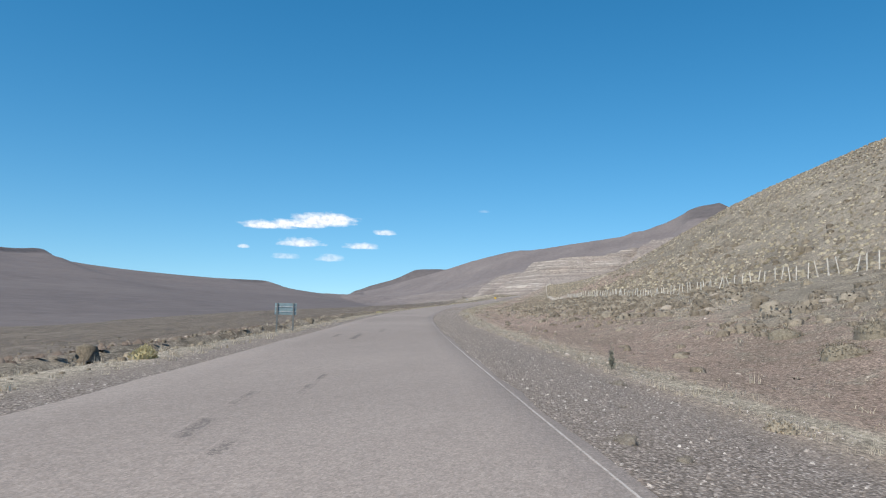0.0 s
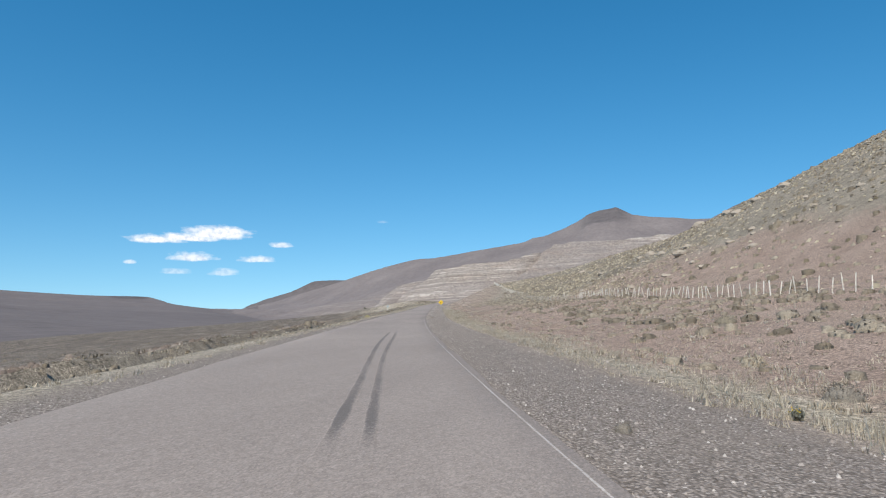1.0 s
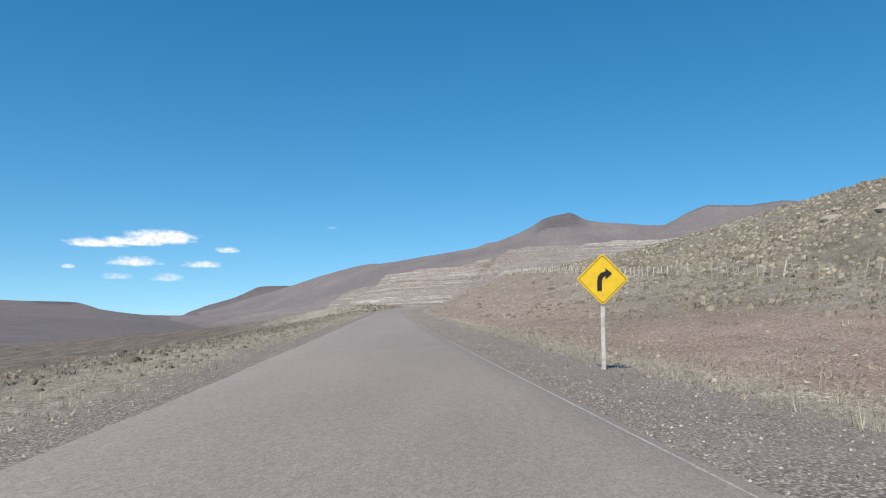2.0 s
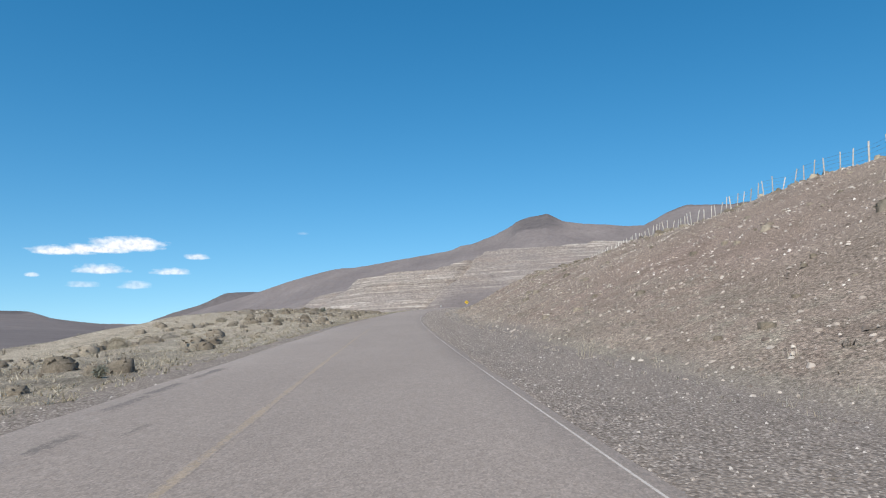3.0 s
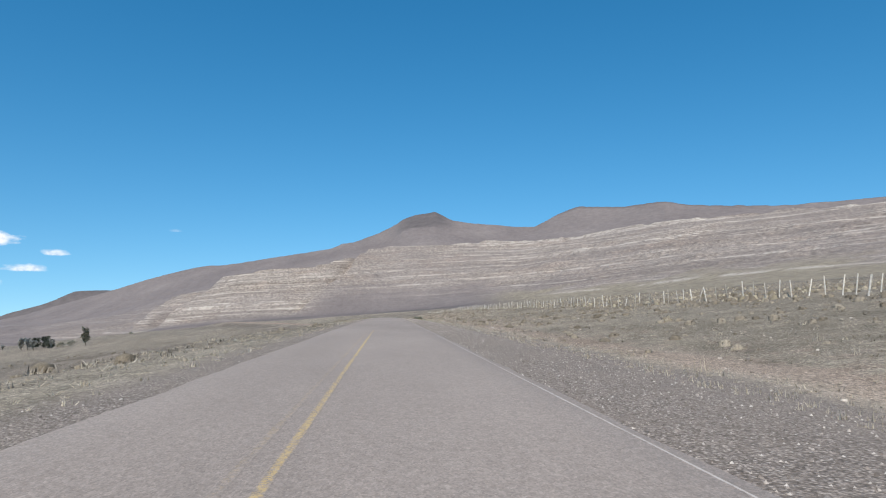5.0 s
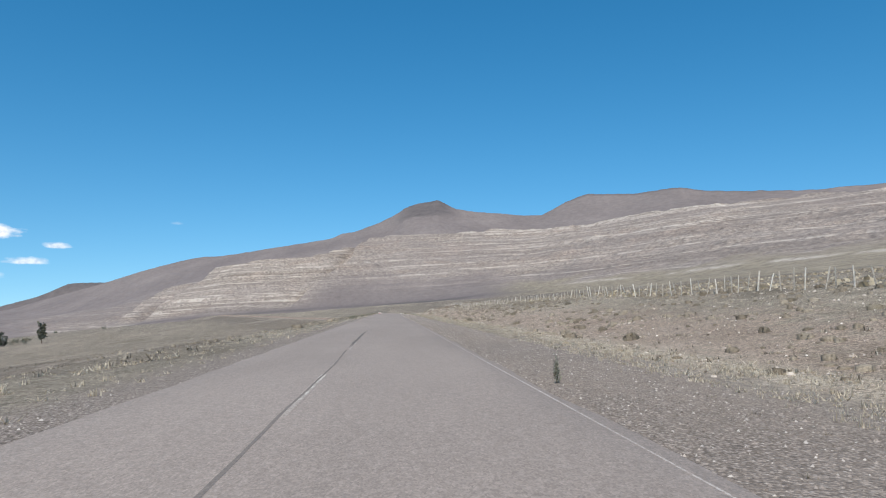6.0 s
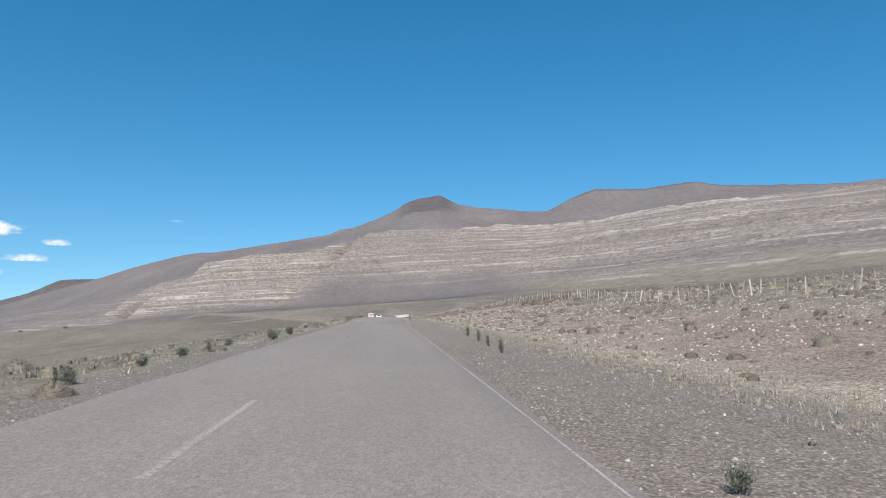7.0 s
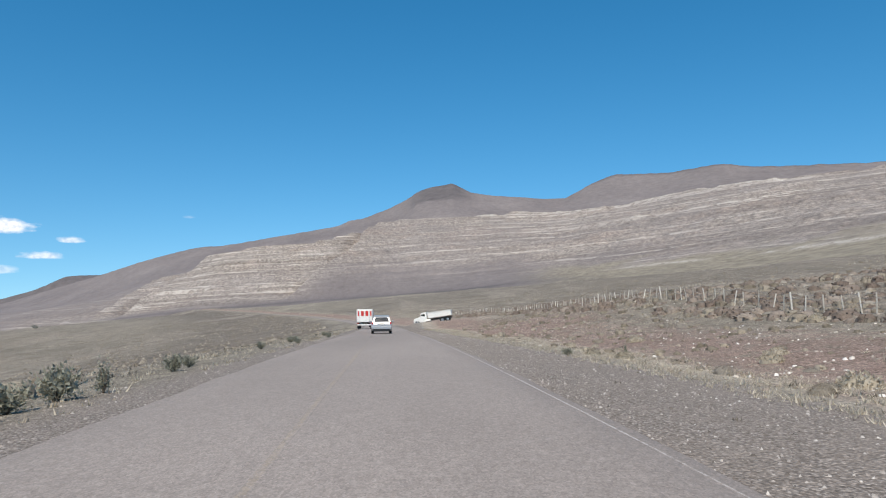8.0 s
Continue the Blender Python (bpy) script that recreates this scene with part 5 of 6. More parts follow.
def tipper_truck():
    t = thing("truck", "white bonneted tipper truck with a long white body", "truck")
    # nose towards +y
    bed = part("cargo_bed", box(bmesh.new(), -1.15, 1.15, 0.0, 5.0, 1.25, 2.35, 0.03), TRUCK_WHITE, t, "white ribbed tipper body")
    for s in (-1, 1):
        for k in range(9):
            y = 0.3 + k * 0.55
            part("rib", box(bmesh.new(), s * 1.19 - 0.04, s * 1.19 + 0.04, y - 0.05, y + 0.05, 1.28, 2.3), TRUCK_WHITE, bed)
        part("top_rail", box(bmesh.new(), s * 1.18 - 0.06, s * 1.18 + 0.06, 0.0, 5.0, 2.32, 2.42, 0.01), TRUCK_WHITE, bed)
        part("fuel_tank", tube(bmesh.new(), (s * 0.95, 4.5, 0.78), (s * 0.95, 5.4, 0.78), 0.28, None, 14), ALLOY, t)
        part("mirror", box(bmesh.new(), s * 1.25 - 0.07, s * 1.25 + 0.07, 6.5, 6.56, 1.7, 2.1, 0.02), TRIM, t)
        part("headlight", box(bmesh.new(), s * 0.8 - 0.14, s * 0.8 + 0.14, 7.96, 8.03, 0.95, 1.15, 0.02), LAMP_CLEAR, t)
        bm = bmesh.new()
        bm.faces.new([bm.verts.new((s * 1.075, y, z)) for y, z in ((5.55, 1.7), (5.55, 2.22), (6.3, 2.22), (6.65, 1.7))])
        part("side_window", bm, GLASS, t, "dark glass")
        part("mudguard", box(bmesh.new(), s * 0.95 - 0.22, s * 0.95 + 0.22, 6.75, 7.95, 0.98, 1.08, 0.03), TRUCK_WHITE, t)
    part("chassis", box(bmesh.new(), -0.42, 0.42, 0.1, 7.9, 0.7, 1.1), CHASSIS, t)
    cab = part("cab", side_body(bmesh.new(), [(5.2, 0.8), (5.2, 2.5), (5.5, 2.6), (6.3, 2.5), (6.75, 1.72), (7.9, 1.5), (8.05, 1.3), (8.02, 0.6), (5.4, 0.6)], 1.1, 0.05, 1.5), TRUCK_WHITE, t, "white cab and bonnet")
    bm = bmesh.new()
    bm.faces.new([bm.verts.new(c) for c in ((-0.95, 6.74, 1.75), (0.95, 6.74, 1.75), (0.9, 6.34, 2.45), (-0.9, 6.34, 2.45))])
    bmesh.ops.translate(bm, verts=bm.verts[:], vec=(0, 0.02, 0.01))
    part("windscreen", bm, GLASS, cab)
    part("bumper", box(bmesh.new(), -1.12, 1.12, 7.95, 8.12, 0.5, 0.8, 0.03), ALLOY, t)
    part("grille", box(bmesh.new(), -0.5, 0.5, 8.0, 8.06, 0.85, 1.4), TRIM, t)
    part("exhaust_stack", tube(bmesh.new(), (0.9, 5.08, 1.2), (0.9, 5.08, 2.9), 0.07, None, 10), ALLOY, t)
    for y in (0.9, 2.05, 7.3):
        for x in (-0.95, 0.95):
            wheel(t, x, y, 0.5, 0.3)
    return t


on_road(silver_car(), 288.6, -0.18, turn=0.5)
on_road(box_truck(), 297.2, -0.66, turn=-1)
tip = tipper_truck()
tip.matrix_basis = pose(*(spot(306.6, 2.9) + Vector((0, 0, 0.0))), 0, 0, 82) @ pose(0, 0, 0, -8) @ Matrix.Diagonal((U, U, U, 1))


# ---- plants and stones ----
def tussock_shape(r, blades=22, spread=0.42, wide=0.03):
    """Blades of a grass clump of height one."""
    v, f = [], []
    for k in range(blades):
        a, lean_, h = r.uniform(0, 6.283), abs(r.gauss(0, spread)), r.uniform(0.4, 1.0)
        bx, by = r.gauss(0, 0.3), r.gauss(0, 0.3)
        tx, ty = bx + math.cos(a) * lean_, by + math.sin(a) * lean_
        w = wide
        n = len(v)
        ca, sa = math.cos(a + 1.57) * w, math.sin(a + 1.57) * w
        v += [(bx - ca, by - sa, -0.08), (bx + ca, by + sa, -0.08), (tx, ty, h)]
        f.append((n, n + 1, n + 2))
    return np.array(v), np.array(f)


def dome_shape(r, seg=5, rings=1, leaves=3, height=0.7):
    """A low uneven cushion with a few tufts standing out of it."""
    v, f = [], []
    for i in range(rings + 1):
        e = i / (rings + 1) * 1.5
        for j in range(seg):
            a, k = (j + 0.5 * i) / seg * 6.283, r.uniform(0.8, 1.12)
            v.append((math.cos(a) * math.cos(e) * k, math.sin(a) * math.cos(e) * k, math.sin(e) * k * height - (0.55 if i == 0 else 0)))
    v.append((r.uniform(-0.15, 0.15), r.uniform(-0.15, 0.15), height * r.uniform(0.85, 1.05)))
    for i in range(rings):
        for j in range(seg):
            a, b, c, d = i * seg + j, i * seg + (j + 1) % seg, (i + 1) * seg + (j + 1) % seg, (i + 1) * seg + j
            f += [(a, b, c), (a, c, d)]
    for j in range(seg):
        f.append((rings * seg + j, rings * seg + (j + 1) % seg, (rings + 1) * seg))
    for _ in range(leaves):
        a, e = r.uniform(0, 6.283), math.asin(r.uniform(0.1, 1.0))
        c = Vector((math.cos(a) * math.cos(e), math.sin(a) * math.cos(e), math.sin(e) * height)) * 0.85
        s = Vector((-math.sin(a), math.cos(a), r.gauss(0, 0.4))) * r.uniform(0.06, 0.14)
        n = len(v)
        v += [tuple(c - s), tuple(c + s), tuple(c * r.uniform(1.2, 1.4))]
        f.append((n, n + 1, n + 2))
    return np.array(v), np.array(f)


def grit_shape(r):
    """The tip of a small stone."""
    k = [r.uniform(0.75, 1.2) for _ in range(4)]
    v = [(k[0], 0.1, -0.2), (0.1, k[1] * 0.85, -0.2), (-k[2], -0.1, -0.2), (-0.1, -k[3] * 0.85, -0.2), (r.uniform(-0.4, 0.4), r.uniform(-0.4, 0.4), r.uniform(0.5, 0.8))]
    return np.array(v), np.array([(0, 1, 4), (1, 2, 4), (2, 3, 4), (3, 0, 4)])


def pebble_shape(r):
    """A low blunt stone, its foot in the ground."""
    n = 5
    k = [r.uniform(0.8, 1.2) for _ in range(n)]
    v = [(math.cos(6.283 * i / n) * k[i], math.sin(6.283 * i / n) * k[i] * 0.8, -0.2) for i in range(n)]
    v += [(-0.45, r.uniform(-0.2, 0.2), r.uniform(0.4, 0.65)), (0.45, r.uniform(-0.2, 0.2), r.uniform(0.4, 0.65))]
    return np.array(v), np.array([(0, 1, 6), (1, 5, 6), (1, 2, 5), (2, 3, 5), (3, 4, 6), (3, 6, 5), (4, 0, 6)])


def stone_shape(r):
    """An angular stone with a flat broken top, its foot in the ground."""
    n, m_ = 6, 4
    v = [(math.cos(6.283 * i / n) * r.uniform(0.8, 1.1), math.sin(6.283 * i / n) * r.uniform(0.6, 0.9), -0.25) for i in range(n)]
    off = r.uniform(-0.15, 0.15)
    v += [(off + math.cos(6.283 * i / m_ + 0.4) * r.uniform(0.5, 0.72), math.sin(6.283 * i / m_ + 0.4) * r.uniform(0.4, 0.6), r.uniform(0.3, 0.62)) for i in range(m_)]
    f = [(0, 1, 6), (1, 7, 6), (1, 2, 7), (2, 3, 7), (3, 8, 7), (3, 4, 8), (4, 9, 8), (4, 5, 9), (5, 0, 9), (0, 6, 9), (6, 7, 8), (6, 8, 9)]
    return np.array(v), np.array(f)


def mound_shape(r):
    """A low tussock mound seen from afar."""
    n = 6
    k = [r.uniform(0.75, 1.15) for _ in range(n)]
    v = [(math.cos(6.283 * i / n) * k[i], math.sin(6.283 * i / n) * k[i], -0.2) for i in range(n)]
    v += [(math.cos(2.094 * i + 0.3) * r.uniform(0.35, 0.6), math.sin(2.094 * i + 0.3) * r.uniform(0.35, 0.6), r.uniform(0.5, 0.9)) for i in range(3)]
    f = [(0, 1, 6), (1, 2, 6), (2, 7, 6), (2, 3, 7), (3, 4, 7), (4, 8, 7), (4, 5, 8), (5, 0, 8), (0, 6, 8), (6, 7, 8)]
    return np.array(v), np.array(f)


def scatter(name, shapes, x, y, size, material, label, category, flat=1.0, sink=0.0, seed=1, smooth=False):
    """Very many small pieces, too many to count, joined into one mesh."""
    g = np.random.default_rng(seed)
    z = land_z(x, y) - sink * size
    pick = g.integers(0, len(shapes), len(x))
    turn, tall = g.uniform(0, 6.283, len(x)), g.uniform(0.75, 1.3, len(x)) * flat
    V, F, n0 = [], [], 0
    for k, (sv, sf) in enumerate(shapes):
        i = np.where(pick == k)[0]
        if not len(i):
            continue
        c, s = np.cos(turn[i])[:, None], np.sin(turn[i])[:, None]
        px = (sv[None, :, 0] * c - sv[None, :, 1] * s) * size[i][:, None] + x[i][:, None]
        py = (sv[None, :, 0] * s + sv[None, :, 1] * c) * size[i][:, None] + y[i][:, None]
        pz = sv[None, :, 2] * (size[i] * tall[i])[:, None] + z[i][:, None]
        V.append(np.stack([px, py, pz], -1).reshape(-1, 3))
        F.append((sf[None] + (np.arange(len(i)) * len(sv))[:, None, None] + n0).reshape(-1, 3))
        n0 += len(i) * len(sv)
    smooth = smooth or any(shapes is k for k in (DOTS, HUMPS, MOUNDS))
    me = mesh_from(name, np.concatenate(V), np.concatenate(F), material, smooth)
    return tagged(new(name, me), label, category, kind="stuff")


def area(n, y0, y1, p0, p1, seed, power=1.0, clump=0.0, size=3.0, thin=None):
    """Random places in a stretch beside the road; power above one crowds them towards p0."""
    g = np.random.default_rng(seed)
    y = g.uniform(y0, y1, n)
    p = p0 + (p1 - p0) * g.random(n) ** power
    x = road_x(y) + p * lean(y)
    keep = g.random(n) < 1.0
    if clump:
        keep &= lump(x, y, size, 3) + g.normal(0, 0.12, n) > clump - 0.35
    if thin is not None:
        keep &= g.random(n) < thin(y, p)
    return x[keep], y[keep]


R = random.Random(21)
TUFTS = [tussock_shape(R, 14, 0.42, 0.036) for _ in range(6)]
WISPS = [tussock_shape(R, 9, 0.3) for _ in range(5)]
DOTS = [dome_shape(R) for _ in range(12)]
CLUMPS = [tussock_shape(R, 9, 0.8, 0.085) for _ in range(10)]
THIN = [tussock_shape(R, 9, 0.5, 0.055) for _ in range(8)]
STONES = [stone_shape(R) for _ in range(12)]
HUMPS = [dome_shape(R, 7, 2, 26, 0.68) for _ in range(12)]
MOUNDS = [mound_shape(R) for _ in range(12)]
PEBBLES = [pebble_shape(R) for _ in range(10)]
GRIT = [grit_shape(R) for _ in range(10)]


def sizes(n, a, b, seed, power=1.5):
    return a + (b - a) * np.random.default_rng(seed).random(n) ** power


def plant_all():
    def raw(y, p):
        """Little grows on the reddish band along the fence."""
        return 1 - 0.85 * ease(y, 30, 42) * (1 - ease(y, 66, 78)) * ease(p, 3.6, 5) * (1 - ease(p + 2.5 * lump(y, p, 5, 3), 11, 18))

    def cut(y, p):
        """Less grows on the raw face of the cutting and on the sandy flat before it."""
        flat = ease(y, 40, 46) * (1 - ease(y, 74, 84)) * ease(p, 1.5, 1.9) * (1 - ease(p, 3.6, 4.6)) + 0.7 * (1 - ease(y, 8, 14)) * ease(p, 1.4, 1.7) * (1 - ease(p, 2.5, 2.9))
        return 1 - 0.88 * flat - 0.62 * ease(y, 84, 98) * (1 - ease(y, 138, 152)) * (1 - ease(p, 5.3, 6.5))

    # gravel of the shoulders
    def shoulder(y, p):
        return np.where((p > 0) & (p < 0.42 + bulge(y)), 0, 1 - 0.1 * ease(y, 185, 205) * (p > 0))

    x, y = area(170000, -1, 292, 0.418, 1.32, 101, 1.25, thin=shoulder)
    scatter("gravel", GRIT, x, y, sizes(len(x), 0.0028, 0.0066, 1, 1.7), GRAVEL, "loose grey and white roadside gravel", "gravel", 1.0, 0.0, smooth=True)
    x, y = area(30000, -1, 292, 0.43, 1.4, 161, 1.2, thin=shoulder)
    scatter("gravel", PEBBLES, x, y, sizes(len(x), 0.004, 0.0078, 62, 2.6), GRAVEL, "coarser stones in the roadside gravel", "gravel", 1.25, 0.0, seed=62, smooth=True)
    x, y = area(26000, -1, 292, -0.765, -1.12, 102, 1.1)
    scatter("gravel", GRIT, x, y, sizes(len(x), 0.004, 0.009, 2, 2.0), GRAVEL, "loose pale gravel along the far verge", "gravel", 0.8, 0.0, smooth=True)
    x, y = area(15000, -1, 300, 1.2, 6.5, 103, 1.5, thin=lambda y, p: 1 - 0.75 * ease(y, 120, 130) * (1 - ease(y, 150, 160)))
    scatter("stones", STONES, x, y, sizes(len(x), 0.006, 0.026, 3, 3.2), RUBBLE, "scattered stones on dry earth", "stones", 0.8, 0.05)
    x, y = area(12000, 82, 156, 1.3, 6.4, 104, thin=lambda y, p: 1 - 0.9 * ease(y, 120, 130))
    scatter("rubble", STONES, x, y, sizes(len(x), 0.008, 0.03, 4, 2.6), RUBBLE, "broken rock rubble on a cut bank", "rubble", 0.9, 0.05)
    x, y = area(7000, 240, 296, 1.6, 7.5, 105, 1.0, 0.1, 3.0, lambda y, p: 1 - 0.65 * ease(y, 277, 282))
    scatter("stones", STONES, x, y, sizes(len(x), 0.006, 0.026, 5, 2.8), PALE_STONE, "pale stones strewn over reddish earth", "stones", 0.8, 0.05)
    x, y = area(26000, 82, 156, 1.3, 6.4, 148, thin=lambda y, p: 1 - 0.35 * ease(y, 122, 134))
    scatter("rubble", PEBBLES, x, y, sizes(len(x), 0.004, 0.016, 49, 2.4), RUBBLE, "small broken stone on a cut bank", "rubble", 1.2, 0.02, seed=49)
    x, y = area(9000, 124, 152, 1.6, 4.3, 164)
    scatter("rubble", STONES, x, y, sizes(len(x), 0.004, 0.014, 64, 2.2), RUBBLE, "dark and pale broken stone below the brow", "rubble", 0.9, 0.05, seed=64)
    x, y = area(2200, 124, 152, 1.6, 4.2, 165, 0.8, 0.15, 1.2)
    scatter("weeds", DOTS, x, y, sizes(len(x), 0.012, 0.04, 65, 2.0), DARK_SCRUB, "small dry brown tufts on a cut bank", "weeds", 0.8, seed=65)
    x, y = area(14000, 200, 252, 1.7, 7, 166, 1.0, 0.1, 2.0)
    scatter("stones", PEBBLES, x, y, sizes(len(x), 0.004, 0.015, 66, 2.2), PALE_STONE, "pale stones over tan earth below the fence", "stones", 1.0, 0.05, seed=66)
    x, y = area(3000, 200, 252, 1.7, 7, 167, 1.0, 0.2, 1.5)
    scatter("stones", STONES, x, y, sizes(len(x), 0.01, 0.03, 67, 2.4), RUBBLE, "grey and tan stones below the fence", "stones", 0.8, 0.05, seed=67)
    # dry grass: the strip behind the gravel, then the fields
    x, y = area(20000, -1, 300, 1.06, 1.62, 110, thin=lambda y, p: np.where((y > 88) & (y < 150), 0.3, 0.95))
    scatter("dry_grass", THIN, x, y, sizes(len(x), 0.012, 0.036, 10, 2.2), STRAW, "strip of dry straw-coloured grass behind the gravel", "grass", seed=2)
    x, y = area(16000, 196, 300, 1.15, 2.0, 115)
    scatter("dry_grass", CLUMPS, x, y, sizes(len(x), 0.016, 0.042, 15, 1.6), STRAW, "pale fluffy grass strip beside the gravel", "grass", 0.62, seed=22)
    x, y = area(34000, -1, 300, 1.5, 9, 111, 1.25, 0.22, 2.0, cut)
    scatter("tussock_grass", CLUMPS, x, y, sizes(len(x), 0.014, 0.05, 11, 1.7), STRAW, "straw-coloured steppe tussocks", "grass", 0.62, seed=3)
    x, y = area(24000, -1, 300, 1.5, 9, 131, 1.2, 0.25, 1.6, cut)
    scatter("low_scrub", CLUMPS, x, y, sizes(len(x), 0.016, 0.06, 31, 1.8), DARK_SCRUB, "low grey-brown cushion scrub", "scrub", 0.62, seed=15)
    x, y = area(8000, -1, 300, 1.7, 9, 133, 1.2, 0.3, 2.5, cut)
    scatter("low_scrub", DOTS, x, y, sizes(len(x), 0.025, 0.075, 33, 2.0), BROWN, "rounded olive-grey steppe cushions", "scrub", 0.8, seed=23)
    # the hillside behind the fence
    x, y = area(33000, -1, 120, 6.2, 28, 112, 1.25, 0.0, 3.0, raw)
    scatter("tussock_grass", MOUNDS, x, y, sizes(len(x), 0.026, 0.085, 12, 1.4), HILL_STRAW, "straw-coloured tussocks over a hillside", "grass", 0.9, seed=4)
    x, y = area(26000, -1, 120, 6.2, 30, 121, 1.25, 0.15, 3.0, raw)
    scatter("low_scrub", MOUNDS, x, y, sizes(len(x), 0.035, 0.11, 21, 1.8), BROWN, "olive and grey scrub over a hillside", "scrub", seed=8)
    x, y = area(7000, -1, 150, 5.8, 34, 126, 1.2, 0.3, 4.0)
    scatter("low_scrub", DOTS, x, y, sizes(len(x), 0.06, 0.17, 26, 2.2), DARK_SCRUB, "dark scrub over a hillside", "scrub", seed=13)
    x, y = area(24000, -1, 84, 2.6, 7.2, 116, 0.9, 0.12, 1.5, lambda y, p: np.clip(raw(y, p) * cut(y, p), 0, 1))
    scatter("low_scrub", CLUMPS, x, y, sizes(len(x), 0.02, 0.07, 16, 1.6), STRAW, "tan tussock mounds below the fence", "scrub", 0.62, seed=31)
    x, y = area(5000, -1, 84, 2.9, 6.4, 117, 0.9, 0.2, 1.5, cut)
    scatter("low_scrub", DOTS, x, y, sizes(len(x), 0.025, 0.095, 17, 1.8), BROWN, "grey-brown bushes below the fence", "scrub", seed=32)
    x, y = area(20000, 262, 390, 4.8, 40, 118, 1.5, 0.1, 2.5)
    scatter("low_scrub", MOUNDS, x, y, sizes(len(x), 0.025, 0.10, 18, 1.6), SCRUB, "grey tussocks on a slope behind the fence", "scrub", 0.62, seed=33)
    x, y = area(4000, 262, 390, 4.8, 45, 119, 1.4, 0.2, 2.5)
    scatter("low_scrub", DOTS, x, y, sizes(len(x), 0.05, 0.14, 19, 1.8), BROWN, "dark bushes on a slope behind the fence", "scrub", seed=34)
    x, y = area(9000, 28, 78, 1.05, 2.9, 106, 1.3, 0.1, 1.2)
    scatter("dry_grass", CLUMPS, x, y, sizes(len(x), 0.016, 0.055, 6, 1.8), STRAW, "dense straw grass between gravel and fence", "grass", 0.62, seed=37)
    x, y = area(4200, 26, 80, 1.1, 2.0, 135, 1.2, 0.15, 0.8)
    scatter("dry_grass", TUFTS, x, y, sizes(len(x), 0.025, 0.06, 36, 1.8), STRAW, "tall straw grass behind the gravel", "grass", seed=42)
    x, y = area(3200, 222, 300, 1.15, 2.0, 136, 1.2, 0.15, 0.8)
    scatter("dry_grass", TUFTS, x, y, sizes(len(x), 0.014, 0.036, 37, 1.8), STRAW, "pale straw grass behind the gravel", "grass", seed=43)
    x, y = area(7000, -1, 104, -0.98, -2.3, 137, 1.2, 0.15, 1.0)
    scatter("dry_grass", TUFTS, x, y, sizes(len(x), 0.015, 0.045, 38, 1.8), STRAW, "straw grass along a dry gully", "grass", seed=44)
    x, y = area(6000, -1, 104, -1.15, -2.6, 138, 1.0, 0.2, 1.0)
    scatter("low_scrub", DOTS, x, y, sizes(len(x), 0.012, 0.032, 39, 1.8), DARK_SCRUB, "dark scrub along a dry gully", "scrub", 0.8, seed=45)
    x, y = area(2200, -1, 300, 1.9, 7.0, 139, 0.9, 0.1, 2.0, cut)
    scatter("low_scrub", HUMPS, x, y, sizes(len(x), 0.025, 0.10, 46, 1.7), DARK_SCRUB, "brown rounded bushes on the steppe", "scrub", seed=46)
    x, y = area(340, 104, 132, -1.2, -4.5, 146, 1.2, 0.1, 2.0)
    scatter("low_scrub", HUMPS, x, y, sizes(len(x), 0.03, 0.13, 47, 1.6), BROWN, "brown rounded bushes over a low berm", "scrub", seed=47)
    x, y = area(3600, 254, 279, 1.6, 8, 163, 1.0, 0.1, 1.5)
    scatter("stones", STONES, x, y, sizes(len(x), 0.014, 0.045, 63, 2.6), PALE_STONE, "fist-sized pale stones on a rocky field", "stones", 0.75, 0.1, seed=63)
    x, y = area(30000, 246, 298, 1.7, 7.5, 147, thin=lambda y, p: 1 - 0.7 * ease(y, 277, 282))
    scatter("stones", PEBBLES, x, y, sizes(len(x), 0.004, 0.016, 48, 2.2), PALE_STONE, "small pale stones strewn over dry earth", "stones", 1.2, seed=48)
    x, y = area(13000, 150, 264, 5.4, 24, 149, 1.3, 0.1, 2.5)
    scatter("low_scrub", MOUNDS, x, y, sizes(len(x), 0.025, 0.09, 50, 1.7), BROWN, "brown scrub mounds behind the fence", "scrub", seed=50)
    x, y = area(10000, 150, 264, 5.4, 24, 150, 1.3, 0.1, 2.5)
    scatter("tussock_grass", MOUNDS, x, y, sizes(len(x), 0.025, 0.08, 51, 1.7), HILL_STRAW, "straw tussocks behind the fence", "grass", seed=51)
    x, y = area(12000, 82, 150, 2.5, 6.6, 151, thin=lambda y, p: 1 - 0.7 * ease(y, 122, 134))
    scatter("rubble", PEBBLES, x, y, sizes(len(x), 0.005, 0.02, 52, 2.4), PALE_STONE, "pale broken stone on a cut bank", "rubble", 1.2, 0.02, seed=52)
    x, y = area(900, 1, 60, 2.9, 6.4, 152, 0.8, 0.1, 1.6, raw)
    scatter("low_scrub", HUMPS, x, y, sizes(len(x), 0.05, 0.16, 53, 1.4), BROWN, "brown rounded bushes below the fence", "scrub", 0.85, seed=53)
    x, y = area(500, 1, 60, 2.9, 6.4, 153, 0.8, 0.1, 1.6, raw)
    scatter("low_scrub", HUMPS, x, y, sizes(len(x), 0.04, 0.13, 54, 1.4), DARK_SCRUB, "dark brown bushes below the fence", "scrub", 0.85, seed=54)
    x, y = area(3400, 150, 300, 2.3, 6.4, 154, 0.9, 0.05, 2.0)
    scatter("low_scrub", HUMPS, x, y, sizes(len(x), 0.022, 0.075, 55, 1.6), BROWN, "small grey-brown bushes dotted over dry ground", "scrub", 0.9, seed=55)
    x, y = area(4600, 262, 330, 4.5, 14, 155, 1.2)
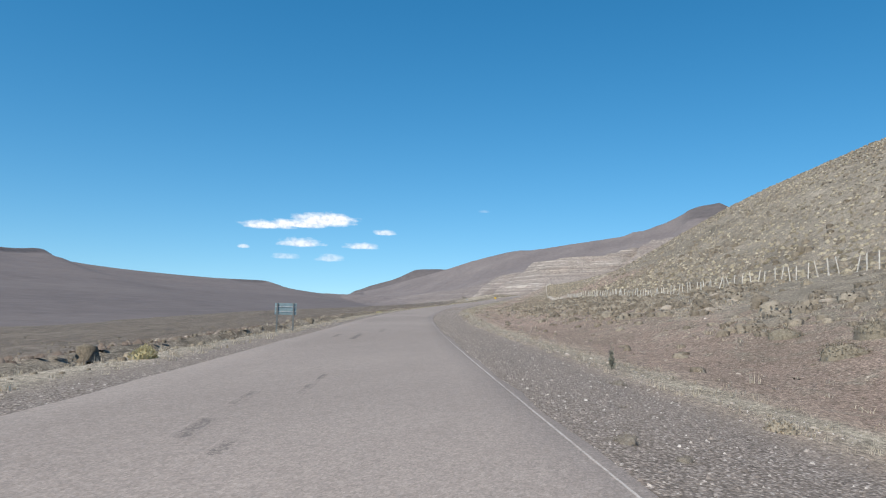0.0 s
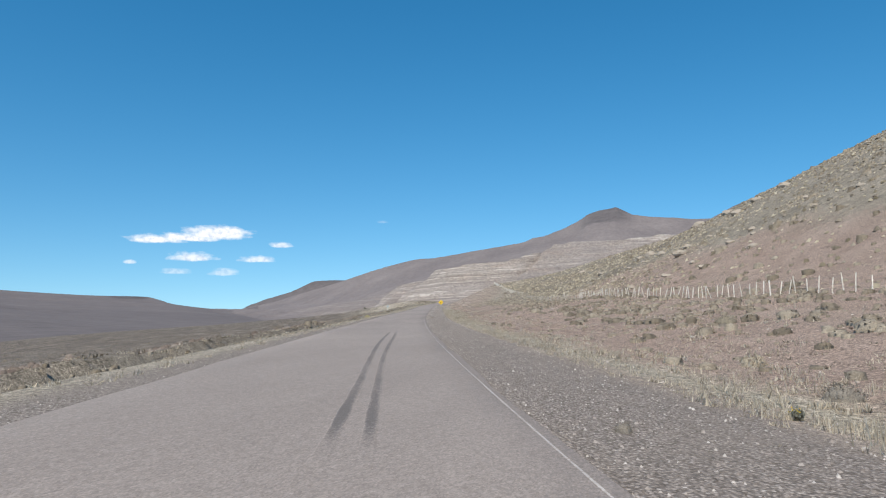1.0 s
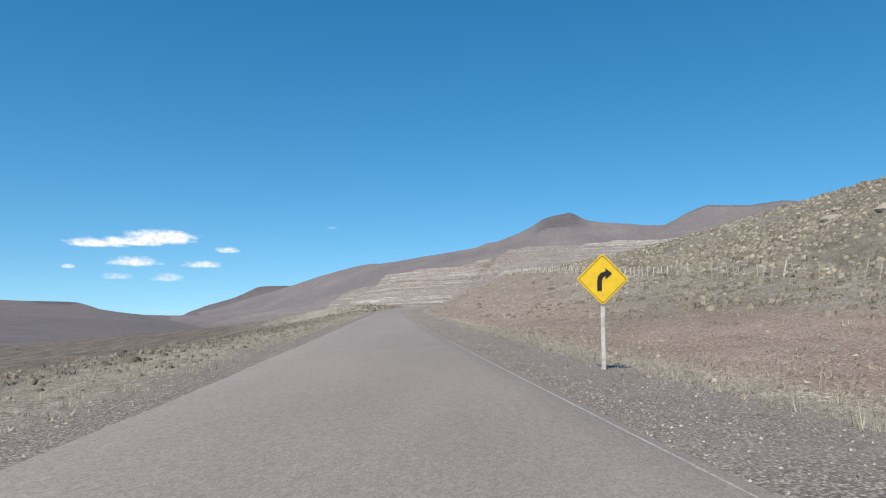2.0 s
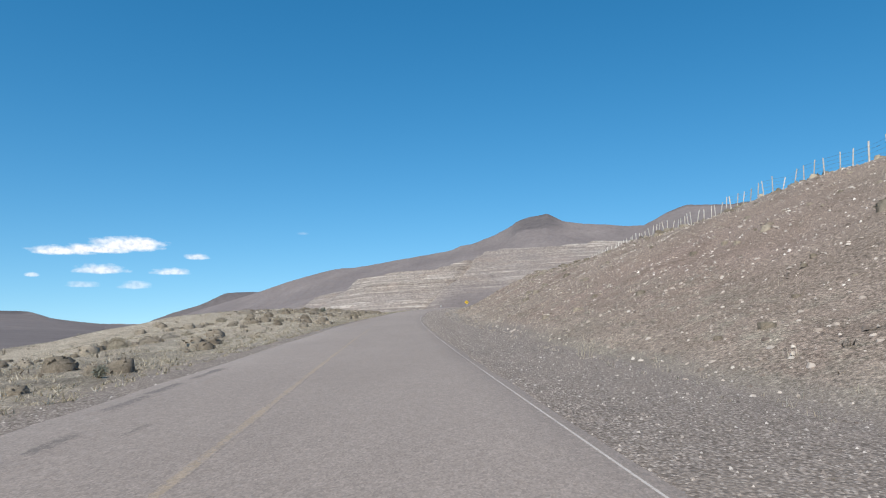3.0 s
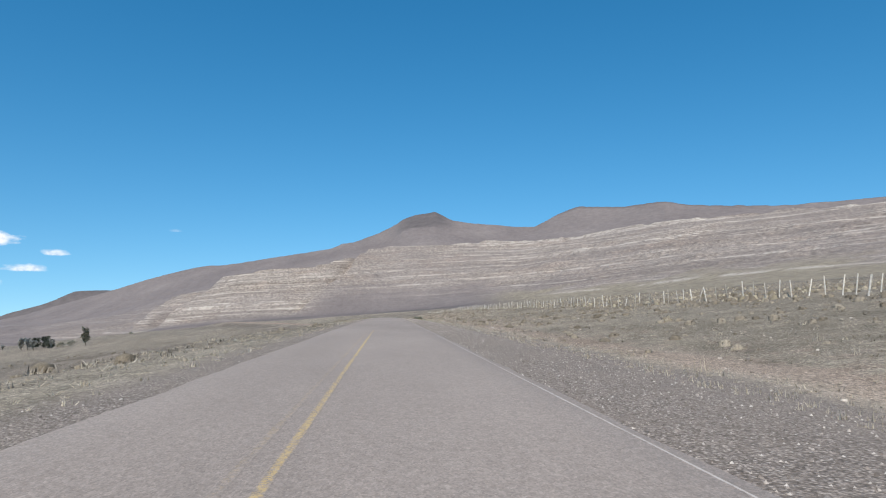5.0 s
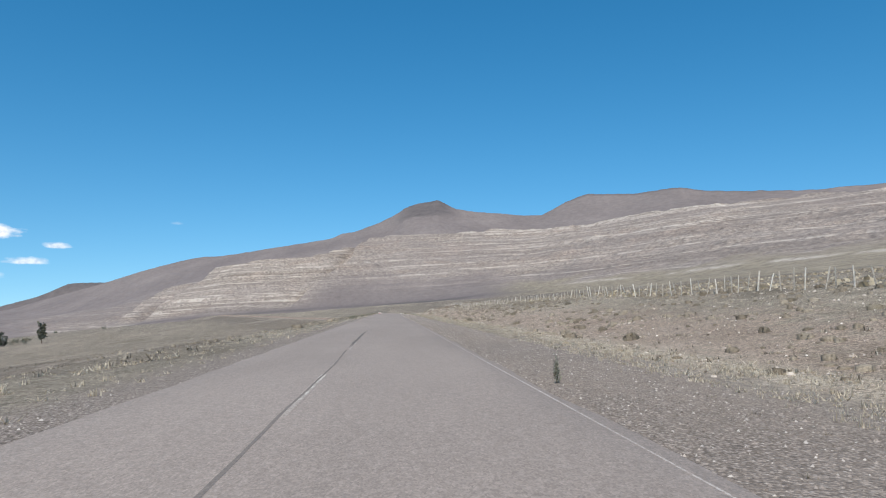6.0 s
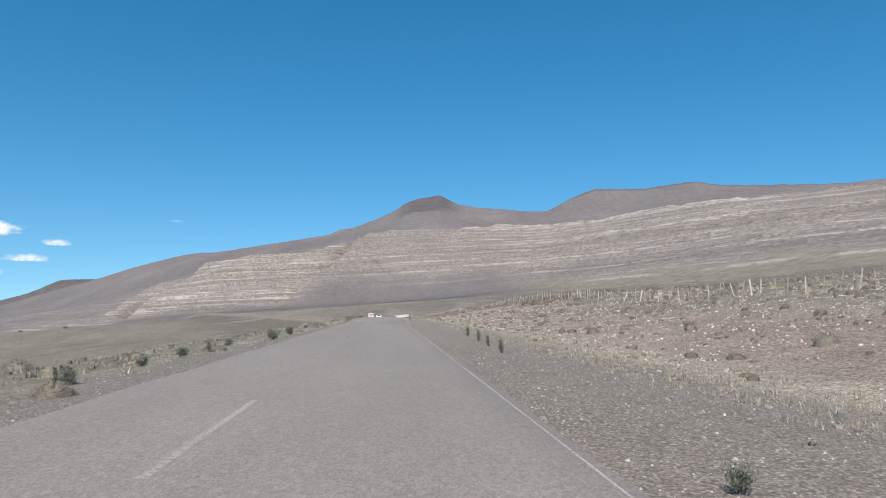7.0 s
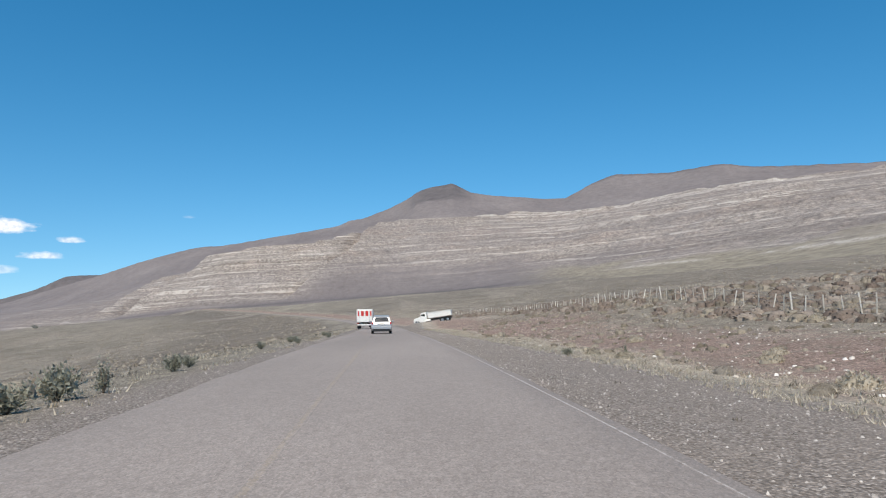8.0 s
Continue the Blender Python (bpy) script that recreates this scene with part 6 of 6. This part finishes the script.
    scatter("low_scrub", HUMPS, x, y, sizes(len(x), 0.055, 0.17, 56, 1.6), RUST, "dense rounded grey bushes along the fence", "scrub", 0.9, seed=56)
    x, y = area(1100, 258, 330, 4.4, 11, 156, 1.1)
    scatter("low_scrub", HUMPS, x, y, sizes(len(x), 0.05, 0.15, 57, 1.8), BROWN, "dense rounded brown bushes along the fence", "scrub", 0.9, seed=57)
    x, y = area(6000, 58, 92, 6.8, 14, 157, 1.2, 0.3, 3.0)
    scatter("tussock_grass", MOUNDS, x, y, sizes(len(x), 0.02, 0.05, 58, 1.5), HILL_STRAW, "yellow straw tussocks on a stony slope", "grass", 0.9, seed=58)
    x, y = area(260, 118, 160, 3.7, 4.6, 158)
    scatter("low_scrub", HUMPS, x, y, sizes(len(x), 0.04, 0.12, 59, 1.8), BROWN, "brown bushes along the brow of a cutting", "scrub", 0.75, seed=59)
    # the plain on the other side
    x, y = area(12000, -1, 115, -7, -48, 107, 1.25, 0.1, 4.0)
    scatter("low_scrub", CLUMPS, x, y, sizes(len(x), 0.05, 0.15, 7, 1.7), DARK_SCRUB, "dark scrub across the low plain", "scrub", 0.62, seed=38)
    x, y = area(8000, 130, 340, -12, -60, 108, 1.3, 0.2, 6.0)
    scatter("low_scrub", CLUMPS, x, y, sizes(len(x), 0.06, 0.18, 8, 1.7), SCRUB, "brown scrub patches across the plain", "scrub", 0.62, seed=39)
    x, y = area(14000, 212, 310, -1.5, -14, 134, 1.3, 0.1, 2.0)
    scatter("low_scrub", CLUMPS, x, y, sizes(len(x), 0.02, 0.08, 34, 1.8), SCRUB, "brown and tan scrub beside the road", "scrub", 0.62, seed=41)
    x, y = area(9000, -1, 300, -0.96, -2.2, 113, 1.3)
    scatter("dry_grass", CLUMPS, x, y, sizes(len(x), 0.015, 0.05, 13), STRAW, "dry grass along the far verge", "grass", 0.62, seed=5)
    x, y = area(8000, -1, 300, -1.6, -10, 114, 1.6, 0.2, 2.5)
    scatter("tussock_grass", CLUMPS, x, y, sizes(len(x), 0.02, 0.07, 14), STRAW, "pale tussocks on the low plain", "grass", 0.62, seed=6)
    x, y = area(5000, 140, 330, 8.5, 45, 122, 1.3, 0.3, 5.0)
    scatter("low_scrub", DOTS, x, y, sizes(len(x), 0.05, 0.17, 22, 2.2), SCRUB, "grey scrub on a gentle slope", "scrub", seed=9)
    x, y = area(24000, -1, 300, -1.6, -22, 123, 1.6, 0.2, 3.0)
    scatter("low_scrub", CLUMPS, x, y, sizes(len(x), 0.025, 0.09, 23, 2.0), SCRUB, "low dark scrub on the plain", "scrub", 0.62, seed=10)
    x, y = area(5000, -1, 300, -1.5, -26, 127, 1.5, 0.3, 3.0, lambda y, p: np.where((y > 104) & (y < 136), 0.1, 0.8))
    scatter("low_scrub", DOTS, x, y, sizes(len(x), 0.03, 0.12, 27, 2.2), DARK_SCRUB, "dark bushes on the plain", "scrub", seed=24)
    x, y = area(15000, -1, 76, -2.3, -11, 159, 1.3, 0.0, 1.5)
    scatter("low_scrub", MOUNDS, x, y, sizes(len(x), 0.02, 0.055, 60, 1.7), RUST, "dense rusty-brown scrub on low ground", "scrub", 0.8, seed=60)
    x, y = area(9000, 286, 470, -3, -80, 160, 1.2, 0.15, 5.0)
    scatter("low_scrub", MOUNDS, x, y, sizes(len(x), 0.06, 0.2, 61, 1.7), BROWN, "brown scrub patches on the valley floor", "scrub", 0.8, seed=61)
    x, y = area(16000, -1, 84, -1.75, -11, 128, 1.3, 0.05, 2.0)
    scatter("low_scrub", CLUMPS, x, y, sizes(len(x), 0.025, 0.08, 28, 1.8), DARK_SCRUB, "dense reddish-brown scrub on low ground", "scrub", 0.62, seed=35)
    x, y = area(3500, 150, 300, -1.5, -6, 129, 1.6, 0.1, 2.0)
    scatter("dry_grass", CLUMPS, x, y, sizes(len(x), 0.02, 0.07, 29, 1.8), STRAW, "tan grass on the plain", "grass", 0.62, seed=36)
    x, y = area(11000, 102, 135, -0.95, -5, 132, 1.4)
    scatter("dry_grass", CLUMPS, x, y, sizes(len(x), 0.014, 0.04, 32), HILL_STRAW, "pale dry grass over a low berm", "grass", 0.62, seed=16)
    x, y = area(900, -1, 300, 0.55, 1.2, 124, 1.0)
    scatter("weeds", CLUMPS, x, y, sizes(len(x), 0.008, 0.026, 24), DARK_SCRUB, "small dark weeds in the gravel", "weeds", 0.62, seed=11)
    x, y = area(900, 0, 300, 1.15, 5, 125, 1.8)
    scatter("dead_stalks", WISPS, x, y, sizes(len(x), 0.04, 0.095, 25), STRAW, "dead pale stalks", "weeds", seed=12)


plant_all()


def shrub(label, leaf, radius, height, leaves, size, seed, bloom=False, twiggy=0.0, cushion=False):
    """One bush that can be picked out: twigs and leaves. Built in metres."""
    r = random.Random(seed)
    ob = thing("shrub", label, "shrub")
    bm = bmesh.new()
    tips = []
    for _ in range(8):
        a, l = r.uniform(0, 6.283), r.uniform(0.5, 0.95)
        e = r.uniform(0.5, 1.4)
        tip = Vector((math.cos(a) * math.cos(e) * radius * l, math.sin(a) * math.cos(e) * radius * l, math.sin(e) * height * l))
        mid = tip * 0.5 + Vector((r.gauss(0, 0.05), r.gauss(0, 0.05), 0.05))
        tube(bm, (0, 0, -0.08), mid, 0.018, 0.012, 3)
        tube(bm, mid, tip, 0.012, 0.004, 3)
        tips.append(tip)
    part("stem", bm, BARK, ob)
    v, f = [], []
    if cushion:
        # the dense heart of the cushion
        rings, seg = 5, 14
        for i in range(rings + 1):
            e = i / rings * 1.5
            for j in range(seg):
                a = j / seg * 6.283
                k = 0.86 * (1 + 0.28 * noise.noise(Vector((math.cos(a) * 1.6, math.sin(a) * 1.6, e * 1.5 + seed * 3.1)))) + r.uniform(-0.015, 0.015)
                v.append(Vector((math.cos(a) * math.cos(e) * radius * k, math.sin(a) * math.cos(e) * radius * k, math.sin(e) * height * k - (0.35 if i == 0 else 0.05))))
        for i in range(rings):
            for j in range(seg):
                q = (i * seg + j, i * seg + (j + 1) % seg, (i + 1) * seg + (j + 1) % seg, (i + 1) * seg + j)
                f += [(q[0], q[1], q[2]), (q[0], q[2], q[3])]
    for k in range(leaves):
        if cushion:
            a, e = r.uniform(0, 6.283), math.asin(r.uniform(0.0, 1.0))
            k = r.uniform(0.8, 1.0) * (1 + 0.28 * noise.noise(Vector((math.cos(a) * 1.6, math.sin(a) * 1.6, e * 1.5 + seed * 3.1))))
            c = Vector((math.cos(a) * math.cos(e) * radius * k, math.sin(a) * math.cos(e) * radius * k, math.sin(e) * height * k))
        else:
            t = r.choice(tips)
            c = t * r.uniform(0.35, 1.12) + Vector((r.gauss(0, 0.2) * radius, r.gauss(0, 0.2) * radius, r.gauss(0, 0.12) * height))
        c.z = max(c.z, 0.02)
        d = (Vector((r.gauss(0, 1), r.gauss(0, 1), r.gauss(0.5 + twiggy, 1))) + c.normalized() * 0.8).normalized()
        s = d.cross(Vector((r.gauss(0, 1), r.gauss(0, 1), r.gauss(0, 1)))).normalized()
        q = size * r.uniform(0.6, 1.4) * (0.8 if cushion else 1.0)
        n = len(v)
        v += [c - s * q * 0.4, c + s * q * 0.4, c + d * q * 1.4]
        f.append((n, n + 1, n + 2))
    leaves_ob = new("foliage", mesh_from("foliage", [tuple(q) for q in v], f, leaf, cushion))
    leaves_ob.parent = ob
    if bloom:
        bm = bmesh.new()
        for _ in range(14):
            t = r.choice(tips)
            bmesh.ops.create_icosphere(bm, subdivisions=1, radius=0.022, matrix=Matrix.Translation(t * r.uniform(0.9, 1.15) + Vector((r.gauss(0, 0.08), r.gauss(0, 0.08), 0.05))))
        part("blossom", bm, BLOOM, ob, "small yellow flowers")
    return ob


KINDS = {
    "grey": shrub("low rounded grey-brown cushion shrub", SCRUB, 0.5, 0.40, 700, 0.036, 1, cushion=True),
    "olive": shrub("rounded olive-green steppe shrub", OLIVE, 0.5, 0.42, 700, 0.036, 2, cushion=True),
    "green": shrub("grey-green leafy roadside shrub", GREEN, 0.45, 0.62, 850, 0.055, 3, False, 0.5),
    "tall": shrub("upright grey-green roadside weed", GREEN, 0.2, 0.75, 420, 0.048, 4, False, 0.9),
    "straw": shrub("pale straw-coloured grass clump", STRAW, 0.5, 0.4, 400, 0.075, 5, False, 1.2, True),
    "yellow": shrub("yellow-green bunch grass clump", YELLOW_GRASS, 0.5, 0.42, 400, 0.085, 6, False, 1.2, True),
    "brown": shrub("dark brown rounded cushion shrub", BROWN, 0.6, 0.40, 760, 0.038, 8, cushion=True),
    "bloom": shrub("small green weed with yellow flowers", GREEN, 0.25, 0.4, 320, 0.06, 7, True, 0.6),
}
USED = set()


def grow(kind, y, p, size):
    base = KINDS[kind]
    ob = base if kind not in USED else copy_thing(base, Matrix())
    USED.add(kind)
    ob["group"] = "shrubs along the road"
    settle(ob, y, p, R.uniform(0, 360), size)
    ob.matrix_basis = ob.matrix_basis @ Matrix.Diagonal((R.uniform(0.85, 1.35), R.uniform(0.8, 1.2), R.uniform(0.7, 1.15), 1))
    return ob


# clumps that stand out: kind, along the road, aside of it, size
for row in (("yellow", 2.9, -1.16, .65), ("olive", 5.3, 2.8, 1.5), ("olive", 6.6, 3.1, 1.4), ("tall", 4.3, 1.2, .7), ("grey", 1.75, .52, .28), ("grey", 1.62, .58, .22), ("straw", 2.3, 1.05, .5), ("grey", 3.2, .92, .35),
            ("olive", 5.9, 3.3, 1.3), ("grey", 7.4, 3.4, 1.2), ("straw", 19.3, 1.28, .7), ("olive", 19.9, 1.2, .6), ("grey", 17.95, .58, .3), ("grey", 17.6, .5, .25), ("yellow", 19.2, -1.25, .9), ("straw", 20.6, 1.9, .7)):
    grow(*row)
for row in (("straw", 37.6, 2.1, .8), ("grey", 35.9, 1.6, .75), ("grey", 34.9, .6, .28), ("bloom", 35.4, 1.2, .5), ("bloom", 34.75, 1.28, .45), ("straw", 38.6, 1.95, .5), ("olive", 40.5, 3.0, 1.0), ("olive", 41.5, 3.6, 1.1),
            ("yellow", 52.6, -1.2, .8), ("olive", 53.4, 1.35, .5), ("olive", 51.5, .6, .35), ("green", 53.2, -1.42, .5), ("green", 34.6, -1.5, .9), ("grey", 52.2, .75, .3), ("olive", 52.7, 1.28, .45), ("green", 103.4, -1.15, 1.0)):
    grow(*row)
for row in (("green", 104.6, -1.22, .5), ("olive", 121.6, -1.45, 1.0), ("grey", 122.4, -1.9, 1.3), ("olive", 122.6, -1.4, .8), ("grey", 123.6, -2.1, 1.3), ("grey", 124.4, -2.3, 1.2), ("grey", 120.9, -1.6, 1.1), ("green", 121.3, -2.4, 1.2),
            ("brown", 142.3, 3.75, 1.0), ("brown", 141.8, 3.7, 1.1), ("brown", 141.4, 3.6, .9), ("grey", 143.3, 3.8, 1.0), ("brown", 141.6, 3.3, .7), ("brown", 142.9, 3.9, 1.2), ("grey", 144.4, 3.9, 1.0), ("brown", 145.6, 4.0, .9), ("brown", 140.9, 2.3, .45), ("brown", 128.2, 4.3, 0.5), ("grey", 127.2, 4.3, 0.5), ("brown", 132.0, 4.2, 0.5), ("green", 156.3, 1.05, .45), ("olive", 156.8, 1.75, .9), ("grey", 158.2, 2.1, .8), ("grey", 158.9, 2.3, .6)):
    grow(*row)
for row in (("green", 201.4, 1.05, 1.0), ("green", 201.7, 1.25, 1.2), ("green", 202.3, 1.2, 1.0), ("green", 202.9, 1.2, .9), ("green", 203.1, 1.35, .8), ("green", 201.1, 1.3, 1.0), ("grey", 200.9, .72, .4), ("green", 201.3, -1.0, .5),
            ("green", 203.6, -1.1, .5), ("tall", 208.9, .52, .5), ("green", 227.2, -1.12, .7), ("green", 227.9, -1.15, .8), ("green", 229.0, -1.2, .7), ("green", 230.2, -1.25, .7), ("olive", 227.4, 2.2, .6), ("olive", 230.0, 2.4, .7)):
    grow(*row)
for row in (("green", 242.45, .57, .33), ("green", 242.9, -1.06, .5), ("green", 243.5, -1.1, .45), ("green", 244.2, -1.12, .55), ("green", 245.1, -1.16, .5), ("green", 245.9, -1.18, .5), ("green", 247.2, -1.2, .5), ("tall", 246.0, .78, .7),
            ("tall", 246.9, .82, .6), ("tall", 247.8, .86, .6), ("tall", 249.0, .9, .7), ("tall", 259.85, .62, .7), ("tall", 264.2, 1.0, .5), ("tall", 265.2, 1.05, .6), ("tall", 266.2, 1.1, .5), ("green", 260.6, -1.02, .45)):
    grow(*row)
for row in (("brown", 285.0, 2.46, .55), ("olive", 281.55, 1.6, .7), ("tall", 281.8, 1.7, .6), ("brown", 281.6, 2.8, .5), ("grey", 280.4, 2.3, .55), ("straw", 281.0, 2.4, .9), ("straw", 281.3, 2.6, .8), ("brown", 279.0, 1.5, .5), ("brown", 279.2, 1.65, .5), ("brown", 286.3, 4.7, .8), ("straw", 279.3, 1.85, .8), ("straw", 284.6, 2.0, .6), ("grey", 280.5, 1.7, .4), ("green", 278.3, -1.16, .9), ("green", 278.6, -1.2, 1.0), ("green", 278.9, -1.2, .9), ("green", 278.0, -1.14, .9), ("tall", 279.1, -1.12, .8), ("green", 280.2, -1.2, .8), ("green", 280.6, -1.22, .7), ("olive", 264.8, -1.2, .8), ("brown", 268.1, 3.2, .5), ("brown", 266.7, 3.3, .6), ("brown", 265.4, 3.6, .55), ("brown", 264.3, 3.4, .5), ("grey", 262.4, 2.2, .45), ("olive", 264.9, 1.9, .4),
            ("green", 265.6, -1.25, .8), ("green", 266.4, -1.3, .7), ("green", 261.5, -.99, .35), ("olive", 282.0, 1.5, .7), ("green", 281.6, 1.2, .6), ("grey", 280.2, 1.7, .6), ("green", 283.4, -1.3, .7), ("green", 286, -1.35, .7)):
    grow(*row)
for k in range(50):
    grow(R.choice(("green", "tall", "brown", "green")), R.uniform(224, 294), -R.uniform(0.97, 1.3), R.uniform(0.3, 0.75))
for k in range(36):
    grow(R.choice(("brown", "olive", "brown", "grey", "olive")), R.uniform(106, 131), -R.uniform(1.2, 3.9), R.uniform(0.6, 1.5))
for k in range(18):
    grow(R.choice(("straw", "olive", "grey")), R.uniform(4, 32), R.uniform(3.2, 6.0), R.uniform(0.5, 1.3))
for k in range(14):
    grow(R.choice(("straw", "olive", "grey")), R.uniform(210, 300), R.uniform(1.7, 5.6), R.uniform(0.4, 0.9))
for k in range(36):
    y = R.uniform(8, 296)
    side = R.random()
    grow(R.choice(("grey", "olive", "grey", "straw")), y, R.uniform(2.0, 5.6) if side < 0.6 else -R.uniform(1.3, 4.0), R.uniform(0.4, 1.1))


def rock_proto(seed, label):
    r = random.Random(seed)
    bm = bmesh.new()
    bmesh.ops.create_icosphere(bm, subdivisions=2, radius=0.5)
    for v in bm.verts:
        k = 1 + 0.32 * noise.noise(v.co * 2.3 + Vector((seed * 7.1, 0, 0))) + 0.1 * noise.noise(v.co * 6)
        v.co = Vector((v.co.x * 1.25 * k, v.co.y * 0.9 * k, max(v.co.z * 0.62 * k, -0.2)))
    me = bpy.data.meshes.new("rock")
    bm.to_mesh(me)
    bm.free()
    me.materials.append(ROCK)
    return tagged(new("rock", me), label, "rock", "rocks beside the road")


ROCKS = [rock_proto(s, "pale weathered rock lying on dry ground") for s in (1, 2, 3, 4)]
for k, (y, p, size) in enumerate(((104.3, 1.9, .55), (104.9, 2.3, .35), (11.5, 3.9, 1.6), (9.8, 3.8, 1.3), (10.6, 4.4, 1.2), (14.2, 4.2, 1.7), (8.4, 4.3, 1.0), (12.5, 4.9, 1.4),
                                  (53.9, 2.3, .5), (55.0, 2.5, .6), (54.4, 2.8, .5), (121.9, 1.75, .3), (231.2, 2.9, .5), (258.9, 3.0, .5), (262.3, 2.9, .6), (264.0, 3.3, .6), (266.0, 3.2, .5), (36.9, 2.2, .3), (202.4, 2.7, .6), (283.0, 2.6, .4),
                                  (270.5, 3.55, .7), (268.7, 3.1, .8), (267.2, 2.8, .6), (266.9, 2.95, .5), (266.5, 3.1, .6), (266.2, 3.25, .7), (265.6, 3.35, .6), (265.2, 3.45, .7), (264.2, 3.2, .7), (264.6, 3.6, .8), (263.4, 3.05, .5),
                                  (263.9, 1.5, .35), (262.9, 1.7, .3), (262.0, 1.6, .3), (261.8, 2.0, .35), (268.2, 3.9, .5), (269.4, 4.3, .6), (266.4, 4.2, .5), (271.8, 3.2, .5), (273.6, 2.9, .5))):
    base = ROCKS[k % 4]
    settle(base if k < 4 else copy_thing(base, Matrix()), y, p, R.uniform(0, 360), size * 0.7)


# outcrops on the slope above the fence
for k in range(26):
    settle(copy_thing(ROCKS[k % 4], Matrix()), R.uniform(54, 70), R.uniform(6.6, 13), R.uniform(0, 360), R.uniform(0.5, 1.7))
for k in range(22):
    settle(copy_thing(ROCKS[k % 4], Matrix()), R.uniform(60, 92), R.uniform(10, 24), R.uniform(0, 360), R.uniform(1.2, 3.4))


# ---- trees on the plain ----
def tree(label, leaf, height, radius, seed, column=False, leaves=420):
    r = random.Random(seed)
    ob = thing("tree", label, "tree", "trees on the plain")
    bm = bmesh.new()
    top = Vector((r.gauss(0, 0.2), r.gauss(0, 0.2), height * 0.9))
    tube(bm, (0, 0, -0.5), top * 0.45, height * 0.022, height * 0.014, 7)
    tube(bm, top * 0.45, top, height * 0.014, height * 0.003, 6)
    limbs = []
    for k in range(14):
        h = r.uniform(0.18, 0.85)
        a = r.uniform(0, 6.283)
        reach = radius * (0.9 if column else (1.1 - 0.7 * abs(h - 0.45)))
        start = top * h
        tip = start + Vector((math.cos(a) * reach, math.sin(a) * reach, height * (0.16 if column else 0.1)))
        tube(bm, start, tip, height * 0.006, height * 0.002, 4)
        limbs.append((start, tip))
    part("trunk", bm, BARK, ob, "grey-brown trunk and limbs")
    v, f = [], []
    for _ in range(leaves):
        s, t = r.choice(limbs)
        c = s.lerp(t, r.uniform(0.2, 1.15)) + Vector((r.gauss(0, 0.22), r.gauss(0, 0.22), r.gauss(0, 0.3))) * radius * 0.8
        c.z = max(c.z, 0.3)
        d = Vector((r.gauss(0, 1), r.gauss(0, 1), r.gauss(0.6, 1))).normalized()
        e = d.cross(Vector((r.gauss(0, 1), r.gauss(0, 1), r.gauss(0, 1)))).normalized()
        q = height * 0.05 * r.uniform(0.6, 1.5)
        n = len(v)
        v += [tuple(c - e * q), tuple(c + e * q), tuple(c + d * q * 2)]
        f.append((n, n + 1, n + 2))
    crown = new("crown", mesh_from("crown", v, f, leaf))
    crown.parent = ob
    return ob


def tree_at(ob, x, y, size=1.0):
    ob.matrix_basis = pose(x, y, float(land_z(np.float64(x), np.float64(y))), 0, 0, R.uniform(0, 360)) @ Matrix.Diagonal((U * size, U * size, U * size, 1))


tree_at(tree("slim columnar poplar on the plain", POPLAR, 22, 3.2, 31, True, 520), -140, 444, 1.5)
CLUMP = tree("dark bushy conifer in a farm grove", PINE, 17, 6.0, 32, False, 620)
POP = tree("grey half-bare poplar in a farm grove", GREY_TWIGS, 16, 3.6, 33, True, 420)
LOW = tree("low dark green willow on the plain", GREEN, 9, 6.0, 34, False, 460)
tree_at(CLUMP, -160, 456, 1.35)
for x, y, k in ((-166, 462, 1.2), (-156, 452, 1.0), (-188, 470, 0.75), (-193, 474, 0.8), (-198, 480, 0.7)):
    tree_at(copy_thing(CLUMP, Matrix()), x, y, k)
tree_at(POP, -164, 452, 1.45)
for x, y, k in ((-160, 448, 1.2), (-168, 456, 1.5), (-154, 449, 1.0), (-181, 468, 0.7)):
    tree_at(copy_thing(POP, Matrix()), x, y, k)
tree_at(LOW, -146, 446, 1.2)
for x, y, k in ((-151, 449, 1.1), (-262, 660, 1.6), (-270, 664, 1.8), (-280, 668, 1.6), (-238, 655, 1.3), (-98, 330, 0.35), (-205, 600, 0.9), (-150, 520, 0.7)):
    tree_at(copy_thing(LOW, Matrix()), x, y, k)
